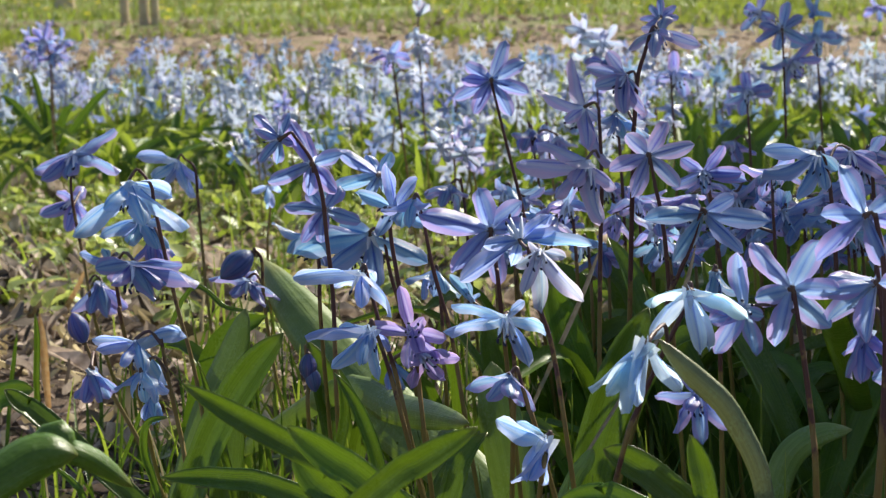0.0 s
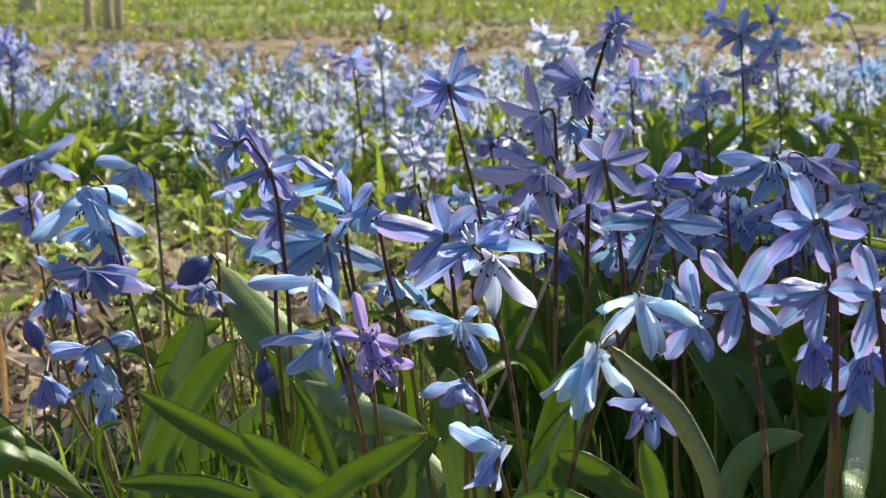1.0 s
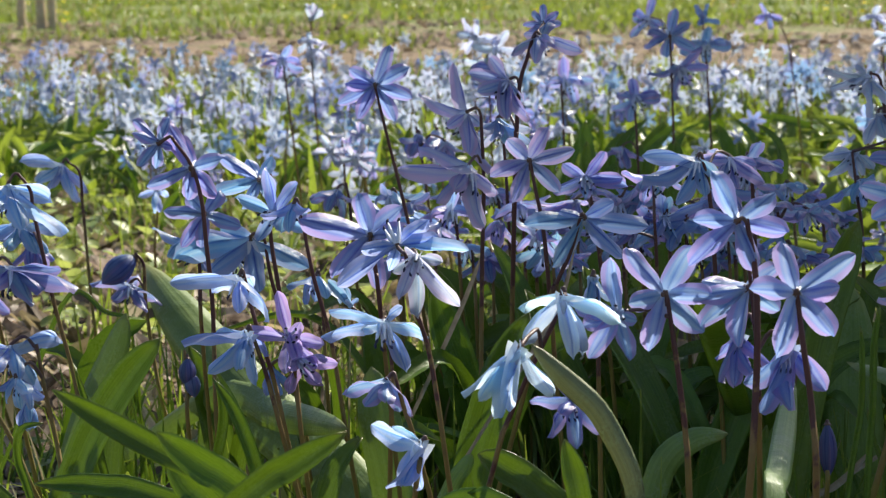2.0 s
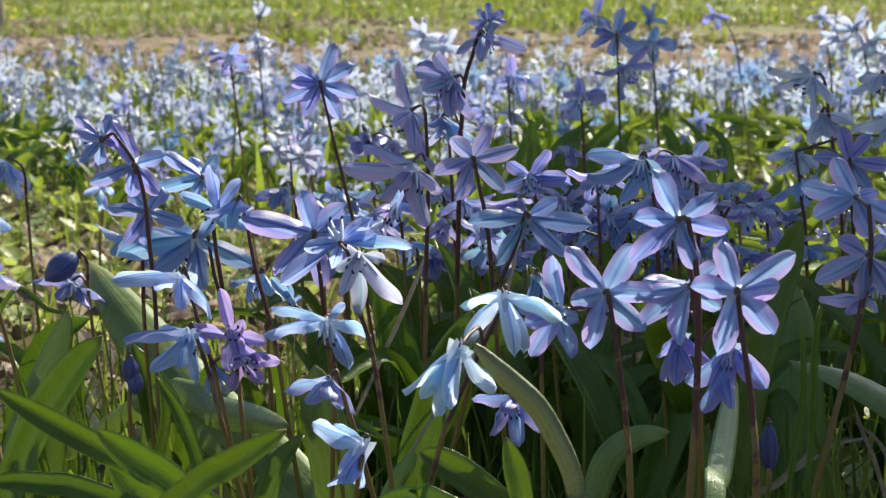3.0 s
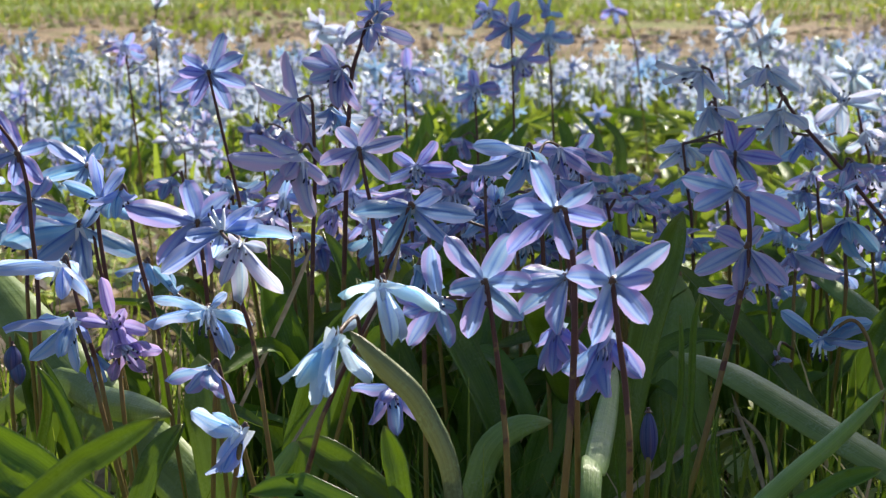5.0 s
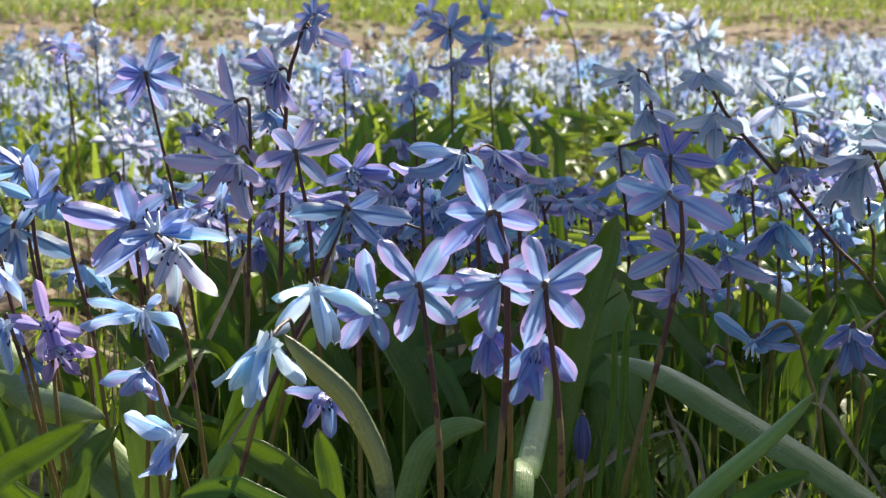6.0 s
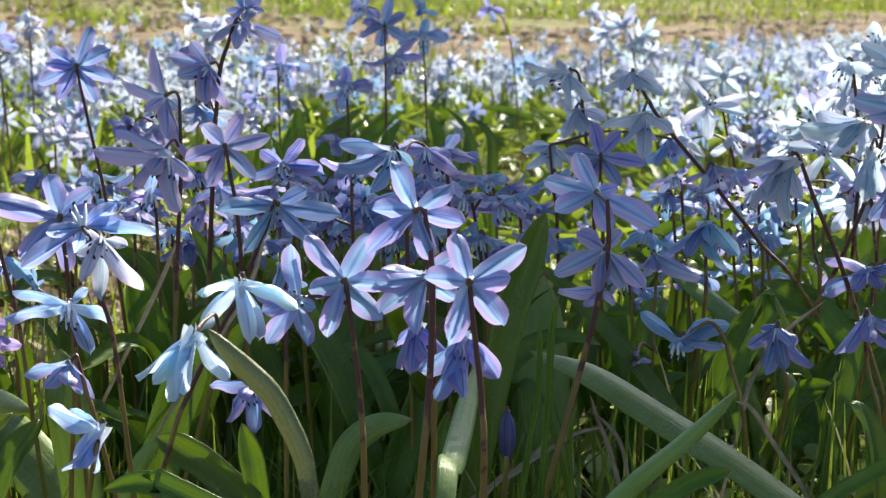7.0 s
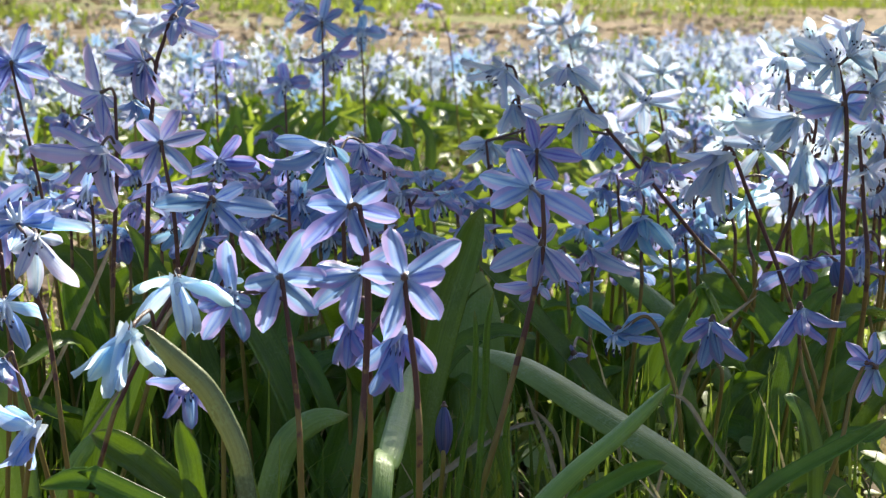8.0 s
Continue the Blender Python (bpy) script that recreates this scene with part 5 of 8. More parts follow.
leaf([(-0.2562, 0.4800, 0.0000), (-0.2112, 0.4900, 0.0812), (-0.1662, 0.5000, 0.1385), (-0.1575, 0.5000, 0.1377), (-0.1518, 0.5050, 0.1336), (-0.1439, 0.5100, 0.1254)], 0.0068, 0.70, back=True)
leaf([(-0.0931, 0.6689, 0), (-0.1484, 0.6695, 0.0467), (-0.2106, 0.6702, 0.1037), (-0.221, 0.6703, 0.1115), (-0.2269, 0.6706, 0.1173)], 0.0080, 0.50)
leaf([(-0.2008, 0.6787, 0), (-0.1839, 0.6852, 0.0394), (-0.1648, 0.6926, 0.0876), (-0.1579, 0.6952, 0.1019), (-0.148, 0.6983, 0.1172), (-0.1368, 0.7012, 0.1305)], 0.0128, 0.75)
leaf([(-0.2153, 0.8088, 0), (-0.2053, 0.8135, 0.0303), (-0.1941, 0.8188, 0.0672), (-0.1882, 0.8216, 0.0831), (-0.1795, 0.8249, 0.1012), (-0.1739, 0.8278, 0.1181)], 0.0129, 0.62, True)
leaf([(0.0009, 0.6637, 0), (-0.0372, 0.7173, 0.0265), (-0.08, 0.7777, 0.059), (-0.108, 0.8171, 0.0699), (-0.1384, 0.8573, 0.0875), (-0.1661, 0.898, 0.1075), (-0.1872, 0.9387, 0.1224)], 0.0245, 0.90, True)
leaf([(0.0954, 0.5651, 0), (0.011, 0.5633, 0.0496), (-0.0841, 0.5613, 0.1101), (-0.1075, 0.5608, 0.1223), (-0.1262, 0.5606, 0.1329), (-0.1414, 0.5604, 0.1418)], 0.0069, 1.10)
leaf([(0.0508, 0.5306, 0), (-0.011, 0.5313, 0.0523), (-0.0805, 0.5321, 0.1163), (-0.0953, 0.5323, 0.1274), (-0.1074, 0.5323, 0.1361)], 0.0089, 1.15)
leaf([(-0.0372, 0.6333, 0), (-0.0713, 0.635, 0.0394), (-0.1097, 0.6369, 0.0875), (-0.1167, 0.6372, 0.0948), (-0.1238, 0.6378, 0.1038)], 0.0107, 1.20)
leaf([(-0.2374, 0.4732, 0), (-0.1652, 0.4869, 0.0556), (-0.084, 0.5024, 0.1234), (-0.0691, 0.5052, 0.1336), (-0.055, 0.5076, 0.1415)], 0.0070, 1.25)
leaf([(0.0884, 0.648, 0), (-0.0094, 0.6424, 0.0399), (-0.1195, 0.6361, 0.0886), (-0.1453, 0.6346, 0.0954), (-0.1657, 0.6329, 0.0967)], 0.0072, 0.75)
leaf([(0.0535, 0.684, 0), (-0.0313, 0.6795, 0.0349), (-0.1268, 0.6744, 0.0775), (-0.1475, 0.6733, 0.0836), (-0.1636, 0.6718, 0.0835)], 0.0057, 0.50)
leaf([(-0.0975, 0.7692, 0), (-0.1063, 0.7721, 0.0303), (-0.1162, 0.7754, 0.0673), (-0.123, 0.7777, 0.0878), (-0.1315, 0.7793, 0.1052)], 0.0043, 0.50)
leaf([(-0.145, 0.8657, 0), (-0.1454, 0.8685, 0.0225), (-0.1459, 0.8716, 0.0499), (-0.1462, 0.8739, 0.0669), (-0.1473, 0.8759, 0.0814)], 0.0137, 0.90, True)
leaf([(0.0302, 0.5600, 0.0000), (0.0272, 0.5660, 0.0520), (0.0202, 0.5710, 0.1043), (0.0175, 0.5720, 0.1166), (0.0132, 0.5730, 0.1256), (0.0085, 0.5730, 0.1334), (0.0025, 0.5740, 0.1390), (-0.0031, 0.5740, 0.1445), (-0.0092, 0.5750, 0.1511)], 0.0066, 1.00, OLIVE)
leaf([(0.1025, 0.6061, 0), (0.0526, 0.6068, 0.0434), (-0.0035, 0.6076, 0.0965), (-0.0168, 0.6077, 0.1067), (-0.0255, 0.6077, 0.1119)], 0.0104, 0.70)
leaf([(0.0207, 0.5983, 0), (0.0134, 0.603, 0.0429), (0.0052, 0.6082, 0.0954), (0.0033, 0.6095, 0.1055), (0.0003, 0.6106, 0.1155)], 0.0071, 1.15)
leaf([(-0.0444, 0.7741, 0), (-0.0388, 0.7781, 0.028), (-0.0325, 0.7826, 0.0622), (-0.0291, 0.785, 0.0772), (-0.0202, 0.7894, 0.1028), (-0.0108, 0.7931, 0.123)], 0.0169, 1.10)
leaf([(0.017, 0.8819, 0), (0.0043, 0.8859, 0.0418), (-0.0099, 0.8904, 0.0929), (-0.0182, 0.893, 0.1172), (-0.0277, 0.8949, 0.1368)], 0.0137, 0.30)
leaf([(-0.0194, 0.8982, 0), (-0.0278, 0.901, 0.0293), (-0.0373, 0.9042, 0.0651), (-0.047, 0.9075, 0.095), (-0.053, 0.9097, 0.1149)], 0.0165, 0.95)
leaf([(-0.1046, 0.5967, 0), (-0.0893, 0.6035, 0.0429), (-0.0722, 0.6111, 0.0954), (-0.0679, 0.613, 0.1063), (-0.0606, 0.615, 0.1154)], 0.0072, 0.30)
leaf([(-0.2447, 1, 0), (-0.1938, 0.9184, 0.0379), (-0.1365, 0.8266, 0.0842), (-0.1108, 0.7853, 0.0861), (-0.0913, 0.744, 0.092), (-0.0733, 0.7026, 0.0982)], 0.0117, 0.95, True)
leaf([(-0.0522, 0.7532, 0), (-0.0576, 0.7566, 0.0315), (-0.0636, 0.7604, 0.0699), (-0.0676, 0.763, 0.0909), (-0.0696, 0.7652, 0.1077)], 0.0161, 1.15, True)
leaf([(0.0115, 0.7176, 0), (0.021, 0.7203, 0.0293), (0.0317, 0.7234, 0.0651), (0.0376, 0.7251, 0.0813), (0.0477, 0.7252, 0.0892), (0.0594, 0.7241, 0.0909)], 0.0098, 0.70, True)
leaf([(0.0555, 0.5500, 0.0000), (0.0615, 0.6000, 0.0962), (0.0666, 0.6350, 0.0972), (0.0716, 0.6650, 0.1001), (0.0773, 0.7000, 0.1035), (0.0833, 0.7350, 0.1087)], 0.0082, 0.80, True)
leaf([(0.0615, 0.6817, 0), (0.0635, 0.6855, 0.0314), (0.0658, 0.6898, 0.0698), (0.0672, 0.6925, 0.0891), (0.0695, 0.6939, 0.1008)], 0.0051, 0.60)
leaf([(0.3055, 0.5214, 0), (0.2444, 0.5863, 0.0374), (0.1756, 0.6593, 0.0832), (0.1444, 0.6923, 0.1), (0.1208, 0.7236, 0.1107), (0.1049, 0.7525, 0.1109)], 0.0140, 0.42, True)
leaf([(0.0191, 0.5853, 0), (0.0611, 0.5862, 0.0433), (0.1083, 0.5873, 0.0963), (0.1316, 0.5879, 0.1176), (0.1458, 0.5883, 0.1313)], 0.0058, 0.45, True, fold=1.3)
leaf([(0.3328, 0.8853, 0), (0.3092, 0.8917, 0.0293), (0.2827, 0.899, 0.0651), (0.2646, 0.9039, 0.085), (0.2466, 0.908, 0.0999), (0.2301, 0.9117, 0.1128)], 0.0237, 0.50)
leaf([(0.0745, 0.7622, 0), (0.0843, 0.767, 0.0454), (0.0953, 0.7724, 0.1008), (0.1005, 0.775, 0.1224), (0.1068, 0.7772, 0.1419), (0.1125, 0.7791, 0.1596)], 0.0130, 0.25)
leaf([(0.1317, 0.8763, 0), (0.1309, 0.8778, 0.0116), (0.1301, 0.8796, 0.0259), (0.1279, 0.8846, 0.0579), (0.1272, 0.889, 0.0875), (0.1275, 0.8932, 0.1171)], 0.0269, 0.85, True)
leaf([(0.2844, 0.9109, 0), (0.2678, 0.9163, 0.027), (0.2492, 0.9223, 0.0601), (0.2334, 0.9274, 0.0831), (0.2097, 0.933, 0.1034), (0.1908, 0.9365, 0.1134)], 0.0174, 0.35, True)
leaf([(0.2124, 0.8678, 0), (0.2229, 0.8694, 0.0216), (0.2346, 0.8713, 0.0481), (0.2469, 0.8732, 0.0706), (0.2579, 0.8749, 0.0906)], 0.0160, 0.68)
leaf([(0.2261, 0.806, 0), (0.1981, 0.8137, 0.0355), (0.1666, 0.8223, 0.079), (0.1385, 0.8301, 0.1106), (0.117, 0.8355, 0.1314)], 0.0107, 0.40)
leaf([(0.2123, 0.5443, 0), (0.1079, 0.5612, 0.0441), (-0.0096, 0.5803, 0.0981), (-0.0258, 0.583, 0.1038), (-0.0388, 0.5841, 0.1019)], 0.0075, 0.70)
leaf([(0.0392, 0.8064, 0), (0.0666, 0.8083, 0.0378), (0.0973, 0.8104, 0.0839), (0.1085, 0.8112, 0.0977), (0.1243, 0.8105, 0.1048), (0.1402, 0.8084, 0.1029)], 0.0100, 0.50)
leaf([(0.3223, 1.1408, 0), (0.3303, 1.1441, 0.0323), (0.3393, 1.1478, 0.0718), (0.3456, 1.1504, 0.0945), (0.3535, 1.1519, 0.1107)], 0.0150, 0.70)
leaf([(0.4969, 0.8399, 0), (0.4076, 0.8439, 0.0386), (0.3071, 0.8484, 0.0858), (0.2733, 0.85, 0.0705), (0.2467, 0.8507, 0.0554), (0.2322, 0.8508, 0.0454)], 0.0122, 0.50)
leaf([(0.2804, 0.8564, 0), (0.2485, 0.8408, 0.0537), (0.2126, 0.8231, 0.1193), (0.2104, 0.822, 0.11), (0.1967, 0.8195, 0.082), (0.2015, 0.8149, 0.0544)], 0.0070, 0.40)
leaf([(0.0954, 0.9457, 0), (0.0839, 0.8877, 0.0345), (0.0709, 0.8224, 0.0766), (0.0571, 0.7531, 0.1133), (0.0449, 0.6835, 0.1497)], 0.0133, 0.35)
leaf([(0.0758, 0.8126, 0), (0.0562, 0.8199, 0.0392), (0.0341, 0.828, 0.0872), (0.0202, 0.8332, 0.1119), (0.0109, 0.8375, 0.1345)], 0.0161, 0.35)
leaf([(0.0446, 0.8155, 0), (0.0549, 0.8181, 0.0283), (0.0664, 0.8209, 0.0628), (0.0776, 0.8237, 0.0905), (0.0844, 0.8256, 0.1089)], 0.0152, 0.40)
leaf([(0.0365, 0.8471, 0), (0.0246, 0.8524, 0.0309), (0.0113, 0.8584, 0.0688), (-0.0007, 0.8638, 0.0968), (-0.0128, 0.8686, 0.1201)], 0.0143, 0.40)
p = squill((-0.0361, 0.92), [(-0.0407, 0.9095, 0.1047), (-0.0422, 0.9131, 0.1319), (-0.044, 0.9157, 0.1517)], 0.0008)
bloom(p, (-0.0452, 0.9154, 0.1503), (-0.08, -0.45, -0.89), 0.0165, 66, 'violet')
bloom(p, (-0.051, 0.9338, 0.1407), (-0.19, -0.25, -0.95), 0.0138, 45, 'mauve')
p = squill((-0.0271, 0.97), [(-0.0278, 0.958, 0.0805), (-0.0281, 0.9616, 0.1065), (-0.0295, 0.964, 0.1248)], 0.0008)
bloom(p, (-0.0301, 0.9636, 0.1222), (0.1, -0.23, -0.97), 0.0163, 45, 'violet')
p = squill((-0.0013, 0.95), [(0.0007, 0.9408, 0.0835), (0.0014, 0.9444, 0.109), (0.0023, 0.947, 0.1268)], 0.0008)
bloom(p, (0.0015, 0.9466, 0.1243), (-0.03, 0.06, -1), 0.0160, 60, 'blue')
p = squill((0.0612, 0.9), [(0.0582, 0.898, 0.101), (0.0573, 0.9016, 0.1276), (0.0574, 0.9043, 0.147)], 0.0008)
bloom(p, (0.0572, 0.9039, 0.1441), (0.07, 0.19, -0.98), 0.0181, 70, 'blue')
bloom(p, (0.0692, 0.936, 0.1481), (0.35, -0.32, -0.88), 0.0161, 66, 'violet')
p = squill((0.0386, 1), [(0.0354, 0.9964, 0.0951), (0.0343, 1.0001, 0.122), (0.0332, 1.0031, 0.1448)], 0.0008)
bloom(p, (0.0318, 1.0026, 0.1422), (0.13, -0.43, -0.89), 0.0168, 66, 'mauve')
bloom(p, (0.0426, 1.0042, 0.1459), (0.35, 0.16, -0.92), 0.0146, 66, 'blue')
p = squill((0.0866, 0.86), [(0.0831, 0.8642, 0.1328), (0.0822, 0.868, 0.1605), (0.0811, 0.8701, 0.1762)], 0.0008)
bloom(p, (0.08, 0.8698, 0.1749), (0.13, -0.43, -0.89), 0.0177, 70, 'violet')
p = squill((-0.0923, 1.05), [(-0.0993, 1.0365, 0.1097), (-0.1014, 1.0398, 0.1351), (-0.1033, 1.0414, 0.1479)], 0.0008)
bloom(p, (-0.1081, 1.0405, 0.1443), (-0.28, -0.25, -0.92), 0.0159, 60, 'violet')
p = squill((-0.0664, 0.95), [(-0.0697, 0.9365, 0.1003), (-0.0708, 0.94, 0.1259), (-0.0719, 0.9423, 0.1432)], 0.0008)
bloom(p, (-0.0737, 0.942, 0.1418), (-0.27, 0.19, -0.94), 0.0170, 70, 'blue')
p = squill((-0.0593, 1.2), [(-0.0685, 1.1907, 0.1038), (-0.0721, 1.1948, 0.1361), (-0.0767, 1.1983, 0.1636)], 0.0008)
bloom(p, (-0.0751, 1.1978, 0.1593), (-0.18, -0.34, -0.92), 0.0176, 35, 'violet')
bloom(p, (-0.0606, 1.1986, 0.1551), (0.29, -0.29, -0.91), 0.0143, 40, 'mauve')
p = squill((-0.0157, 1), [(-0.0212, 0.9965, 0.1339), (-0.0226, 1.0001, 0.1608), (-0.024, 1.0032, 0.1836)], 0.0008)
bloom(p, (-0.0259, 1.0024, 0.1791), (0.02, -0.42, -0.91), 0.0157, 55, 'drift')
bloom(p, (-0.0297, 1.1066, 0.2015), (-0.31, -0.48, -0.82), 0.0149, 60, 'violet')
p = squill((0.0158, 0.74), [(0.0142, 0.7317, 0.1017), (0.0137, 0.7355, 0.1295), (0.013, 0.7377, 0.1455)], 0.0008)
bloom(p, (0.0124, 0.7377, 0.1459), (-0.01, -0.14, -0.99), 0.0132, 24, 'blue')
p = squill((-0.0898, 0.85), [(-0.093, 0.8302, 0.081), (-0.0945, 0.8346, 0.113), (-0.096, 0.837, 0.1313)], 0.0008)
bloom(p, (-0.0971, 0.8369, 0.1318), (-0.18, -0.34, -0.92), 0.0147, 50, 'blue')
p = squill((0.045, 0.88), [(0.0437, 0.8755, 0.0954), (0.0431, 0.8804, 0.1308), (0.0423, 0.8828, 0.1485)], 0.0008)
bloom(p, (0.0424, 0.8853, 0.1663), (0.03, -0.57, -0.82), 0.0157, 66, 'violet')
bloom(p, (-0.0072, 0.8775, 0.1437), (-0.2, -0.36, -0.91), 0.0143, 66, 'violet')
p = squill((-0.1389, 0.84), [(-0.1417, 0.8191, 0.1067), (-0.1426, 0.8228, 0.1338), (-0.1436, 0.8252, 0.1519)], 0.0008)
bloom(p, (-0.1459, 0.8244, 0.1474), (-0.51, 0.08, -0.86), 0.0159, 66, 'blue')
bloom(p, (-0.1296, 0.8253, 0.1425), (0.35, -0.42, -0.84), 0.0159, 66, 'blue')
p = squill((-0.1389, 0.8), [(-0.1408, 0.7748, 0.0796), (-0.1412, 0.7772, 0.0968), (-0.1422, 0.7792, 0.1119)], 0.0008)
bud(p, (-0.1411, 0.7789, 0.1086), (0, -0.24, -0.97), 0.0095, 0)
bud(p, (-0.1401, 0.7782, 0.1033), (0.19, -0.21, -0.96), 0.0087, 0)
p = squill((0.0786, 0.9), [(0.0771, 0.8983, 0.091), (0.0766, 0.9017, 0.1151), (0.0755, 0.9043, 0.1345)], 0.0008)
bloom(p, (0.0732, 0.9047, 0.1394), (-0.2, -0.36, -0.91), 0.0161, 66, 'blue')
p = squill((0.2461, 1), [(0.2414, 0.9597, 0.1019), (0.2399, 0.9638, 0.1287), (0.2384, 0.9671, 0.1501)], 0.0008)
bloom(p, (0.2365, 0.967, 0.1479), (-0.29, -0.48, -0.83), 0.0179, 66, 'drift')
bloom(p, (0.2484, 0.9648, 0.1418), (0.29, -0.37, -0.88), 0.0217, 72, 'blue')
p = squill((0.3017, 1.05), [(0.2997, 1.0023, 0.0895), (0.2989, 1.0065, 0.1177), (0.2979, 1.0099, 0.1402)], 0.0008)
bloom(p, (0.2971, 1.0095, 0.1368), (0.08, -0.46, -0.89), 0.0176, 66, 'drift')
bloom(p, (0.271, 1.0136, 0.1452), (-0.23, -0.42, -0.88), 0.0159, 66, 'mauve')
p = squill((0.3095, 1.12), [(0.302, 1.0777, 0.1199), (0.2997, 1.0823, 0.1499), (0.2971, 1.0859, 0.1724)], 0.0008)
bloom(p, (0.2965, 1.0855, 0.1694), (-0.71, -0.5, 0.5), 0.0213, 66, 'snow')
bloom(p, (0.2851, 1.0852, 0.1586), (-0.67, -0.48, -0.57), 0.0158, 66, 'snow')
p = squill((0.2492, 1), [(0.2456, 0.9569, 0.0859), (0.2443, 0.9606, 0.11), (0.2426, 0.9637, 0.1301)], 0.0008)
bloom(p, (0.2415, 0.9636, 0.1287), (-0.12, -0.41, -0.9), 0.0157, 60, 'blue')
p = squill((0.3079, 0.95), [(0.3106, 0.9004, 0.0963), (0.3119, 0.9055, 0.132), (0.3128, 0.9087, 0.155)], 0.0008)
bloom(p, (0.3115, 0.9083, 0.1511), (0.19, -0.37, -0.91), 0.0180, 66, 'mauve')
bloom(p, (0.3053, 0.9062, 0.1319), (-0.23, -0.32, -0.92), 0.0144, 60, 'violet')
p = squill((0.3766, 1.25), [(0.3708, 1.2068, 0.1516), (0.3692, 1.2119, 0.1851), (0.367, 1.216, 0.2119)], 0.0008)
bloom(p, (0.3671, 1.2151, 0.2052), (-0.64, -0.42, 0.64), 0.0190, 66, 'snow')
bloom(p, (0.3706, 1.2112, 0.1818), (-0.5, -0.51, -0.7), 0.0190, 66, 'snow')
p = squill((0.1529, 1), [(0.1445, 0.9729, 0.1184), (0.1422, 0.977, 0.1452), (0.1399, 0.9804, 0.1666)], 0.0008)
bloom(p, (0.1432, 0.9781, 0.1533), (0.18, -0.46, -0.87), 0.0168, 62, 'blue')
bloom(p, (0.1964, 0.9747, 0.1706), (0.08, -0.34, -0.94), 0.0152, 50, 'blue')
p = squill((0.1263, 1.3), [(0.1245, 1.2722, 0.0646), (0.1236, 1.2759, 0.0889), (0.1227, 1.279, 0.1098)], 0.0008)
bloom(p, (0.1193, 1.2786, 0.1045), (-0.03, -0.45, -0.89), 0.0162, 66, 'mauve')
p = squill((0.2597, 0.98), [(0.2539, 0.9397, 0.1133), (0.2524, 0.9433, 0.1369), (0.251, 0.9461, 0.1553)], 0.0008)
bloom(p, (0.2219, 0.9496, 0.1573), (0.18, -0.46, -0.87), 0.0159, 66, 'violet')
p = squill((-0.0691, 1), [(-0.0726, 0.9942, 0.1), (-0.0739, 0.9987, 0.1295), (-0.0756, 1.0016, 0.1482)], 0.0008)
bloom(p, (-0.0778, 1.0017, 0.1471), (-0.02, -0.42, -0.91), 0.0157, 66, 'blue')
bloom(p, (-0.0702, 1.0202, 0.1401), (0.44, -0.26, -0.86), 0.0136, 58, 'violet')
p = squill((-0.0496, 0.95), [(-0.053, 0.9408, 0.0968), (-0.0542, 0.945, 0.1248), (-0.0559, 0.9478, 0.1426)], 0.0008)
bloom(p, (-0.0579, 0.9478, 0.1415), (-0.21, -0.31, -0.93), 0.0155, 66, 'blue')
bloom(p, (-0.0504, 0.9663, 0.1346), (0.29, -0.17, -0.94), 0.0134, 58, 'violet')
p = squill((-0.032, 0.95), [(-0.035, 0.937, 0.0845), (-0.0362, 0.9412, 0.1125), (-0.0379, 0.944, 0.1303)], 0.0008)
bloom(p, (-0.0399, 0.944, 0.1292), (0.08, -0.34, -0.94), 0.0144, 66, 'blue')
bloom(p, (-0.032, 0.9625, 0.122), (0.52, -0.18, -0.84), 0.0125, 58, 'violet')
p = squill((-0.0211, 1.05), [(-0.0244, 1.0387, 0.0933), (-0.0258, 1.0434, 0.1242), (-0.0276, 1.0465, 0.1439)], 0.0008)
bloom(p, (-0.0299, 1.0466, 0.1427), (0.18, -0.46, -0.87), 0.0154, 66, 'violet')
bloom(p, (-0.0208, 1.0649, 0.1356), (0.6, -0.27, -0.75), 0.0133, 58, 'blue')
p = squill((-0.0038, 0.97), [(-0.0073, 0.9563, 0.0984), (-0.0085, 0.9606, 0.127), (-0.0103, 0.9634, 0.1452)], 0.0008)
bloom(p, (-0.0123, 0.9635, 0.1441), (-0.23, -0.42, -0.88), 0.0153, 66, 'mauve')
bloom(p, (-0.0037, 0.9819, 0.1371), (0.31, -0.27, -0.91), 0.0132, 58, 'blue')
p = squill((0.0044, 0.92), [(0.0012, 0.9032, 0.0895), (0, 0.9073, 0.1167), (-0.0016, 0.91, 0.1339)], 0.0008)
bloom(p, (-0.0036, 0.9101, 0.1329), (0.09, -0.25, -0.96), 0.0150, 66, 'blue')
bloom(p, (0.0048, 0.9284, 0.1258), (0.53, -0.09, -0.85), 0.0130, 58, 'violet')
p = squill((0.0284, 1.05), [(0.0251, 1.0334, 0.0944), (0.0237, 1.0381, 0.1254), (0.0219, 1.0412, 0.145)], 0.0008)
bloom(p, (0.0196, 1.0413, 0.1439), (-0.04, -0.53, -0.85), 0.0159, 66, 'violet')
bloom(p, (0.0297, 1.0594, 0.1367), (0.46, -0.36, -0.81), 0.0138, 58, 'blue')
p = squill((0.036, 0.95), [(0.0329, 0.9301, 0.0886), (0.0316, 0.9343, 0.1166), (0.03, 0.9371, 0.1344)], 0.0008)
bloom(p, (0.0279, 0.9371, 0.1333), (0.18, -0.35, -0.92), 0.0149, 66, 'blue')
bloom(p, (0.0372, 0.9554, 0.1262), (0.58, -0.18, -0.8), 0.0130, 58, 'violet')
p = squill((0.0602, 1), [(0.0568, 0.9792, 0.0949), (0.0555, 0.9836, 0.1244), (0.0538, 0.9865, 0.1431)], 0.0008)
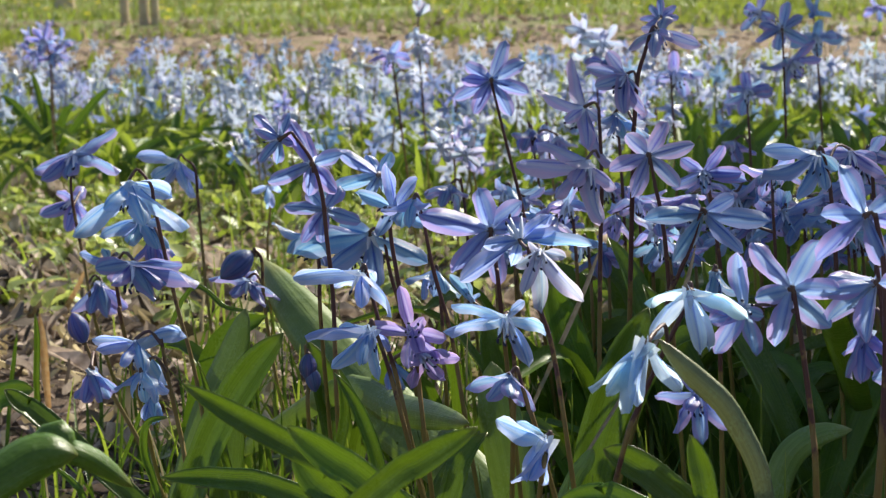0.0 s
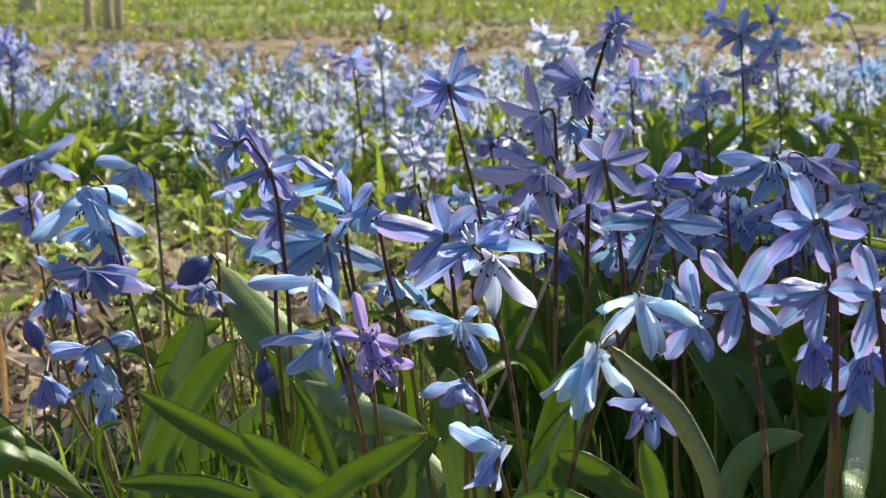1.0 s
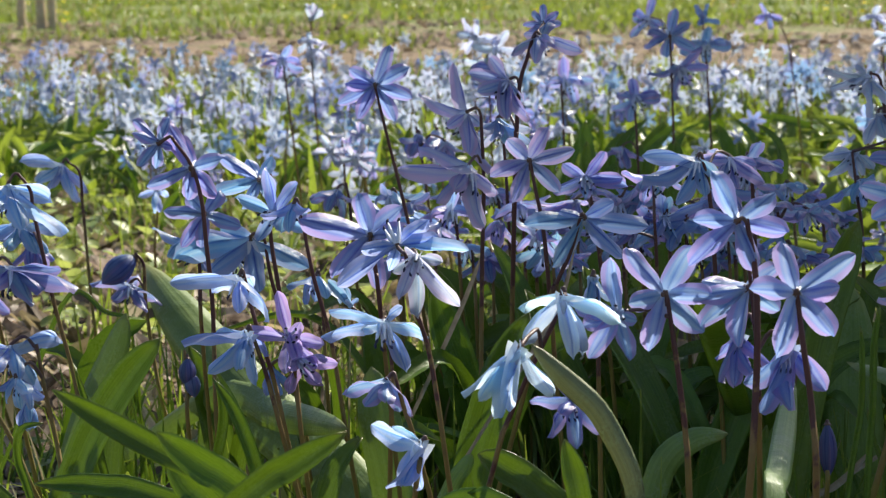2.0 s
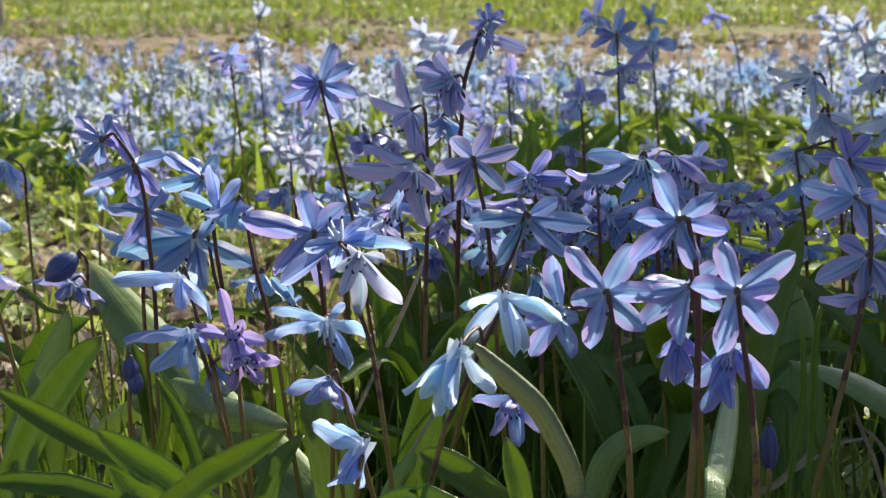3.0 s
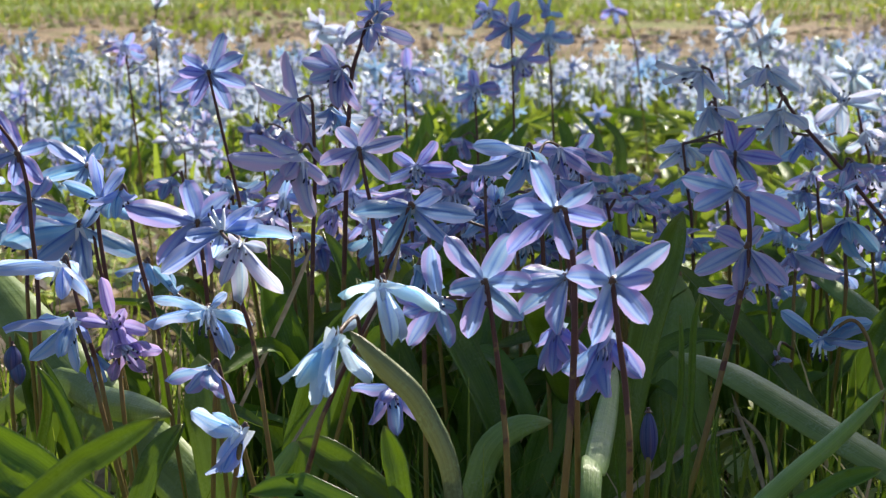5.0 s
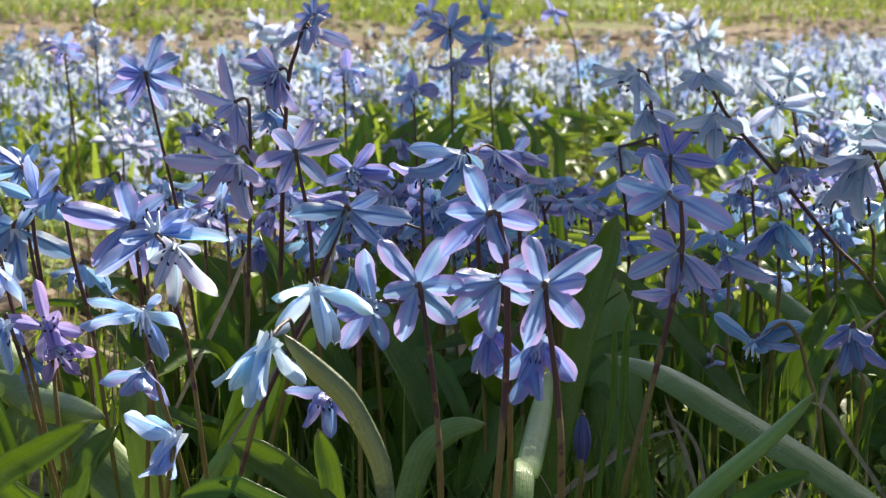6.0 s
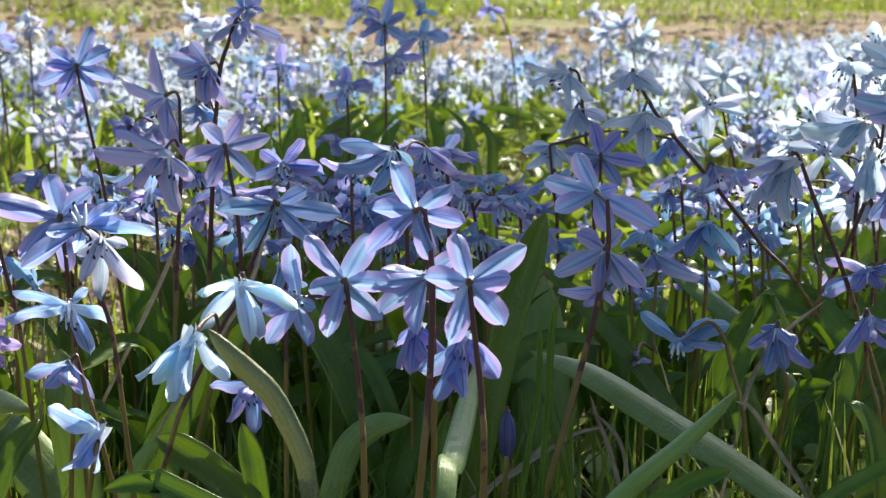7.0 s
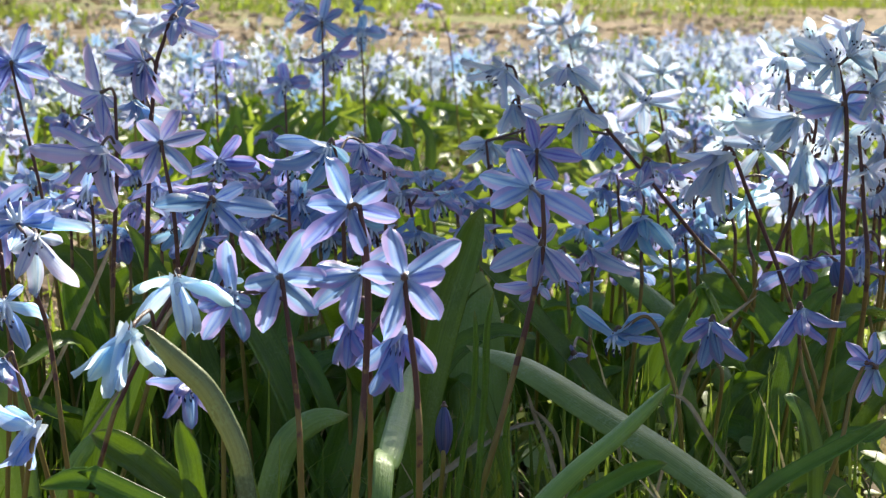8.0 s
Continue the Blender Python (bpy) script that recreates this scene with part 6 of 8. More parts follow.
bloom(p, (0.0516, 0.9866, 0.142), (-0.26, -0.44, -0.86), 0.0157, 66, 'mauve')
bloom(p, (0.0618, 1.0048, 0.135), (0.34, -0.29, -0.9), 0.0136, 58, 'blue')
p = squill((0.0688, 0.92), [(0.0657, 0.8959, 0.0886), (0.0645, 0.9, 0.1157), (0.0629, 0.9027, 0.1329)], 0.0008)
bloom(p, (0.0609, 0.9028, 0.1319), (-0.02, -0.42, -0.91), 0.0140, 66, 'blue')
bloom(p, (0.0706, 0.921, 0.1248), (0.44, -0.26, -0.86), 0.0121, 58, 'violet')
p = squill((0.0897, 0.95), [(0.0867, 0.9239, 0.0873), (0.0854, 0.9281, 0.1153), (0.0838, 0.9309, 0.1331)], 0.0008)
bloom(p, (0.0817, 0.931, 0.132), (0.18, -0.46, -0.87), 0.0155, 66, 'violet')
bloom(p, (0.0921, 0.9491, 0.1249), (0.6, -0.27, -0.75), 0.0134, 58, 'blue')
p = squill((0.1054, 0.9), [(0.1021, 0.8724, 0.0943), (0.1009, 0.8764, 0.1209), (0.0993, 0.879, 0.1377)], 0.0008)
bloom(p, (0.0974, 0.8791, 0.1367), (-0.11, -0.32, -0.94), 0.0146, 66, 'blue')
bloom(p, (0.1078, 0.8973, 0.1298), (0.38, -0.17, -0.91), 0.0127, 58, 'violet')
p = squill((0.1316, 1), [(0.1283, 0.9713, 0.0952), (0.127, 0.9757, 0.1247), (0.1252, 0.9787, 0.1435)], 0.0008)
bloom(p, (0.1231, 0.9787, 0.1423), (0.19, -0.37, -0.91), 0.0157, 66, 'blue')
bloom(p, (0.1347, 0.9968, 0.1353), (0.62, -0.18, -0.77), 0.0136, 58, 'violet')
p = squill((0.1359, 0.95), [(0.1327, 0.919, 0.0884), (0.1315, 0.9232, 0.1164), (0.1298, 0.926, 0.1342)], 0.0008)
bloom(p, (0.1278, 0.926, 0.1331), (-0.02, -0.42, -0.91), 0.0149, 66, 'mauve')
bloom(p, (0.1392, 0.9441, 0.126), (0.44, -0.26, -0.86), 0.0130, 58, 'blue')
p = squill((0.1297, 1.1), [(0.1266, 1.0722, 0.0889), (0.1252, 1.0771, 0.1214), (0.1232, 1.0803, 0.142)], 0.0008)
bloom(p, (0.1209, 1.0804, 0.1407), (0.08, -0.46, -0.89), 0.0155, 66, 'blue')
bloom(p, (0.1332, 1.0983, 0.1334), (0.55, -0.27, -0.79), 0.0134, 58, 'violet')
p = squill((0.105, 1.05), [(0.1015, 1.0258, 0.1004), (0.1001, 1.0305, 0.1314), (0.0983, 1.0336, 0.151)], 0.0008)
bloom(p, (0.096, 1.0337, 0.1499), (-0.36, -0.42, -0.83), 0.0154, 66, 'mauve')
bloom(p, (0.1075, 1.0517, 0.1429), (0.23, -0.28, -0.93), 0.0133, 58, 'blue')
p = squill((0.175, 0.95), [(0.1726, 0.9115, 0.0676), (0.1714, 0.9157, 0.0956), (0.1697, 0.9185, 0.1134)], 0.0008)
bloom(p, (0.1676, 0.9186, 0.1124), (-0.01, -0.34, -0.94), 0.0129, 66, 'violet')
bloom(p, (0.1799, 0.9365, 0.1048), (0.45, -0.18, -0.87), 0.0112, 58, 'blue')
p = squill((0.2404, 1), [(0.2375, 0.9572, 0.0817), (0.2362, 0.9617, 0.1112), (0.2345, 0.9646, 0.1299)], 0.0008)
bloom(p, (0.2323, 0.9647, 0.1288), (0.18, -0.35, -0.92), 0.0136, 66, 'violet')
bloom(p, (0.2461, 0.9824, 0.1215), (0.58, -0.18, -0.8), 0.0118, 58, 'blue')
p = squill((0.0167, 1), [(0.0138, 0.9822, 0.0832), (0.0125, 0.9867, 0.1127), (0.0107, 0.9896, 0.1314)], 0.0008)
bloom(p, (0.0086, 0.9897, 0.1303), (-0.12, -0.41, -0.9), 0.0146, 66, 'violet')
bloom(p, (0.0179, 1.0079, 0.123), (0.36, -0.26, -0.89), 0.0127, 58, 'blue')
p = squill((-0.0717, 0.9), [(-0.075, 0.8918, 0.0926), (-0.0762, 0.8958, 0.1192), (-0.0777, 0.8984, 0.136)], 0.0008)
bloom(p, (-0.0797, 0.8985, 0.135), (-0.02, -0.42, -0.91), 0.0146, 66, 'blue')
bloom(p, (-0.0732, 0.9171, 0.128), (0.44, -0.26, -0.86), 0.0127, 58, 'violet')
p = squill((0.2182, 1.05), [(0.2147, 1.0131, 0.0988), (0.2133, 1.0177, 0.1298), (0.2115, 1.0208, 0.1494)], 0.0008)
bloom(p, (0.2092, 1.0209, 0.1483), (-0.01, -0.34, -0.94), 0.0154, 66, 'mauve')
bloom(p, (0.2229, 1.0387, 0.1412), (0.45, -0.18, -0.87), 0.0133, 58, 'blue')
p = squill((0.2481, 1.1), [(0.2453, 1.0578, 0.0799), (0.2438, 1.0627, 0.1123), (0.2419, 1.0659, 0.1329)], 0.0008)
bloom(p, (0.2395, 1.066, 0.1317), (0.18, -0.58, -0.8), 0.0155, 66, 'mauve')
bloom(p, (0.254, 1.0836, 0.1242), (0.63, -0.36, -0.69), 0.0134, 58, 'blue')
p = squill((0.3108, 0.95), [(0.3083, 0.8973, 0.0733), (0.307, 0.9016, 0.1013), (0.3054, 0.9043, 0.1191)], 0.0008)
bloom(p, (0.3033, 0.9044, 0.1181), (-0.01, -0.34, -0.94), 0.0139, 66, 'violet')
bloom(p, (0.3184, 0.922, 0.1106), (0.45, -0.18, -0.87), 0.0121, 58, 'blue')
leaf([(0.0259, 1.4792, 0), (0.0327, 1.4842, 0.0444), (0.0404, 1.4899, 0.0988), (0.0439, 1.4924, 0.119), (0.0547, 1.4936, 0.1353)], 0.0085, 0.40)
leaf([(0.0433, 1.3756, 0), (0.043, 1.3815, 0.0447), (0.0426, 1.388, 0.0994), (0.0425, 1.3908, 0.1181), (0.0424, 1.393, 0.1332)], 0.0080, 0.60)
leaf([(0.0547, 1.476, 0), (0.0613, 1.4808, 0.0429), (0.0687, 1.4862, 0.0954), (0.0722, 1.4888, 0.1156), (0.083, 1.49, 0.1319)], 0.0085, 0.20)
leaf([(0.0562, 1.425, 0), (0.0583, 1.4304, 0.0436), (0.0606, 1.4365, 0.0968), (0.0616, 1.4392, 0.1163), (0.065, 1.4411, 0.1319)], 0.0083, 0.70)
leaf([(0.0776, 1.575, 0), (0.0837, 1.5795, 0.0402), (0.0907, 1.5846, 0.0892), (0.0944, 1.5873, 0.1108), (0.1059, 1.5886, 0.1282)], 0.0091, 0.80)
leaf([(0.1162, 1.469, 0), (0.116, 1.4742, 0.0398), (0.1157, 1.48, 0.0884), (0.1155, 1.483, 0.1085), (0.1154, 1.4853, 0.1246)], 0.0085, 0.10)
leaf([(0.0294, 1.3264, 0), (0.0291, 1.3324, 0.0458), (0.0288, 1.3391, 0.1019), (0.0287, 1.3418, 0.12), (0.0285, 1.3439, 0.1344)], 0.0077, 0.70)
leaf([(0.0662, 1.373, 0), (0.0704, 1.378, 0.042), (0.0751, 1.3836, 0.0934), (0.0773, 1.3861, 0.1122), (0.0839, 1.3876, 0.1274)], 0.0080, 0.80)
leaf([(0.1461, 1.4658, 0), (0.1435, 1.4715, 0.0419), (0.1407, 1.4779, 0.093), (0.1393, 1.481, 0.1131), (0.1356, 1.4838, 0.1291)], 0.0085, 0.60)
leaf([(-0.1801, 0.772, 0), (-0.1775, 0.7754, 0.0273), (-0.1746, 0.7792, 0.0607), (-0.1723, 0.7822, 0.0822), (-0.1679, 0.7852, 0.1037)], 0.0130, 0.60)
leaf([(-0.125, 0.7222, 0), (-0.1069, 0.7261, 0.0299), (-0.0866, 0.7305, 0.0664), (-0.0784, 0.7322, 0.0784), (-0.0722, 0.7337, 0.0885)], 0.0081, 0.30)
leaf([(-0.1293, 0.833, 0), (-0.1336, 0.836, 0.0248), (-0.1385, 0.8394, 0.0551), (-0.1431, 0.8426, 0.0782), (-0.1523, 0.8457, 0.1014)], 0.0131, 0.60)
leaf([(-0.0647, 0.874, 0), (-0.068, 0.8767, 0.0226), (-0.0716, 0.8798, 0.0501), (-0.0764, 0.8838, 0.0792), (-0.0811, 0.8871, 0.1034)], 0.0146, 0.50)
leaf([(-0.023, 1.3689, 0), (-0.0081, 1.3748, 0.0466), (0.0087, 1.3814, 0.1036), (0.0201, 1.386, 0.1352), (0.0337, 1.3884, 0.1519)], 0.0060, 0.44)
leaf([(0.1135, 1.4998, 0), (0.119, 1.5032, 0.0265), (0.1252, 1.5069, 0.0589), (0.1332, 1.5118, 0.0935), (0.1407, 1.5144, 0.1118)], 0.0090, 0.37)
leaf([(0.0481, 1.3056, 0), (0.0394, 1.3116, 0.0496), (0.0295, 1.3184, 0.1103), (0.0236, 1.3225, 0.1406), (0.0236, 1.3248, 0.1566)], 0.0093, 0.68)
leaf([(0.1341, 1.3401, 0), (0.128, 1.3457, 0.0462), (0.121, 1.3521, 0.1027), (0.1164, 1.3563, 0.1337), (0.1098, 1.3585, 0.1502)], 0.0090, 0.71)
leaf([(0.1747, 1.445, 0), (0.1645, 1.4502, 0.0429), (0.1531, 1.456, 0.0953), (0.1442, 1.4605, 0.1287), (0.13, 1.4628, 0.1465)], 0.0086, 0.31)
leaf([(0.0584, 1.5596, 0), (0.0591, 1.5643, 0.0375), (0.0599, 1.5695, 0.0832), (0.0606, 1.5745, 0.1192), (0.0761, 1.5773, 0.1382)], 0.0095, 0.38)
leaf([(0.1413, 1.5416, 0), (0.1397, 1.5452, 0.0286), (0.1378, 1.5491, 0.0635), (0.1355, 1.554, 0.0991), (0.1432, 1.5567, 0.1179)], 0.0091, 0.45)
leaf([(0.0678, 1.2868, 0), (0.0717, 1.2924, 0.045), (0.0761, 1.2987, 0.1), (0.079, 1.3029, 0.1298), (0.0791, 1.3051, 0.1456)], 0.0091, 0.23)
leaf([(0.0246, 1.3282, 0), (0.0209, 1.3331, 0.0396), (0.0167, 1.3385, 0.088), (0.0134, 1.3427, 0.1188), (0.0069, 1.3449, 0.1352)], 0.0077, 0.41)
leaf([(0.1589, 1.3766, 0), (0.1572, 1.3821, 0.0443), (0.1552, 1.3882, 0.0984), (0.1538, 1.3926, 0.1302), (0.1403, 1.3948, 0.1471)], 0.0088, 0.37)
leaf([(0.0191, 1.3422, 0), (0.0245, 1.3468, 0.0367), (0.0307, 1.352, 0.0816), (0.0359, 1.3563, 0.1126), (0.0493, 1.3588, 0.129)], 0.0099, 0.26)
leaf([(-0.0018, 1.4991, 0), (-0.0003, 1.5038, 0.0378), (0.0014, 1.5091, 0.0841), (0.0029, 1.5139, 0.1187), (0.0104, 1.5165, 0.137)], 0.0074, 0.40)
leaf([(0.0334, 1.2447, 0), (0.0297, 1.2504, 0.0469), (0.0255, 1.2569, 0.1043), (0.0229, 1.2609, 0.1332), (0.023, 1.263, 0.1485)], 0.0091, 0.77)
leaf([(0.098, 1.2363, 0), (0.0984, 1.2411, 0.0392), (0.0988, 1.2466, 0.0871), (0.0991, 1.2506, 0.1158), (0.093, 1.2526, 0.131)], 0.0094, 0.67)
leaf([(0.1037, 1.4486, 0), (0.0957, 1.4519, 0.0269), (0.0867, 1.4555, 0.0597), (0.0754, 1.46, 0.0933), (0.0612, 1.4624, 0.1111)], 0.0075, 0.31)
leaf([(0.0518, 1.3646, 0), (0.0508, 1.3702, 0.0462), (0.0496, 1.3766, 0.1026), (0.0489, 1.381, 0.1341), (0.0624, 1.3835, 0.1508)], 0.0072, 0.21)
leaf([(-0.0174, 1.5056, 0), (-0.0117, 1.5104, 0.0387), (-0.0053, 1.5158, 0.086), (0.0004, 1.5207, 0.1207), (0.0079, 1.5234, 0.1391)], 0.0078, 0.26)
leaf([(0.1065, 1.3037, 0), (0.1149, 1.3092, 0.0441), (0.1243, 1.3154, 0.0981), (0.1308, 1.3197, 0.1282), (0.1309, 1.3219, 0.1442)], 0.0056, 0.30)
dry_leaf((-0.2708, 0.9568, 0.008), 0.0407, 0.0163, 15, -12)
dry_leaf((-0.4832, 1.5681, 0.008), 0.0264, 0.0176, 60, 8)
dry_leaf((-0.4282, 1.4505, 0.008), 0.0204, 0.0122, -30, 10)
dry_leaf((-0.4637, 1.7016, 0.008), 0.0285, 0.0171, 20, -8)
dry_leaf((-0.5926, 1.8883, 0.008), 0.0317, 0.0190, 100, 10)
dry_leaf((-0.2923, 1.2423, 0.008), 0.0314, 0.0209, 70, 14)
dry_leaf((-0.3814, 1.4978, 0.008), 0.0251, 0.0126, 130, 9)
dry_leaf((0.2621, 1.1794, 0.008), 0.0234, 0.0114, 35, -25)
dry_leaf((0.2526, 1.0717, 0.008), 0.0140, 0.0091, 100, 12)
dry_leaf((-0.1709, 1.5408, 0.008), 0.0255, 0.0145, -20, 12)
dry_leaf((-0.5429, 1.706, 0.008), 0.0383, 0.0115, -20, 5)
dry_leaf((-0.5215, 1.8448, 0.008), 0.0258, 0.0155, 10, 10)
dry_blade([(-0.3525, 1.1494, 0), (-0.3538, 1.1516, 0.0166), (-0.3555, 1.1546, 0.0392), (-0.3579, 1.1573, 0.0602)], 0.0049)
dry_blade([(-0.4324, 1.4461, 0), (-0.4242, 1.4489, 0.0144), (-0.4151, 1.452, 0.0303), (-0.411, 1.4539, 0.0411)], 0.0041)
leaf([(0.2233, 0.6842, 0), (0.2231, 0.6885, 0.0333), (0.2229, 0.6934, 0.0741), (0.2228, 0.6949, 0.084), (0.2197, 0.6969, 0.0959), (0.2157, 0.6985, 0.1037)], 0.0072, 0.45)
leaf([(0.0965, 0.6576, 0), (0.1417, 0.6572, 0.0351), (0.1926, 0.6567, 0.078), (0.2038, 0.6565, 0.0858), (0.2226, 0.656, 0.0965), (0.2358, 0.6558, 0.1049)], 0.0058, 0.50)
leaf([(0.223, 0.7964, 0), (0.2317, 0.8006, 0.0404), (0.2415, 0.8055, 0.0897), (0.2448, 0.8071, 0.1035), (0.2539, 0.8081, 0.1174), (0.2641, 0.8081, 0.1249)], 0.0083, 0.50)
leaf([(-0.0122, 0.6292, 0), (0.0558, 0.6269, 0.04), (0.1324, 0.6243, 0.0889), (0.1448, 0.6238, 0.0954), (0.1537, 0.6233, 0.0983)], 0.0061, 0.70)
leaf([(0.1888, 0.8505, 0), (0.1932, 0.8541, 0.031), (0.1981, 0.858, 0.0688), (0.2004, 0.8599, 0.0833), (0.2076, 0.8612, 0.098), (0.2184, 0.8626, 0.1151)], 0.0083, 0.60)
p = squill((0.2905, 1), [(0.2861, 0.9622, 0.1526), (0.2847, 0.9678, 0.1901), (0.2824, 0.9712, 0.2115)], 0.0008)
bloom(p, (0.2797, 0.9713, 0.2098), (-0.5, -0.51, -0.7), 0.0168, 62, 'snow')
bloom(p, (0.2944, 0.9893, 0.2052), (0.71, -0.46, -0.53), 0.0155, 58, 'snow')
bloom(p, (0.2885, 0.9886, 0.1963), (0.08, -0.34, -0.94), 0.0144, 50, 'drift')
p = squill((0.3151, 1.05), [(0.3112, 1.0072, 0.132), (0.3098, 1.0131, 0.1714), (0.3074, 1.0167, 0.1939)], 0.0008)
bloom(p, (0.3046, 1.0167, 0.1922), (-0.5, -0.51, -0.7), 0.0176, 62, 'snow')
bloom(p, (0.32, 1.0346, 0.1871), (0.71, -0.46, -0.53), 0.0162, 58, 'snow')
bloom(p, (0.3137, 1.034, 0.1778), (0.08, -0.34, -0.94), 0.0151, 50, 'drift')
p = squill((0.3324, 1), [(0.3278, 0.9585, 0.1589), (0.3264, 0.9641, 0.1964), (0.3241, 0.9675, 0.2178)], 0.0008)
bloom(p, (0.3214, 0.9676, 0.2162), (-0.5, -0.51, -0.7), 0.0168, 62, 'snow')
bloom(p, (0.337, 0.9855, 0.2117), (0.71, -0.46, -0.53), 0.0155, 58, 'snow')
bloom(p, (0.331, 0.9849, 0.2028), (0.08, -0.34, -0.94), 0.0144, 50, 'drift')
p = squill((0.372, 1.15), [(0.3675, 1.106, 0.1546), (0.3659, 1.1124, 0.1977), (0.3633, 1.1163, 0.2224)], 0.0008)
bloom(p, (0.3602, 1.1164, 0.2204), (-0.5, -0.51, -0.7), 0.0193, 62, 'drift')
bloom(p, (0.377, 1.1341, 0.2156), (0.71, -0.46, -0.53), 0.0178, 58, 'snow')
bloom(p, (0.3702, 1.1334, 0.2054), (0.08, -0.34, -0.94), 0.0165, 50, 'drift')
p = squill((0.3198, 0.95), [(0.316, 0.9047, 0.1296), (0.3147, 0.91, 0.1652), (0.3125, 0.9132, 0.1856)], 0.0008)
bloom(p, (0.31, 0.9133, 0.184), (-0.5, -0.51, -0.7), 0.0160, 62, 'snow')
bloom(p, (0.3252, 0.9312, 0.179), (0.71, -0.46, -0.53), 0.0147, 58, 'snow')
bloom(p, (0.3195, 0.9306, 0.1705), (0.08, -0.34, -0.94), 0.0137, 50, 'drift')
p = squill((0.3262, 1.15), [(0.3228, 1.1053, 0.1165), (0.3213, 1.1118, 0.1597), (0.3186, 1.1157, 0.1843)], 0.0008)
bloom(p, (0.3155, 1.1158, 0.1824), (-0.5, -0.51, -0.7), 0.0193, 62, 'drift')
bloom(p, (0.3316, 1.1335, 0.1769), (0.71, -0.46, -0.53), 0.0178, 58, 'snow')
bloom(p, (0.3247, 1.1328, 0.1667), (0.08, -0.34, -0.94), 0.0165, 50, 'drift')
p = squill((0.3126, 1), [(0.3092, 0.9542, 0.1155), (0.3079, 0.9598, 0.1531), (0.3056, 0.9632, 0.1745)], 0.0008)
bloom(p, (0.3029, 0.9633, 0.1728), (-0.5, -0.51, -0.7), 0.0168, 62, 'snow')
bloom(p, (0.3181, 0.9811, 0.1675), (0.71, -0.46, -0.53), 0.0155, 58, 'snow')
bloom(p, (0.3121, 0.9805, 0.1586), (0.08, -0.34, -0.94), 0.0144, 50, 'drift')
p = squill((0.2974, 1), [(0.2945, 0.9532, 0.0978), (0.2932, 0.9589, 0.1353), (0.2909, 0.9623, 0.1567)], 0.0008)
bloom(p, (0.2882, 0.9623, 0.155), (-0.5, -0.51, -0.7), 0.0168, 62, 'mauve')
bloom(p, (0.3031, 0.9802, 0.1493), (0.71, -0.46, -0.53), 0.0155, 58, 'violet')
bloom(p, (0.2971, 0.9795, 0.1405), (0.08, -0.34, -0.94), 0.0144, 50, 'drift')
p = squill((0.351, 1.05), [(0.3483, 0.9975, 0.0935), (0.3469, 1.0034, 0.1329), (0.3445, 1.007, 0.1554)], 0.0008)
bloom(p, (0.3417, 1.007, 0.1536), (-0.5, -0.51, -0.7), 0.0176, 62, 'drift')
bloom(p, (0.3578, 1.0247, 0.1478), (0.71, -0.46, -0.53), 0.0162, 58, 'snow')
bloom(p, (0.3515, 1.024, 0.1385), (0.08, -0.34, -0.94), 0.0151, 50, 'drift')
dry_blade([(-0.0867, 0.7079, 0), (-0.0078, 0.7324, 0.1221), (-0.0027, 0.734, 0.1299), (0.0024, 0.7361, 0.1417), (0.0059, 0.7384, 0.1551)], 0.0018, True)
dry_blade([(-0.0936, 0.829, 0), (-0.0544, 0.8442, 0.0827), (-0.0414, 0.8493, 0.1101), (-0.0354, 0.8518, 0.1238), (-0.0302, 0.8542, 0.1376)], 0.0021, True)
dry_blade([(0.0098, 0.7672, 0), (0.1085, 0.7659, 0.0657), (0.1235, 0.7656, 0.0757), (0.1364, 0.7647, 0.0793)], 0.0017, True)
dry_blade([(0.1783, 0.7892, 0), (0.1948, 0.7973, 0.0681), (0.2003, 0.8, 0.0908), (0.2126, 0.8013, 0.1091), (0.2295, 0.8015, 0.123)], 0.0020, True)
p = squill((0.2137, 1.05), [(0.2105, 1.0123, 0.0903), (0.2092, 1.017, 0.1212), (0.2073, 1.02, 0.1409)], 0.0008)
bloom(p, (0.2051, 1.0201, 0.1397), (-0.21, -0.31, -0.93), 0.0165, 60, 'blue')
bloom(p, (0.218, 1.0381, 0.1337), (0.38, -0.37, -0.85), 0.0145, 55, 'blue')
p = squill((0.2323, 1), [(0.2294, 0.9579, 0.0802), (0.2282, 0.9623, 0.1096), (0.2264, 0.9653, 0.1284)], 0.0008)
bloom(p, (0.2242, 0.9653, 0.1273), (-0.21, -0.31, -0.93), 0.0157, 60, 'mauve')
bloom(p, (0.2373, 0.9833, 0.121), (0.38, -0.37, -0.85), 0.0138, 55, 'blue')
p = squill((0.212, 1.1), [(0.2098, 1.0592, 0.0628), (0.2084, 1.0641, 0.0953), (0.2064, 1.0673, 0.1159)], 0.0008)
bloom(p, (0.2041, 1.0674, 0.1146), (-0.21, -0.31, -0.93), 0.0173, 60, 'blue')
bloom(p, (0.2173, 1.0853, 0.108), (0.38, -0.37, -0.85), 0.0152, 55, 'blue')
p = squill((0.2524, 1.05), [(0.2504, 1.0029, 0.056), (0.249, 1.0075, 0.0869), (0.2472, 1.0106, 0.1066)], 0.0008)
bloom(p, (0.2449, 1.0107, 0.1054), (-0.21, -0.31, -0.93), 0.0165, 60, 'blue')
bloom(p, (0.2587, 1.0285, 0.0987), (0.38, -0.37, -0.85), 0.0145, 55, 'blue')
p = squill((0.2065, 0.98), [(0.2041, 0.9387, 0.0688), (0.2028, 0.9431, 0.0977), (0.2011, 0.9459, 0.116)], 0.0008)
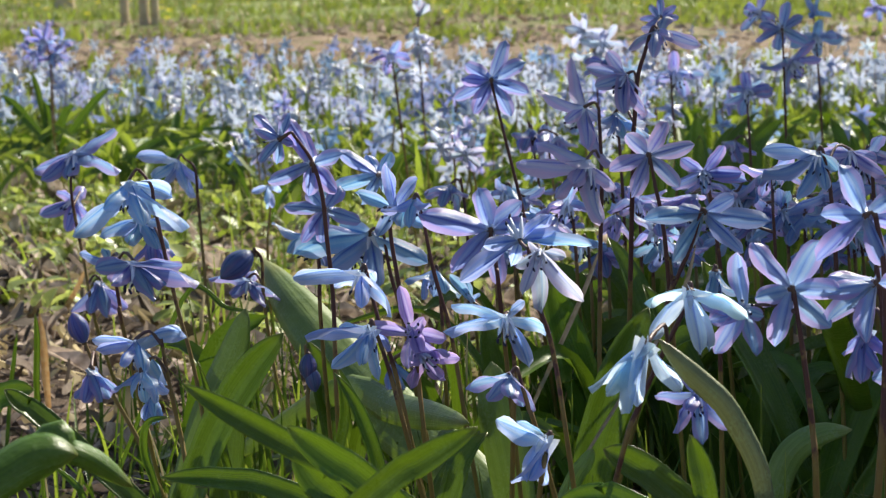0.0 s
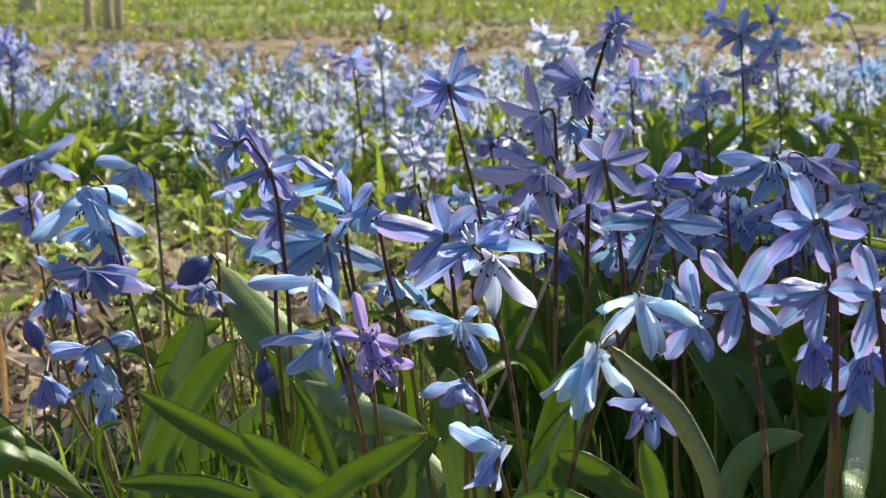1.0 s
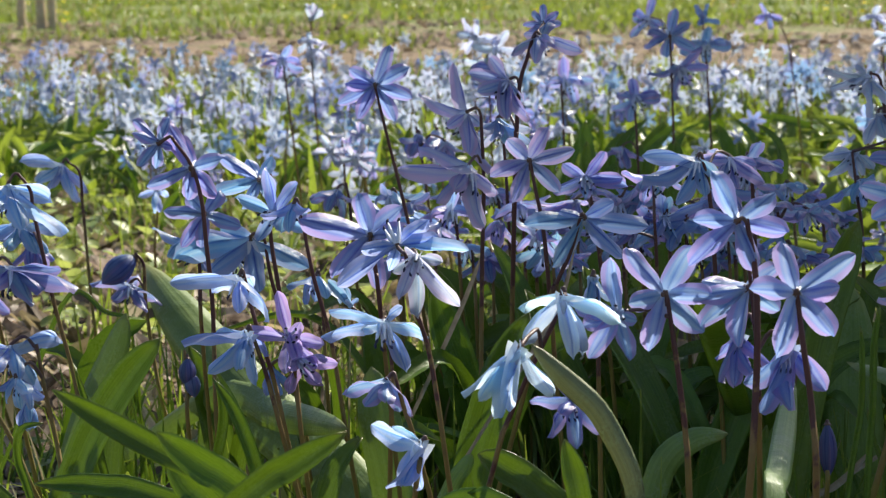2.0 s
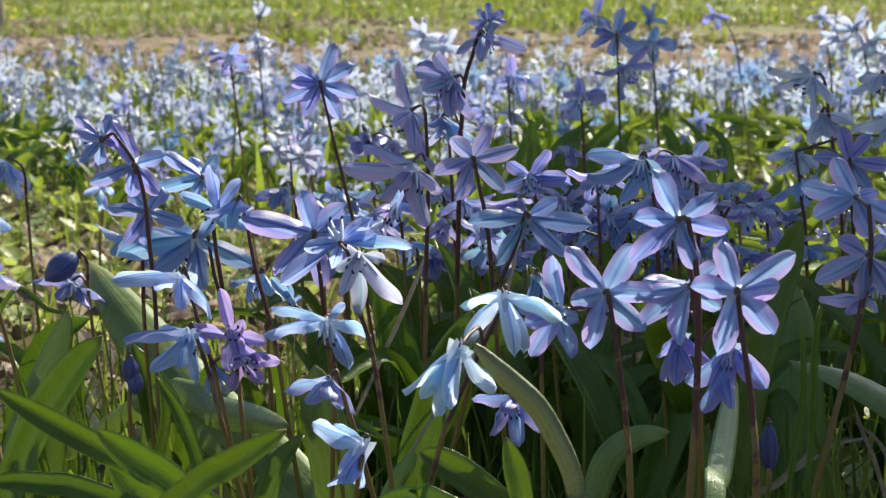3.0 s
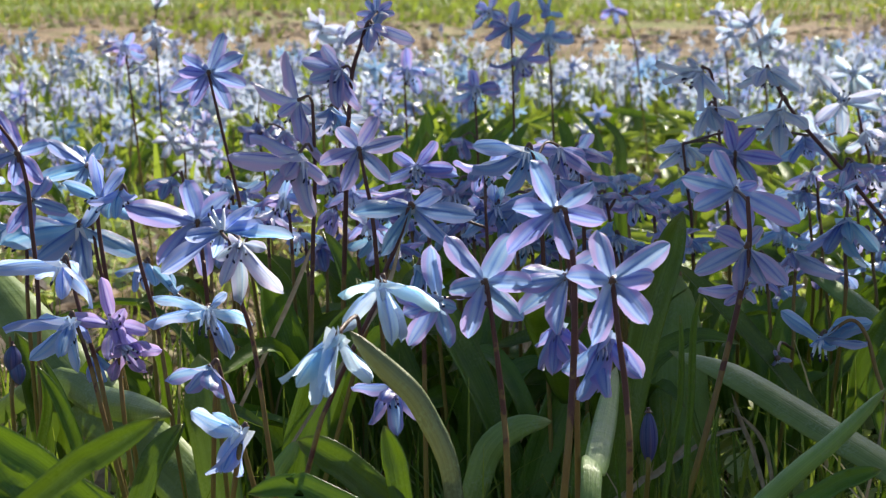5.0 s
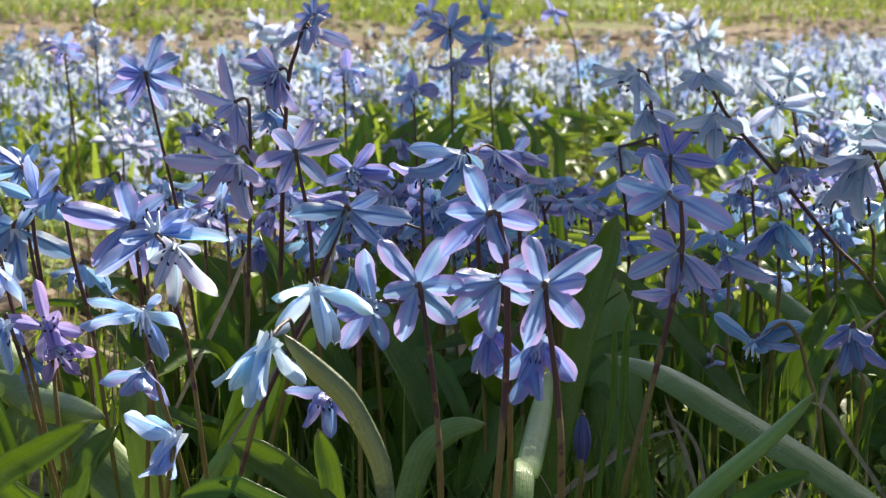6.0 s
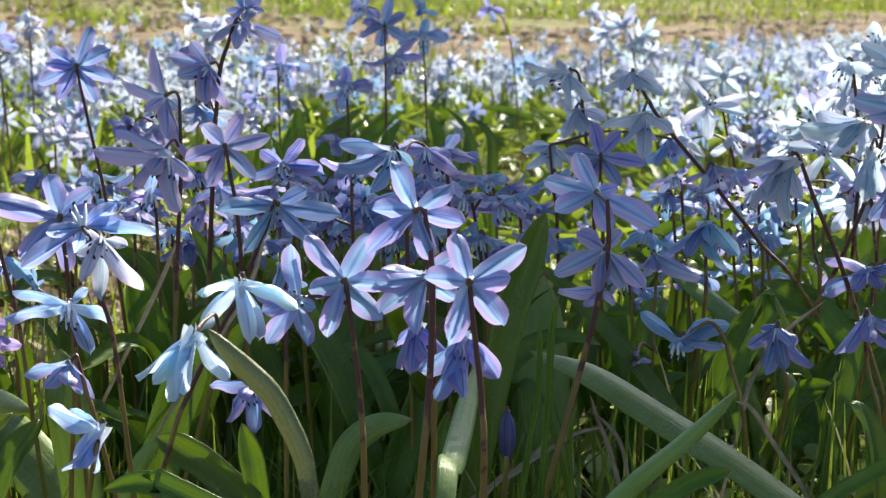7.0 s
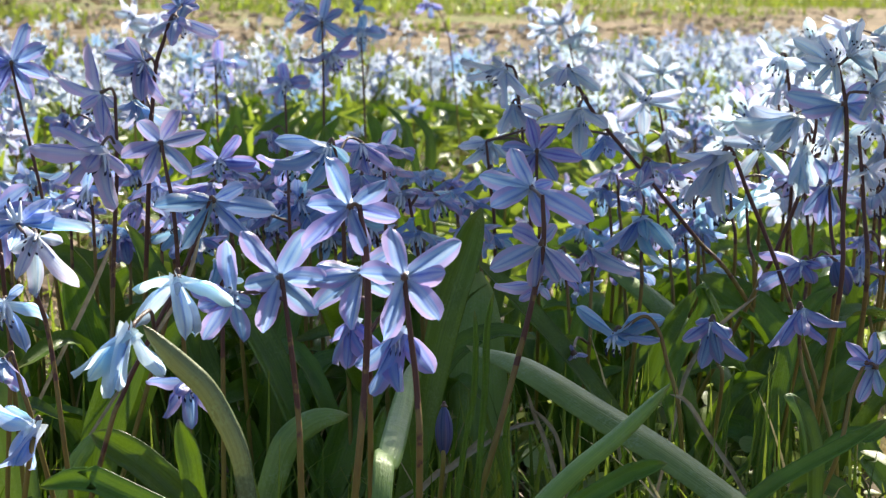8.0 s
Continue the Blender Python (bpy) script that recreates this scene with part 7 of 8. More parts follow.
bloom(p, (0.199, 0.946, 0.1149), (-0.21, -0.31, -0.93), 0.0154, 60, 'violet')
bloom(p, (0.2114, 0.964, 0.1084), (0.38, -0.37, -0.85), 0.0136, 55, 'blue')
p = squill((0.1965, 1.08), [(0.1946, 1.0391, 0.0531), (0.1932, 1.0439, 0.0849), (0.1913, 1.0471, 0.1052)], 0.0008)
bloom(p, (0.189, 1.0472, 0.104), (-0.21, -0.31, -0.93), 0.0170, 60, 'mauve')
bloom(p, (0.2018, 1.0651, 0.0972), (0.38, -0.37, -0.85), 0.0149, 55, 'blue')
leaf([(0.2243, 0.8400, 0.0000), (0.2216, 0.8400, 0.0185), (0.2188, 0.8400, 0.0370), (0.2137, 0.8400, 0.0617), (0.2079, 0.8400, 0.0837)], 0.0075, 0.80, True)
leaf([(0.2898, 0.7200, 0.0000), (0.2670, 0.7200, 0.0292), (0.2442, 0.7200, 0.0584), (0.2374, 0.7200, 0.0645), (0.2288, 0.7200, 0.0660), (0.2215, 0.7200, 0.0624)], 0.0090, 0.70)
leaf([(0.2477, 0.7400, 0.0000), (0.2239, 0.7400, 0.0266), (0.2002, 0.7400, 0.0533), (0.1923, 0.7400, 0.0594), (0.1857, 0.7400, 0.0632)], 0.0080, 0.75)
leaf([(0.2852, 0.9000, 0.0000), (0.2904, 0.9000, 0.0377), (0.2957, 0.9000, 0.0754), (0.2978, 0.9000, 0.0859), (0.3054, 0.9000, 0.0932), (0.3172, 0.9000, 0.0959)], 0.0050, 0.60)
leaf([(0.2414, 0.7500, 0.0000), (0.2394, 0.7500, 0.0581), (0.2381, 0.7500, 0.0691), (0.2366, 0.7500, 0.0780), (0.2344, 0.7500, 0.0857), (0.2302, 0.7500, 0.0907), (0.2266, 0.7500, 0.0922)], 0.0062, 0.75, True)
leaf([(0.2543, 0.9500, 0.0000), (0.2554, 0.9500, 0.0243), (0.2566, 0.9500, 0.0487), (0.2582, 0.9500, 0.0735), (0.2492, 0.9500, 0.0913), (0.2421, 0.9500, 0.0980)], 0.0075, 0.35)
leaf([(0.1584, 0.9000, 0.0000), (0.1749, 0.9000, 0.0311), (0.1915, 0.9000, 0.0622), (0.2014, 0.9000, 0.0752), (0.2114, 0.9000, 0.0856), (0.2200, 0.9000, 0.0973), (0.2281, 0.9000, 0.1085)], 0.0085, 0.40)
leaf([(0.2013, 0.7600, 0.0000), (0.2263, 0.7600, 0.0350), (0.2513, 0.7600, 0.0701), (0.2647, 0.7600, 0.0734), (0.2734, 0.7600, 0.0790)], 0.0085, 0.40)
dry_blade([(0.2400, 0.7600, 0.0000), (0.2270, 0.7600, 0.0272), (0.2139, 0.7600, 0.0545), (0.2008, 0.7600, 0.0736), (0.1914, 0.7600, 0.0876), (0.1846, 0.7600, 0.0907)], 0.0022, True)
dry_blade([(0.1497, 0.7200, 0.0000), (0.1439, 0.7200, 0.0343), (0.1381, 0.7200, 0.0686), (0.1345, 0.7200, 0.0833), (0.1291, 0.7200, 0.0907), (0.1224, 0.7200, 0.0957)], 0.0016, True)
dry_blade([(0.0407, 0.7400, 0.0000), (0.0657, 0.7400, 0.0313), (0.0907, 0.7400, 0.0625), (0.0979, 0.7400, 0.0668), (0.1052, 0.7400, 0.0732), (0.1124, 0.7400, 0.0818)], 0.0026, True)
dry_blade([(0.1540, 0.7200, 0.0000), (0.1428, 0.7200, 0.0390), (0.1316, 0.7200, 0.0781), (0.1260, 0.7200, 0.0917), (0.1226, 0.7200, 0.1021)], 0.0018, True)
leaf([(0.0863, 0.6800, 0.0000), (0.0910, 0.6800, 0.0440), (0.0957, 0.6800, 0.0881), (0.0987, 0.6800, 0.1078), (0.0989, 0.6800, 0.1273), (0.0983, 0.6800, 0.1370)], 0.0020, 0.70)
leaf([(0.0981, 0.6800, 0.0000), (0.0998, 0.6800, 0.0450), (0.1015, 0.6800, 0.0901), (0.1025, 0.6800, 0.1097), (0.1027, 0.6800, 0.1312), (0.1047, 0.6800, 0.1438)], 0.0024, 0.70)
leaf([(0.1304, 0.7000, 0.0000), (0.1203, 0.7000, 0.0416), (0.1101, 0.7000, 0.0831), (0.1062, 0.7000, 0.0943), (0.1040, 0.7000, 0.1054)], 0.0020, 0.70)
leaf([(0.1151, 0.6600, 0.0000), (0.1119, 0.6600, 0.0407), (0.1086, 0.6600, 0.0814), (0.1069, 0.6600, 0.0968), (0.1088, 0.6600, 0.1102)], 0.0018, 0.70)
leaf([(0.1113, 0.7000, 0.0000), (0.1240, 0.7000, 0.0333), (0.1368, 0.7000, 0.0666), (0.1464, 0.7000, 0.0840), (0.1564, 0.7000, 0.0891)], 0.0022, 0.50)
leaf([(0.1787, 0.7800, 0.0000), (0.1944, 0.7800, 0.0235), (0.2101, 0.7800, 0.0469), (0.2232, 0.7800, 0.0607), (0.2255, 0.7800, 0.0859), (0.2324, 0.7800, 0.0995)], 0.0022, 0.60)
leaf([(0.1813, 0.7800, 0.0000), (0.1911, 0.7800, 0.0235), (0.2009, 0.7800, 0.0470), (0.2106, 0.7800, 0.0630), (0.2130, 0.7800, 0.0859), (0.2148, 0.7800, 0.0961)], 0.0020, 0.60)
leaf([(0.2149, 0.7400, 0.0000), (0.2217, 0.7400, 0.0276), (0.2285, 0.7400, 0.0553), (0.2323, 0.7400, 0.0663), (0.2303, 0.7400, 0.0848)], 0.0022, 0.60)
leaf([(-0.2712, 0.8600, 0.0000), (-0.2717, 0.8600, 0.0313), (-0.2722, 0.8600, 0.0627), (-0.2725, 0.8600, 0.0801), (-0.2713, 0.8600, 0.0998), (-0.2717, 0.8600, 0.1109)], 0.0026, 0.80)
leaf([(-0.1578, 0.6600, 0.0000), (-0.1656, 0.6600, 0.0416), (-0.1734, 0.6600, 0.0831), (-0.1775, 0.6600, 0.0984), (-0.1758, 0.6600, 0.1080), (-0.1685, 0.6600, 0.1102)], 0.0026, 0.60)
leaf([(-0.1727, 0.6600, 0.0000), (-0.1855, 0.6600, 0.0406), (-0.1983, 0.6600, 0.0811), (-0.2009, 0.6600, 0.0869), (-0.2082, 0.6600, 0.0936)], 0.0022, 0.70)
leaf([(-0.3339, 1.0000, 0.0000), (-0.3307, 1.0000, 0.0256), (-0.3275, 1.0000, 0.0512), (-0.3255, 1.0000, 0.0627), (-0.3233, 1.0000, 0.0771)], 0.0022, 0.70)
leaf([(-0.1500, 0.7200, 0.0000), (-0.1550, 0.7200, 0.0337), (-0.1599, 0.7200, 0.0673), (-0.1634, 0.7200, 0.0840), (-0.1669, 0.7200, 0.1005), (-0.1714, 0.7200, 0.1170)], 0.0030, 0.60)
leaf([(-0.3249, 0.8000, 0.0000), (-0.2999, 0.8000, 0.0405), (-0.2749, 0.8000, 0.0809), (-0.2652, 0.8000, 0.0879), (-0.2558, 0.8000, 0.0902)], 0.0110, 0.70)
leaf([(-0.2556, 0.8600, 0.0000), (-0.2306, 0.8600, 0.0595), (-0.2056, 0.8600, 0.1190), (-0.1888, 0.8600, 0.1128), (-0.1779, 0.8600, 0.1110)], 0.0022, 0.60)
leaf([(-0.1396, 0.7400, 0.0000), (-0.1344, 0.7400, 0.0311), (-0.1292, 0.7400, 0.0621), (-0.1220, 0.7400, 0.0918), (-0.1240, 0.7400, 0.1097)], 0.0040, 0.75)
leaf([(-0.0965, 0.7200, 0.0000), (-0.1011, 0.7200, 0.0337), (-0.1057, 0.7200, 0.0674), (-0.1089, 0.7200, 0.0840), (-0.1150, 0.7200, 0.1004), (-0.1223, 0.7200, 0.1127)], 0.0050, 0.55)
leaf([(-0.0703, 0.7200, 0.0000), (-0.0547, 0.7200, 0.0358), (-0.0391, 0.7200, 0.0717), (-0.0340, 0.7200, 0.0799), (-0.0310, 0.7200, 0.0850)], 0.0060, 0.80, True)
p = squill((-0.7228, 2.50), [(-0.7248, 2.4980, 0.0817), (-0.7288, 2.5000, 0.1773)], 0.0013)
bloom(p, (-0.7478, 2.4940, 0.1713), (-0.8, -0.5, 0.1), 0.0180, 60, 'violet')
bloom(p, (-0.7118, 2.4940, 0.1673), (0.8, -0.5, -0.2), 0.0180, 62, 'violet')
bloom(p, (-0.7288, 2.4940, 0.1803), (0, -0.6, 0.8), 0.0180, 58, 'mauve')
bloom(p, (-0.7368, 2.4940, 0.1533), (-0.3, -0.9, -0.3), 0.0170, 66, 'blue')
bloom(p, (-0.7168, 2.4940, 0.1493), (0.4, -0.8, -0.6), 0.0170, 60, 'violet')
bloom(p, (-0.7248, 2.4940, 0.1673), (0.1, -1, 0.1), 0.0180, 64, 'mauve')
leaf([(-0.7247, 2.5000, -0.0020), (-0.7267, 2.5000, 0.0318), (-0.7514, 2.5000, 0.0635), (-0.7729, 2.5000, 0.0881), (-0.7898, 2.5000, 0.1036)], 0.0115, 0.70)
leaf([(-0.7237, 2.5000, -0.0020), (-0.7246, 2.5000, 0.0318), (-0.6983, 2.5000, 0.0627), (-0.6758, 2.5000, 0.0901), (-0.6552, 2.5000, 0.1098)], 0.0125, 0.70)
leaf([(-0.7244, 2.5000, -0.0020), (-0.7259, 2.5000, 0.0332), (-0.7174, 2.5000, 0.0630), (-0.7095, 2.5000, 0.0802), (-0.6991, 2.5000, 0.0898)], 0.0125, 0.70)
leaf([(-0.7265, 2.5000, -0.0020), (-0.7302, 2.5000, 0.0333), (-0.7369, 2.5000, 0.0702), (-0.7437, 2.5000, 0.1050), (-0.7515, 2.5000, 0.1334)], 0.0085, 0.70)
leaf([(-0.7272, 2.5000, -0.0020), (-0.7316, 2.5000, 0.0333), (-0.7339, 2.5000, 0.0598), (-0.7335, 2.5000, 0.0806), (-0.7371, 2.5000, 0.0945)], 0.0100, 0.70)
# -- end of placed squills --
for n_plant, (px, py, plant, _) in enumerate(list(PLANTS)):
    if 0.80 < py < 1.3:
        own_leaves(plant, (px, py), (2 if px > 0.17 and py < 0.97 else 4 if px > 0.10 else 3) if px > -0.09 else (1 if n_plant % 2 else 0), 300 + n_plant)


# ---- squills of the middle distance: a few kinds, copied ----
def wild_squill(kind):
    r = random.Random(100 + kind)
    tall = r.uniform(0.10, 0.15)
    lean = Vector((r.uniform(-0.02, 0.02), r.uniform(-0.015, 0.015), 0))
    root = squill((0, 0), [lean * 0.3 + Vector((0, 0, tall * 0.5)), lean + Vector((0, 0, tall))], 0.0011,
                  "squill with pale blue flowers standing among green leaves", "squills of the middle distance")
    tones = ("violet", "blue", "drift", "drift", "mauve", "mauve")
    for k in range(r.choice((2, 2, 3))):
        w = r.uniform(0, 6.28)
        at = lean + Vector((math.cos(w) * 0.012, math.sin(w) * 0.012, tall - 0.016 * k + 0.002))
        bloom(root, at, (math.cos(w) * 0.7, math.sin(w) * 0.7, r.uniform(-0.9, 0.3)), r.uniform(0.013, 0.017), r.choice((60, 72, 78)), r.choice(tones), False)
    for k in range(r.choice((2, 3))):
        w, ln = r.uniform(0, 6.28), r.uniform(0.08, 0.13)
        c, sn = math.cos(w), math.sin(w)
        v, f, uv = strap([Vector((0, 0, 0)), Vector((c * ln * 0.2, sn * ln * 0.2, ln * 0.5)), Vector((c * ln * 0.6, sn * ln * 0.6, ln * 0.8))], r.uniform(0.008, 0.013), r.uniform(0.2, 0.9), 10, 5)
        part("leaf", mesh_of("leaf", v, f, [LEAF], uv), root)
    PLANTS.pop()
    return root


KINDS = [wild_squill(k) for k in range(12)]
scatter = random.Random(21)
used = []
count = 0
while count < 84:
    y = scatter.uniform(1.15, 2.2)
    x = scatter.uniform(-0.8, 0.85)
    if x < -0.02 * y and scatter.random() < (0.95 if y < 1.8 else 0.6) or -0.02 * y < x < 0.22 * y and scatter.random() < 0.85:
        continue
    if -0.325 * y < x < -0.205 * y or any((x - a) ** 2 + (y - b) ** 2 < 0.0016 for a, b in used):
        continue
    used.append((x, y))
    m = pose(x, y, rise(x, y), scatter.uniform(-8, 8), scatter.uniform(-8, 8), scatter.uniform(0, 360)) @ Matrix.Scale(scatter.uniform(0.75, 1.05), 4)
    if count < len(KINDS):
        KINDS[count].matrix_basis = m
    else:
        copy_thing(KINDS[count % len(KINDS)], m)
    count += 1


# ---- growth that nobody could count ----
def thins(x, y, x0, x1, y0, y1, wide=0.5):
    """How much growth is left towards the ragged border of a patch: 1 inside, 0 at the border."""
    ragged = 0.35 * noise.noise(Vector((x * 2.2, y * 2.2, 60.0)))
    inside = min(x - x0, x1 - x, y - y0, y1 - y) / wide + ragged
    return min(1.0, max(0.0, inside))


def gather(name, pieces, mats, label, category, smooth=True):
    """Joins (verts, faces, uvs, material slot) pieces into one object of stuff."""
    verts, faces, uvs, index, at = [], [], [], [], 0
    for v, f, uv, slot in pieces:
        verts.append(np.asarray(v, dtype=float))
        uvs.append(np.asarray(uv, dtype=float))
        faces.extend([tuple(i + at for i in q) for q in f])
        index.extend([slot] * len(f))
        at += len(v)
    me = mesh_of(name, np.concatenate(verts), faces, mats, np.concatenate(uvs), smooth, index)
    return tagged(new(name, me), label, category, "", "stuff")


def blade(r, x, y, z, tall, width, lean):
    w = r.uniform(0, 6.28)
    dx, dy = math.cos(w) * lean, math.sin(w) * lean
    sx, sy = math.cos(w + 1.57 + r.uniform(-0.6, 0.6)), math.sin(w + 1.57 + r.uniform(-0.6, 0.6))
    v, uv = [], []
    for i in range(5):
        t = i / 4
        h = width * 0.5 * (1 - t ** 2) + 0.00008
        c = (x + dx * tall * t * t, y + dy * tall * t * t, z + tall * (t - 0.25 * lean * t * t))
        v += [(c[0] - sx * h, c[1] - sy * h, c[2]), (c[0] + sx * h, c[1] + sy * h, c[2])]
        uv += [(0, t), (1, t)]
    return v, [(2 * i, 2 * i + 1, 2 * i + 3, 2 * i + 2) for i in range(4)], uv


def small_flower(r, c, axis, size, opening):
    """A far squill's flower of six bent petals."""
    turn = turn_to(axis)
    out = []
    start = r.uniform(0, 60)
    for k in range(6):
        m = Matrix.Translation(c) @ turn @ pose(0, 0, 0, 0, 0, start + 60 * k + r.uniform(-10, 10))
        o1, o2 = radians(opening * 0.7), radians(opening + r.uniform(-8, 30))
        o3, w = o2 + radians(r.uniform(-30, 40)), size * r.uniform(0.13, 0.18)
        x1, z1 = math.sin(o1) * 0.35 * size, math.cos(o1) * 0.35 * size
        x2, z2 = x1 + math.sin(o2) * 0.4 * size, z1 + math.cos(o2) * 0.4 * size
        x3, z3 = x2 + math.sin(o3) * 0.25 * size, z2 + math.cos(o3) * 0.25 * size
        loc, uvs = [], []
        for (px, pz), h, t in zip(((0, 0), (x1, z1), (x2, z2), (x3, z3)), (0.5, 0.9, 1.0, 0.3), (0, 0.35, 0.75, 1)):
            loc += [(px - 0.3 * w * h, -w * h, pz + 0.3 * w * h), (px, 0, pz), (px - 0.3 * w * h, w * h, pz + 0.3 * w * h)]
            uvs += [(0, t), (0.5, t), (1, t)]
        out.append(([m @ Vector(p) for p in loc], sheet(4, 3), uvs))
    return out


TONES = list(PETAL)
r = random.Random(5)
blooms, stalks, greens = [], [], []
plants = 0
while plants < 2250:
    y = 1.95 + 2.3 * r.random()
    x = r.uniform(-1.9, 2.0)
    dens = 0.55 + 0.9 * noise.noise(Vector((x * 1.6, y * 1.1, 1.0)))
    dens *= min(1.0, max(0.05, (y - 2.0) / (0.95 if x < 0.1 else 0.6))) * min(1.0, max(0.0, (3.45 + 0.35 * x + 0.4 * noise.noise(Vector((x * 1.3, 0, 4))) - y) / 0.4))
    if (-0.02 < x < 0.6 and y < 2.4 and r.random() < 0.75) or (0.0 < x < 0.15 * y and y < 2.65 and r.random() < 0.85):
        continue
    if -0.325 * y < x < -0.205 * y and y < 2.62:
        continue
    if r.random() > (dens + 0.1) * thins(x, y, -1.9, 2.0, 0.0, 9.0):
        continue
    plants += 1
    z = rise(x, y)
    tall = r.uniform(0.06, 0.115)
    tx, ty = x + r.uniform(-0.02, 0.02), y + r.uniform(-0.02, 0.02)
    stalks.append(([(x - 0.001, y, z), (x + 0.001, y, z), (tx - 0.0008, ty, z + tall), (tx + 0.0008, ty, z + tall)], [(0, 1, 3, 2)], [(0, 0), (1, 0), (0, 1), (1, 1)], 0))
    # milky and snow carry sunlit paleness, painted into the petals, into the drift
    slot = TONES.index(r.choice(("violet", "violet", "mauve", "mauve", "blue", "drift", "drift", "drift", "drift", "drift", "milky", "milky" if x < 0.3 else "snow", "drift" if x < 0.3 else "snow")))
    for k in range(r.choice((1, 2, 2, 3))):
        w = r.uniform(0, 6.28)
        c = Vector((tx + math.cos(w) * 0.012, ty + math.sin(w) * 0.012, z + tall - 0.018 * k))
        for v, f, uv in small_flower(r, c, (math.cos(w), math.sin(w), r.uniform(-1.1, 0.2)), r.uniform(0.014, 0.020), r.uniform(50, 85)):
            blooms.append((v, f, uv, slot))
    for k in range(r.choice((2, 3, 3, 4))):
        greens.append((*blade(r, x + r.uniform(-0.02, 0.02), y + r.uniform(-0.02, 0.02), z, r.uniform(0.06, 0.12), r.uniform(0.006, 0.012), r.uniform(0.1, 0.8)), 0))
gather("squill_field", blooms, [PETAL[t] for t in TONES], "drift of pale blue and violet squill flowers", "flowers")
gather("squill_field_stems", stalks, [STEM], "slender dark stems of the far squills", "stems")
gather("squill_field_leaves", greens, [GRASS], "green strap leaves under the drift of squills", "leaves")

# grass among the squills
r = random.Random(8)
pieces = []
while len(pieces) < 15000:
    y = -0.4 + 3.4 * r.random()
    x = r.uniform(-1.5, 1.55)
    n_here = noise.noise(Vector((x * 4, y * 4, 9.0)))
    if r.random() > thins(x, y, -1.5, 1.55, -0.5, 3.3):
        continue
    if r.random() > (0.40 + 0.9 * n_here) * (0.25 if x < -0.06 * y and y < 1.8 else 0.5 if y < 0.6 else 1.0):
        continue
    pieces.append((*blade(r, x, y, rise(x, y), r.uniform(0.02, 0.075), r.uniform(0.0012, 0.0028), r.uniform(0.05, 0.9)), 1 if r.random() < 0.06 else 0))
def wisp(r, x, y, tall, width, lean, way):
    """A thin long blade that curves over."""
    z = rise(x, y)
    c, sn = math.cos(way), math.sin(way)
    v, uv = [], []
    for i in range(8):
        t = i / 7
        h = width * 0.5 * (1 - t ** 2.5) + 0.0001
        p = (x + c * lean * tall * t ** 1.8, y + sn * lean * tall * t ** 1.8, z + tall * (t - 0.45 * lean * t ** 2.4))
        v += [(p[0] - h, p[1], p[2]), (p[0], p[1] + h * 0.5, p[2] - h * 0.4), (p[0] + h, p[1], p[2])]
        uv += [(0, t), (0.5, t), (1, t)]
    return v, sheet(8, 3), uv


for x0, x1, y0, y1, number, low, high in ((0.09, 0.32, 0.60, 1.02, 420, 0.03, 0.085), (-0.26, -0.04, 0.85, 1.35, 300, 0.03, 0.10), (-0.24, -0.06, 0.72, 0.95, 150, 0.05, 0.085), (-0.08, 0.12, 0.66, 0.85, 120, 0.06, 0.10), (0.08, 0.25, 0.66, 0.86, 190, 0.06, 0.115),
                                            (-0.19, -0.08, 0.86, 1.10, 240, 0.06, 0.11), (-0.30, -0.16, 0.80, 1.05, 130, 0.02, 0.06), (-0.06, 0.10, 0.80, 0.95, 160, 0.05, 0.10)):
    for k in range(number):
        x, y = r.uniform(x0 - 0.04, x1 + 0.04), r.uniform(y0, y1)
        if r.random() > 0.65 + 0.9 * noise.noise(Vector((x * 12, y * 9, 5.0))):
            continue
        pieces.append((*wisp(r, x, y, r.uniform(low, high), r.uniform(0.0009, 0.0021), r.uniform(0.0, 0.25) if r.random() < 0.6 else r.uniform(0.3, 0.9), r.uniform(0, 6.28)), 1 if r.random() < 0.08 else 2 if r.random() < 0.50 else 0))
gather("grass", pieces, [GRASS, STRAW, LEAF], "thin green grass blades with a few dry ones", "grass")

# broad leaves between the near squills and the drift
pieces = []
while len(pieces) < 3600:
    y = r.uniform(1.15, 2.8)
    x = r.uniform(-1.5, 1.55)
    if r.random() > thins(x, y, -1.5, 1.55, 0.0, 3.4) * 0.5 + 0.9 * noise.noise(Vector((x * 3.0, y * 3.0, 17.0))) - (0.9 if x < -0.03 * y and y < 2.2 else 0) - (0.4 if y < 1.35 else 0):
        continue
    w, ln, z = r.uniform(0, 6.28), r.uniform(0.04, 0.10), rise(x, y)
    c, sn, lean = math.cos(w), math.sin(w), r.uniform(0.3, 1.2)
    v, f, uv = strap([Vector((x, y, z)), Vector((x + c * ln * 0.2 * lean, y + sn * ln * 0.2 * lean, z + ln * 0.5)), Vector((x + c * ln * lean, y + sn * ln * lean, z + ln * (1 - 0.4 * lean)))], r.uniform(0.006, 0.013), r.uniform(0.1, 0.9), 7, 3)
    pieces.append((v, f, uv, 0 if r.random() < 0.4 else 1))
gather("squill_leaf_carpet", pieces, [LEAF, GRASS], "bright green strap leaves without flowers", "leaves")

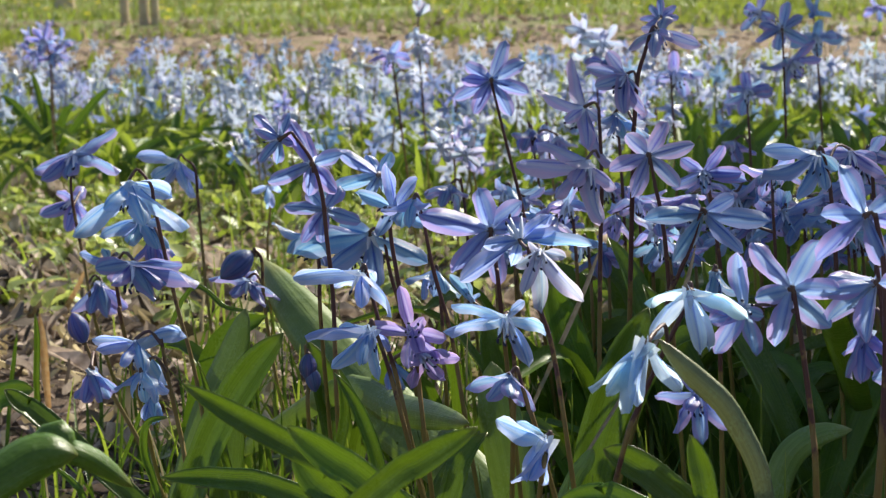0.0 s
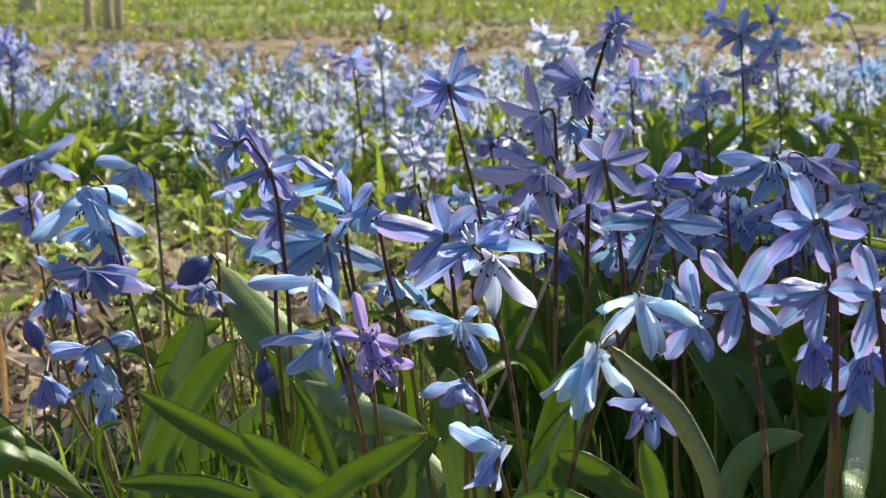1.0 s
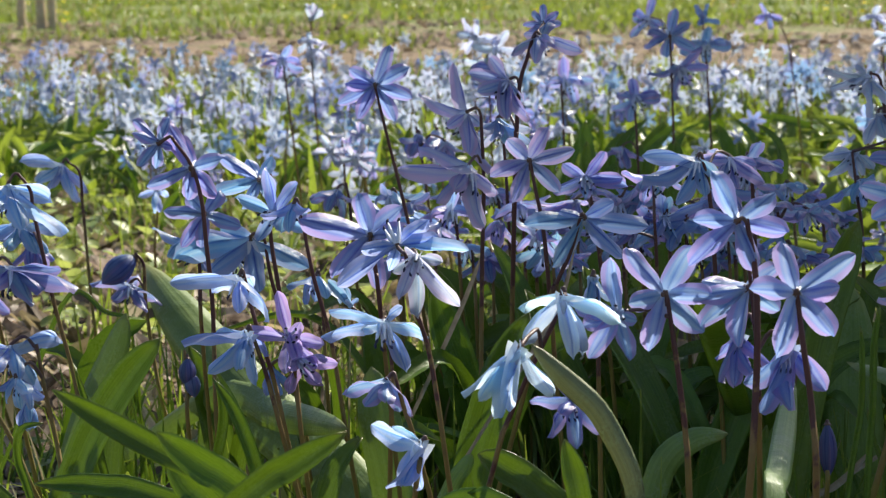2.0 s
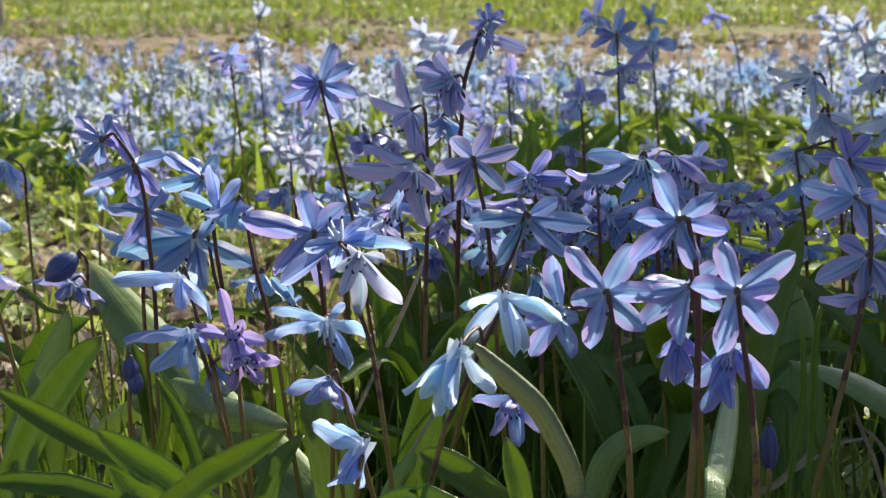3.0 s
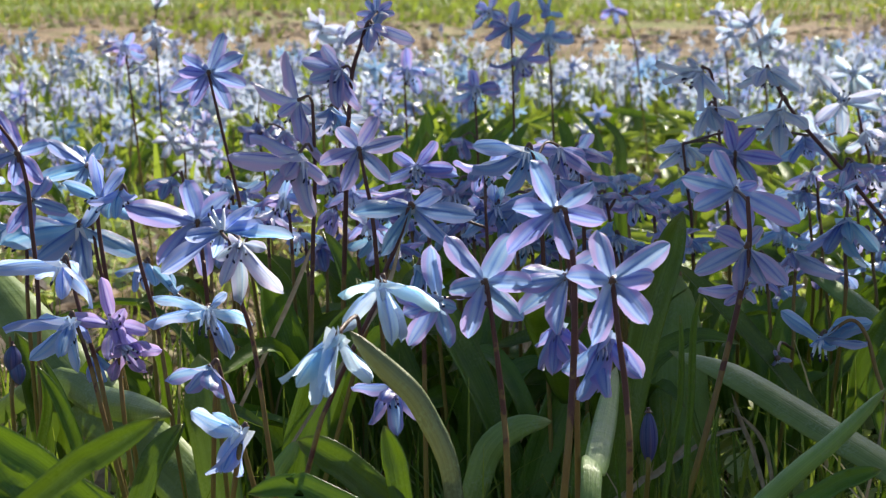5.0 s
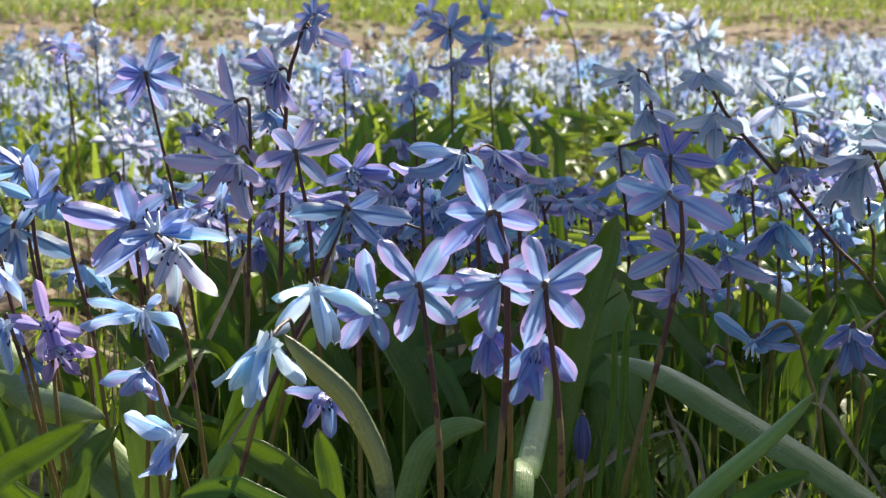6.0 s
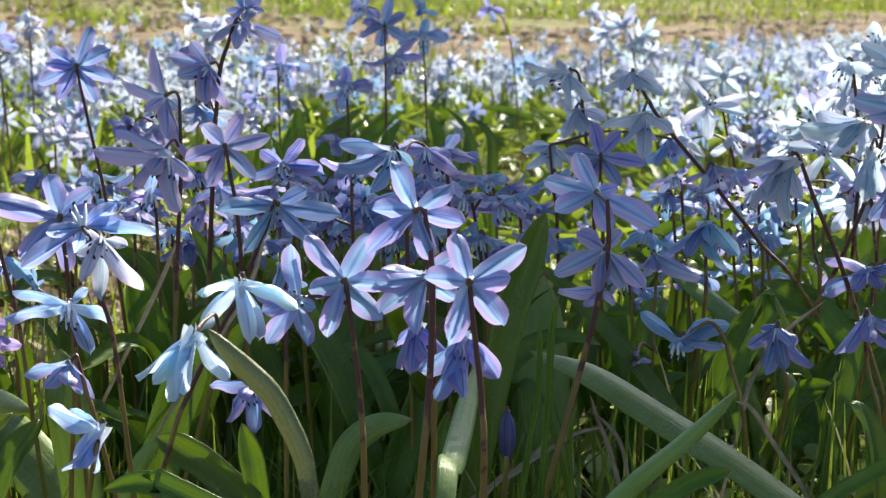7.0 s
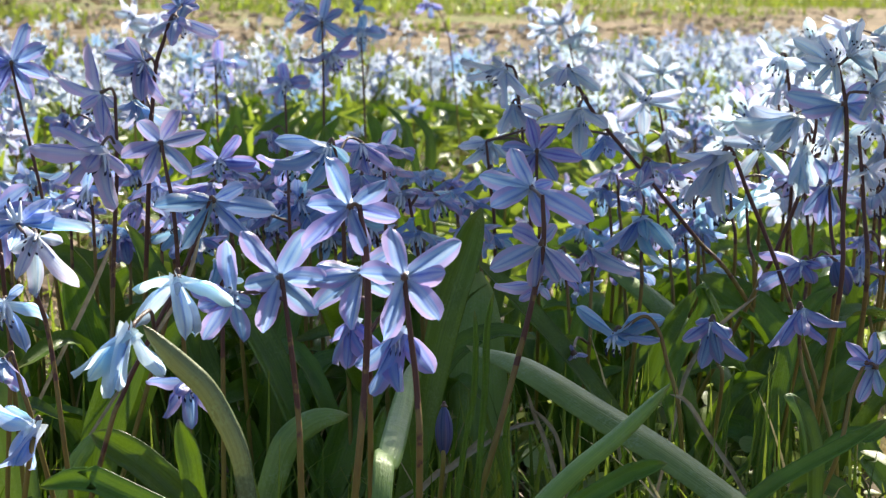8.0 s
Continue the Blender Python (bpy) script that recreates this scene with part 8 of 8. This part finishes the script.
# small round-leaved weeds, in clumps
def weed_clump(r, x, y, leaves, reach):
    """Cupped round leaves on short stalks that spread from one root."""
    z, out = rise(x, y), []
    for k in range(leaves):
        w, far, high = r.uniform(0, 6.28), reach * r.uniform(0.15, 1.0), reach * r.uniform(0.35, 1.15)
        s, c = r.uniform(0.0026, 0.0068) * (1.35 if x < -0.1 else 1.0), Vector((x + math.cos(w) * far, y + math.sin(w) * far, z + high))
        foot = Vector((x + math.cos(w) * far * 0.2, y + math.sin(w) * far * 0.2, z))
        out.append(([foot + Vector((-0.0004, 0, 0)), foot + Vector((0.0004, 0, 0)), c + Vector((-0.0003, 0, 0)), c + Vector((0.0003, 0, 0))], [(0, 1, 3, 2)], [(0, 0), (1, 0), (0, 1), (1, 1)], 0))
        m = Matrix.Translation(c) @ Euler((0, r.uniform(-0.1, 0.9), w + r.uniform(-0.6, 0.6)), "XYZ").to_matrix().to_4x4()
        ring = [m @ Vector((s * (0.9 + 1.25 * math.cos(a)), s * math.sin(a) * (1.0 + 0.15 * math.cos(a)), s * (0.22 * math.sin(a) ** 2 - 0.25 * max(0.0, math.cos(a)) ** 2))) for a in (i * 0.628 for i in range(10))]
        out.append((ring + [m @ Vector((s * 0.8, 0, -0.08 * s))], [(i, (i + 1) % 10, 10) for i in range(10)], [(0.5 + 0.5 * math.cos(i * 0.628), 0.5 + 0.5 * math.sin(i * 0.628)) for i in range(10)] + [(0.5, 0.5)], 0 if r.random() < 0.9 else 1))
    return out


pieces, clumps = [], 0
while clumps < 2500:
    y = 0.62 + 2.5 * r.random()
    x = r.uniform(-1.5, 1.55)
    if y > 1.5:
        thick = 0.95 if x < -0.02 * y else 0.5
    elif x < 0:
        thick = 0.22 if y > 1.3 else 0.10
    else:
        thick = 0.45 if x > 0.13 * y else 0.08
    if r.random() > thick * thins(x, y, -1.5, 1.55, 0.0, 3.6) + 0.75 * noise.noise(Vector((x * 4 + 5, y * 4, 2.0))):
        continue
    clumps += 1
    pieces += weed_clump(r, x, y, r.randrange(5, 13), r.uniform(0.010, 0.030) if x < 0.1 else r.uniform(0.008, 0.022))
for k in range(90):
    x, y = r.uniform(0.17, 0.29), r.uniform(0.80, 1.02)
    pieces += weed_clump(r, x, y, r.randrange(6, 14), r.uniform(0.018, 0.050))
gather("ground_weeds", pieces, [WEED, GRASS], "low weeds with small round light green leaves", "weeds")

# dry litter and twigs on the soil
pieces = []
while len(pieces) < 30000:
    y = 0.2 + 2.5 * r.random()
    x = r.uniform(-1.1, 1.0)
    if r.random() > thins(x, y, -1.15, 1.05, 0.15, 2.75, 0.3):
        continue
    s = r.uniform(0.003, 0.009) * (2.2 if r.random() < 0.14 else 1.0)
    m = Matrix.Translation((x, y, rise(x, y) + r.uniform(0.0, 0.016))) @ Euler((r.uniform(-1.0, 1.0), r.uniform(-1.0, 1.0), r.uniform(0, 6.28))).to_matrix().to_4x4()
    ln, wd, bend = s * r.uniform(0.8, 2.2), s * r.uniform(0.15, 0.7), r.uniform(-0.7, 1.3)
    v, uv = [], []
    for i in range(4):
        for j in range(3):
            u, t = j - 1, i / 3 * 2 - 1
            h = wd * (1 - 0.75 * t * t) * r.uniform(0.7, 1.2)
            v.append(m @ Vector((t * ln, u * h, bend * s * (0.5 * u * u - 0.4 * t * t))))
            uv.append((j / 2, i / 3))
    pieces.append((v, sheet(4, 3), uv, r.choice((0, 0, 0, 1, 1, 2))))
gather("leaf_litter", pieces, [LITTER, STRAW, TWIG], "crumbled dry brown leaf litter on the soil", "litter", False)
pieces = []
for k in range(900):
    y = -0.4 + 2.7 * r.random()
    x = r.uniform(-1.5, 1.55)
    w, ln, z = r.uniform(0, 3.14), r.uniform(0.015, 0.07), rise(x, y) + r.uniform(0.002, 0.008)
    v, f, uv = tube([(x, y, z), (x + math.cos(w) * ln * 0.5, y + math.sin(w) * ln * 0.5, z + r.uniform(0, 0.006)), (x + math.cos(w) * ln, y + math.sin(w) * ln, z + r.uniform(0, 0.008))], [0.0011, 0.0009, 0.0006], 5, 5)
    pieces.append((v, f, uv, 0))
gather("twigs", pieces, [TWIG], "thin dead twigs lying on the soil", "twigs")

# turf beyond the track, with yellow flowers
pieces, golds = [], []
while len(pieces) < 22000:
    y = 5.2 + 10.4 * r.random() ** 1.1
    x = r.uniform(-5.0, 5.6)
    n_here = noise.noise(Vector((x * 1.1, y * 0.9, 12.0))) + 0.4 * noise.noise(Vector((x * 4, y * 4, 2.0)))
    edge = min(1.0, max(0.0, (y - 6.6 - max(0.0, x - 0.9) * 1.4 + 3.2 * n_here) / 2.6))
    if r.random() > (0.45 + 1.7 * n_here) * edge:
        continue
    z = rise(x, y)
    pieces.append((*blade(r, x, y, z, r.uniform(0.02, 0.07), r.uniform(0.006, 0.016), r.uniform(0.2, 1.0)), 1 if r.random() < 0.24 - 0.7 * n_here else 2 if r.random() < 0.35 else 0))
while len(golds) < 300:
    y = 8.0 + 8.0 * r.random()
    x = r.uniform(-5.0, 5.6)
    if r.random() > 0.35 + 1.2 * noise.noise(Vector((x * 0.8, y * 0.7, 31.0))):
        continue
    s = r.uniform(0.007, 0.014)
    c = Vector((x, y, rise(x, y) + r.uniform(0.04, 0.09)))
    ring = [c + Vector((math.cos(i * 0.785) * s, math.sin(i * 0.785) * s, 0.3 * s * (i % 2))) for i in range(8)]
    golds.append((ring + [c - Vector((0, 0, 0.4 * s))], [(i, (i + 1) % 8, 8) for i in range(8)], [(0, 0)] * 9, 0))
clods = []
while len(clods) < 7000:
    y = 3.3 + 6.5 * r.random()
    x = r.uniform(-3.4, 3.8)
    if r.random() > 0.45 + 0.9 * noise.noise(Vector((x * 1.4, y * 1.0, 44.0))):
        continue
    s = r.uniform(0.008, 0.03)
    m = Matrix.Translation((x, y, rise(x, y) + 0.002)) @ Euler((r.uniform(-0.4, 0.4), r.uniform(-0.4, 0.4), r.uniform(0, 6.28))).to_matrix().to_4x4()
    ring = [m @ Vector((math.cos(a) * s * r.uniform(0.6, 1.2), math.sin(a) * s * r.uniform(0.4, 0.9), r.uniform(0, 0.3) * s)) for a in (i * 1.047 for i in range(6))]
    clods.append((ring + [m @ Vector((0, 0, 0.5 * s))], [(i, (i + 1) % 6, 6) for i in range(6)], [(0, 0)] * 7, 1 if r.random() < 0.15 else 0))
gather("track_litter", clods, [CLOD, TURF], "dry leaves, clods and a few weeds on the bare track", "litter", False)
gather("turf", pieces, [TURF, STRAW, GRASS], "rough spring turf beyond the bare track", "grass")
gather("yellow_flowers", golds, [YELLOW], "small yellow spring flowers scattered in the turf", "flowers")


# ---- saplings beyond the track ----
def tree(x, y, radius, tall, lean, seed):
    r = random.Random(seed)
    root = tagged(new("tree"), "slim bare grey-brown sapling at the edge of the turf", "tree", "saplings")
    root.location = (x, y, rise(x, y) - 0.02)
    top = Vector((lean * tall, r.uniform(-0.1, 0.1) * tall, tall))
    knots = [Vector((0, 0, 0)), Vector((lean * 0.06 * tall, 0, tall * 0.15)), top * 0.5 + Vector((r.uniform(-0.1, 0.1), 0, 0)), top]
    v, f, uv = tube(knots, [radius * 1.5, radius * 1.05, radius, radius * 0.8, radius * 0.6, radius * 0.2], 26, 10)
    v = [p * 1.0 + Vector((noise.noise(p * 9), noise.noise(p * 9 + Vector((5, 0, 0))), 0)) * radius * 0.25 for p in v]
    part("trunk", mesh_of("trunk", v, f, [BARK], uv), root)
    pts = curve_points(knots, 40)
    for k in range(9):
        p = pts[14 + 2 * k + r.randrange(2)]
        w, ln = r.uniform(0, 6.28), tall * r.uniform(0.12, 0.28) * (1 - k / 14)
        d = Vector((math.cos(w), math.sin(w), 0.9))
        v, f, uv = tube([p, p + d * ln * 0.5 + Vector((0, 0, -0.05 * ln)), p + d * ln], [radius * 0.45, radius * 0.3, radius * 0.08], 8, 6)
        part("limb", mesh_of("limb", v, f, [BARK], uv), root)
    return root


tree(-2.20, 8.86, 0.014, 4.5, -0.05, 1)
tree(-2.10, 8.80, 0.015, 5.0, -0.06, 2)
tree(-2.055, 8.80, 0.013, 5.2, 0.02, 5)
tree(-3.44, 12.4, 0.042, 6.5, 0.10, 3)
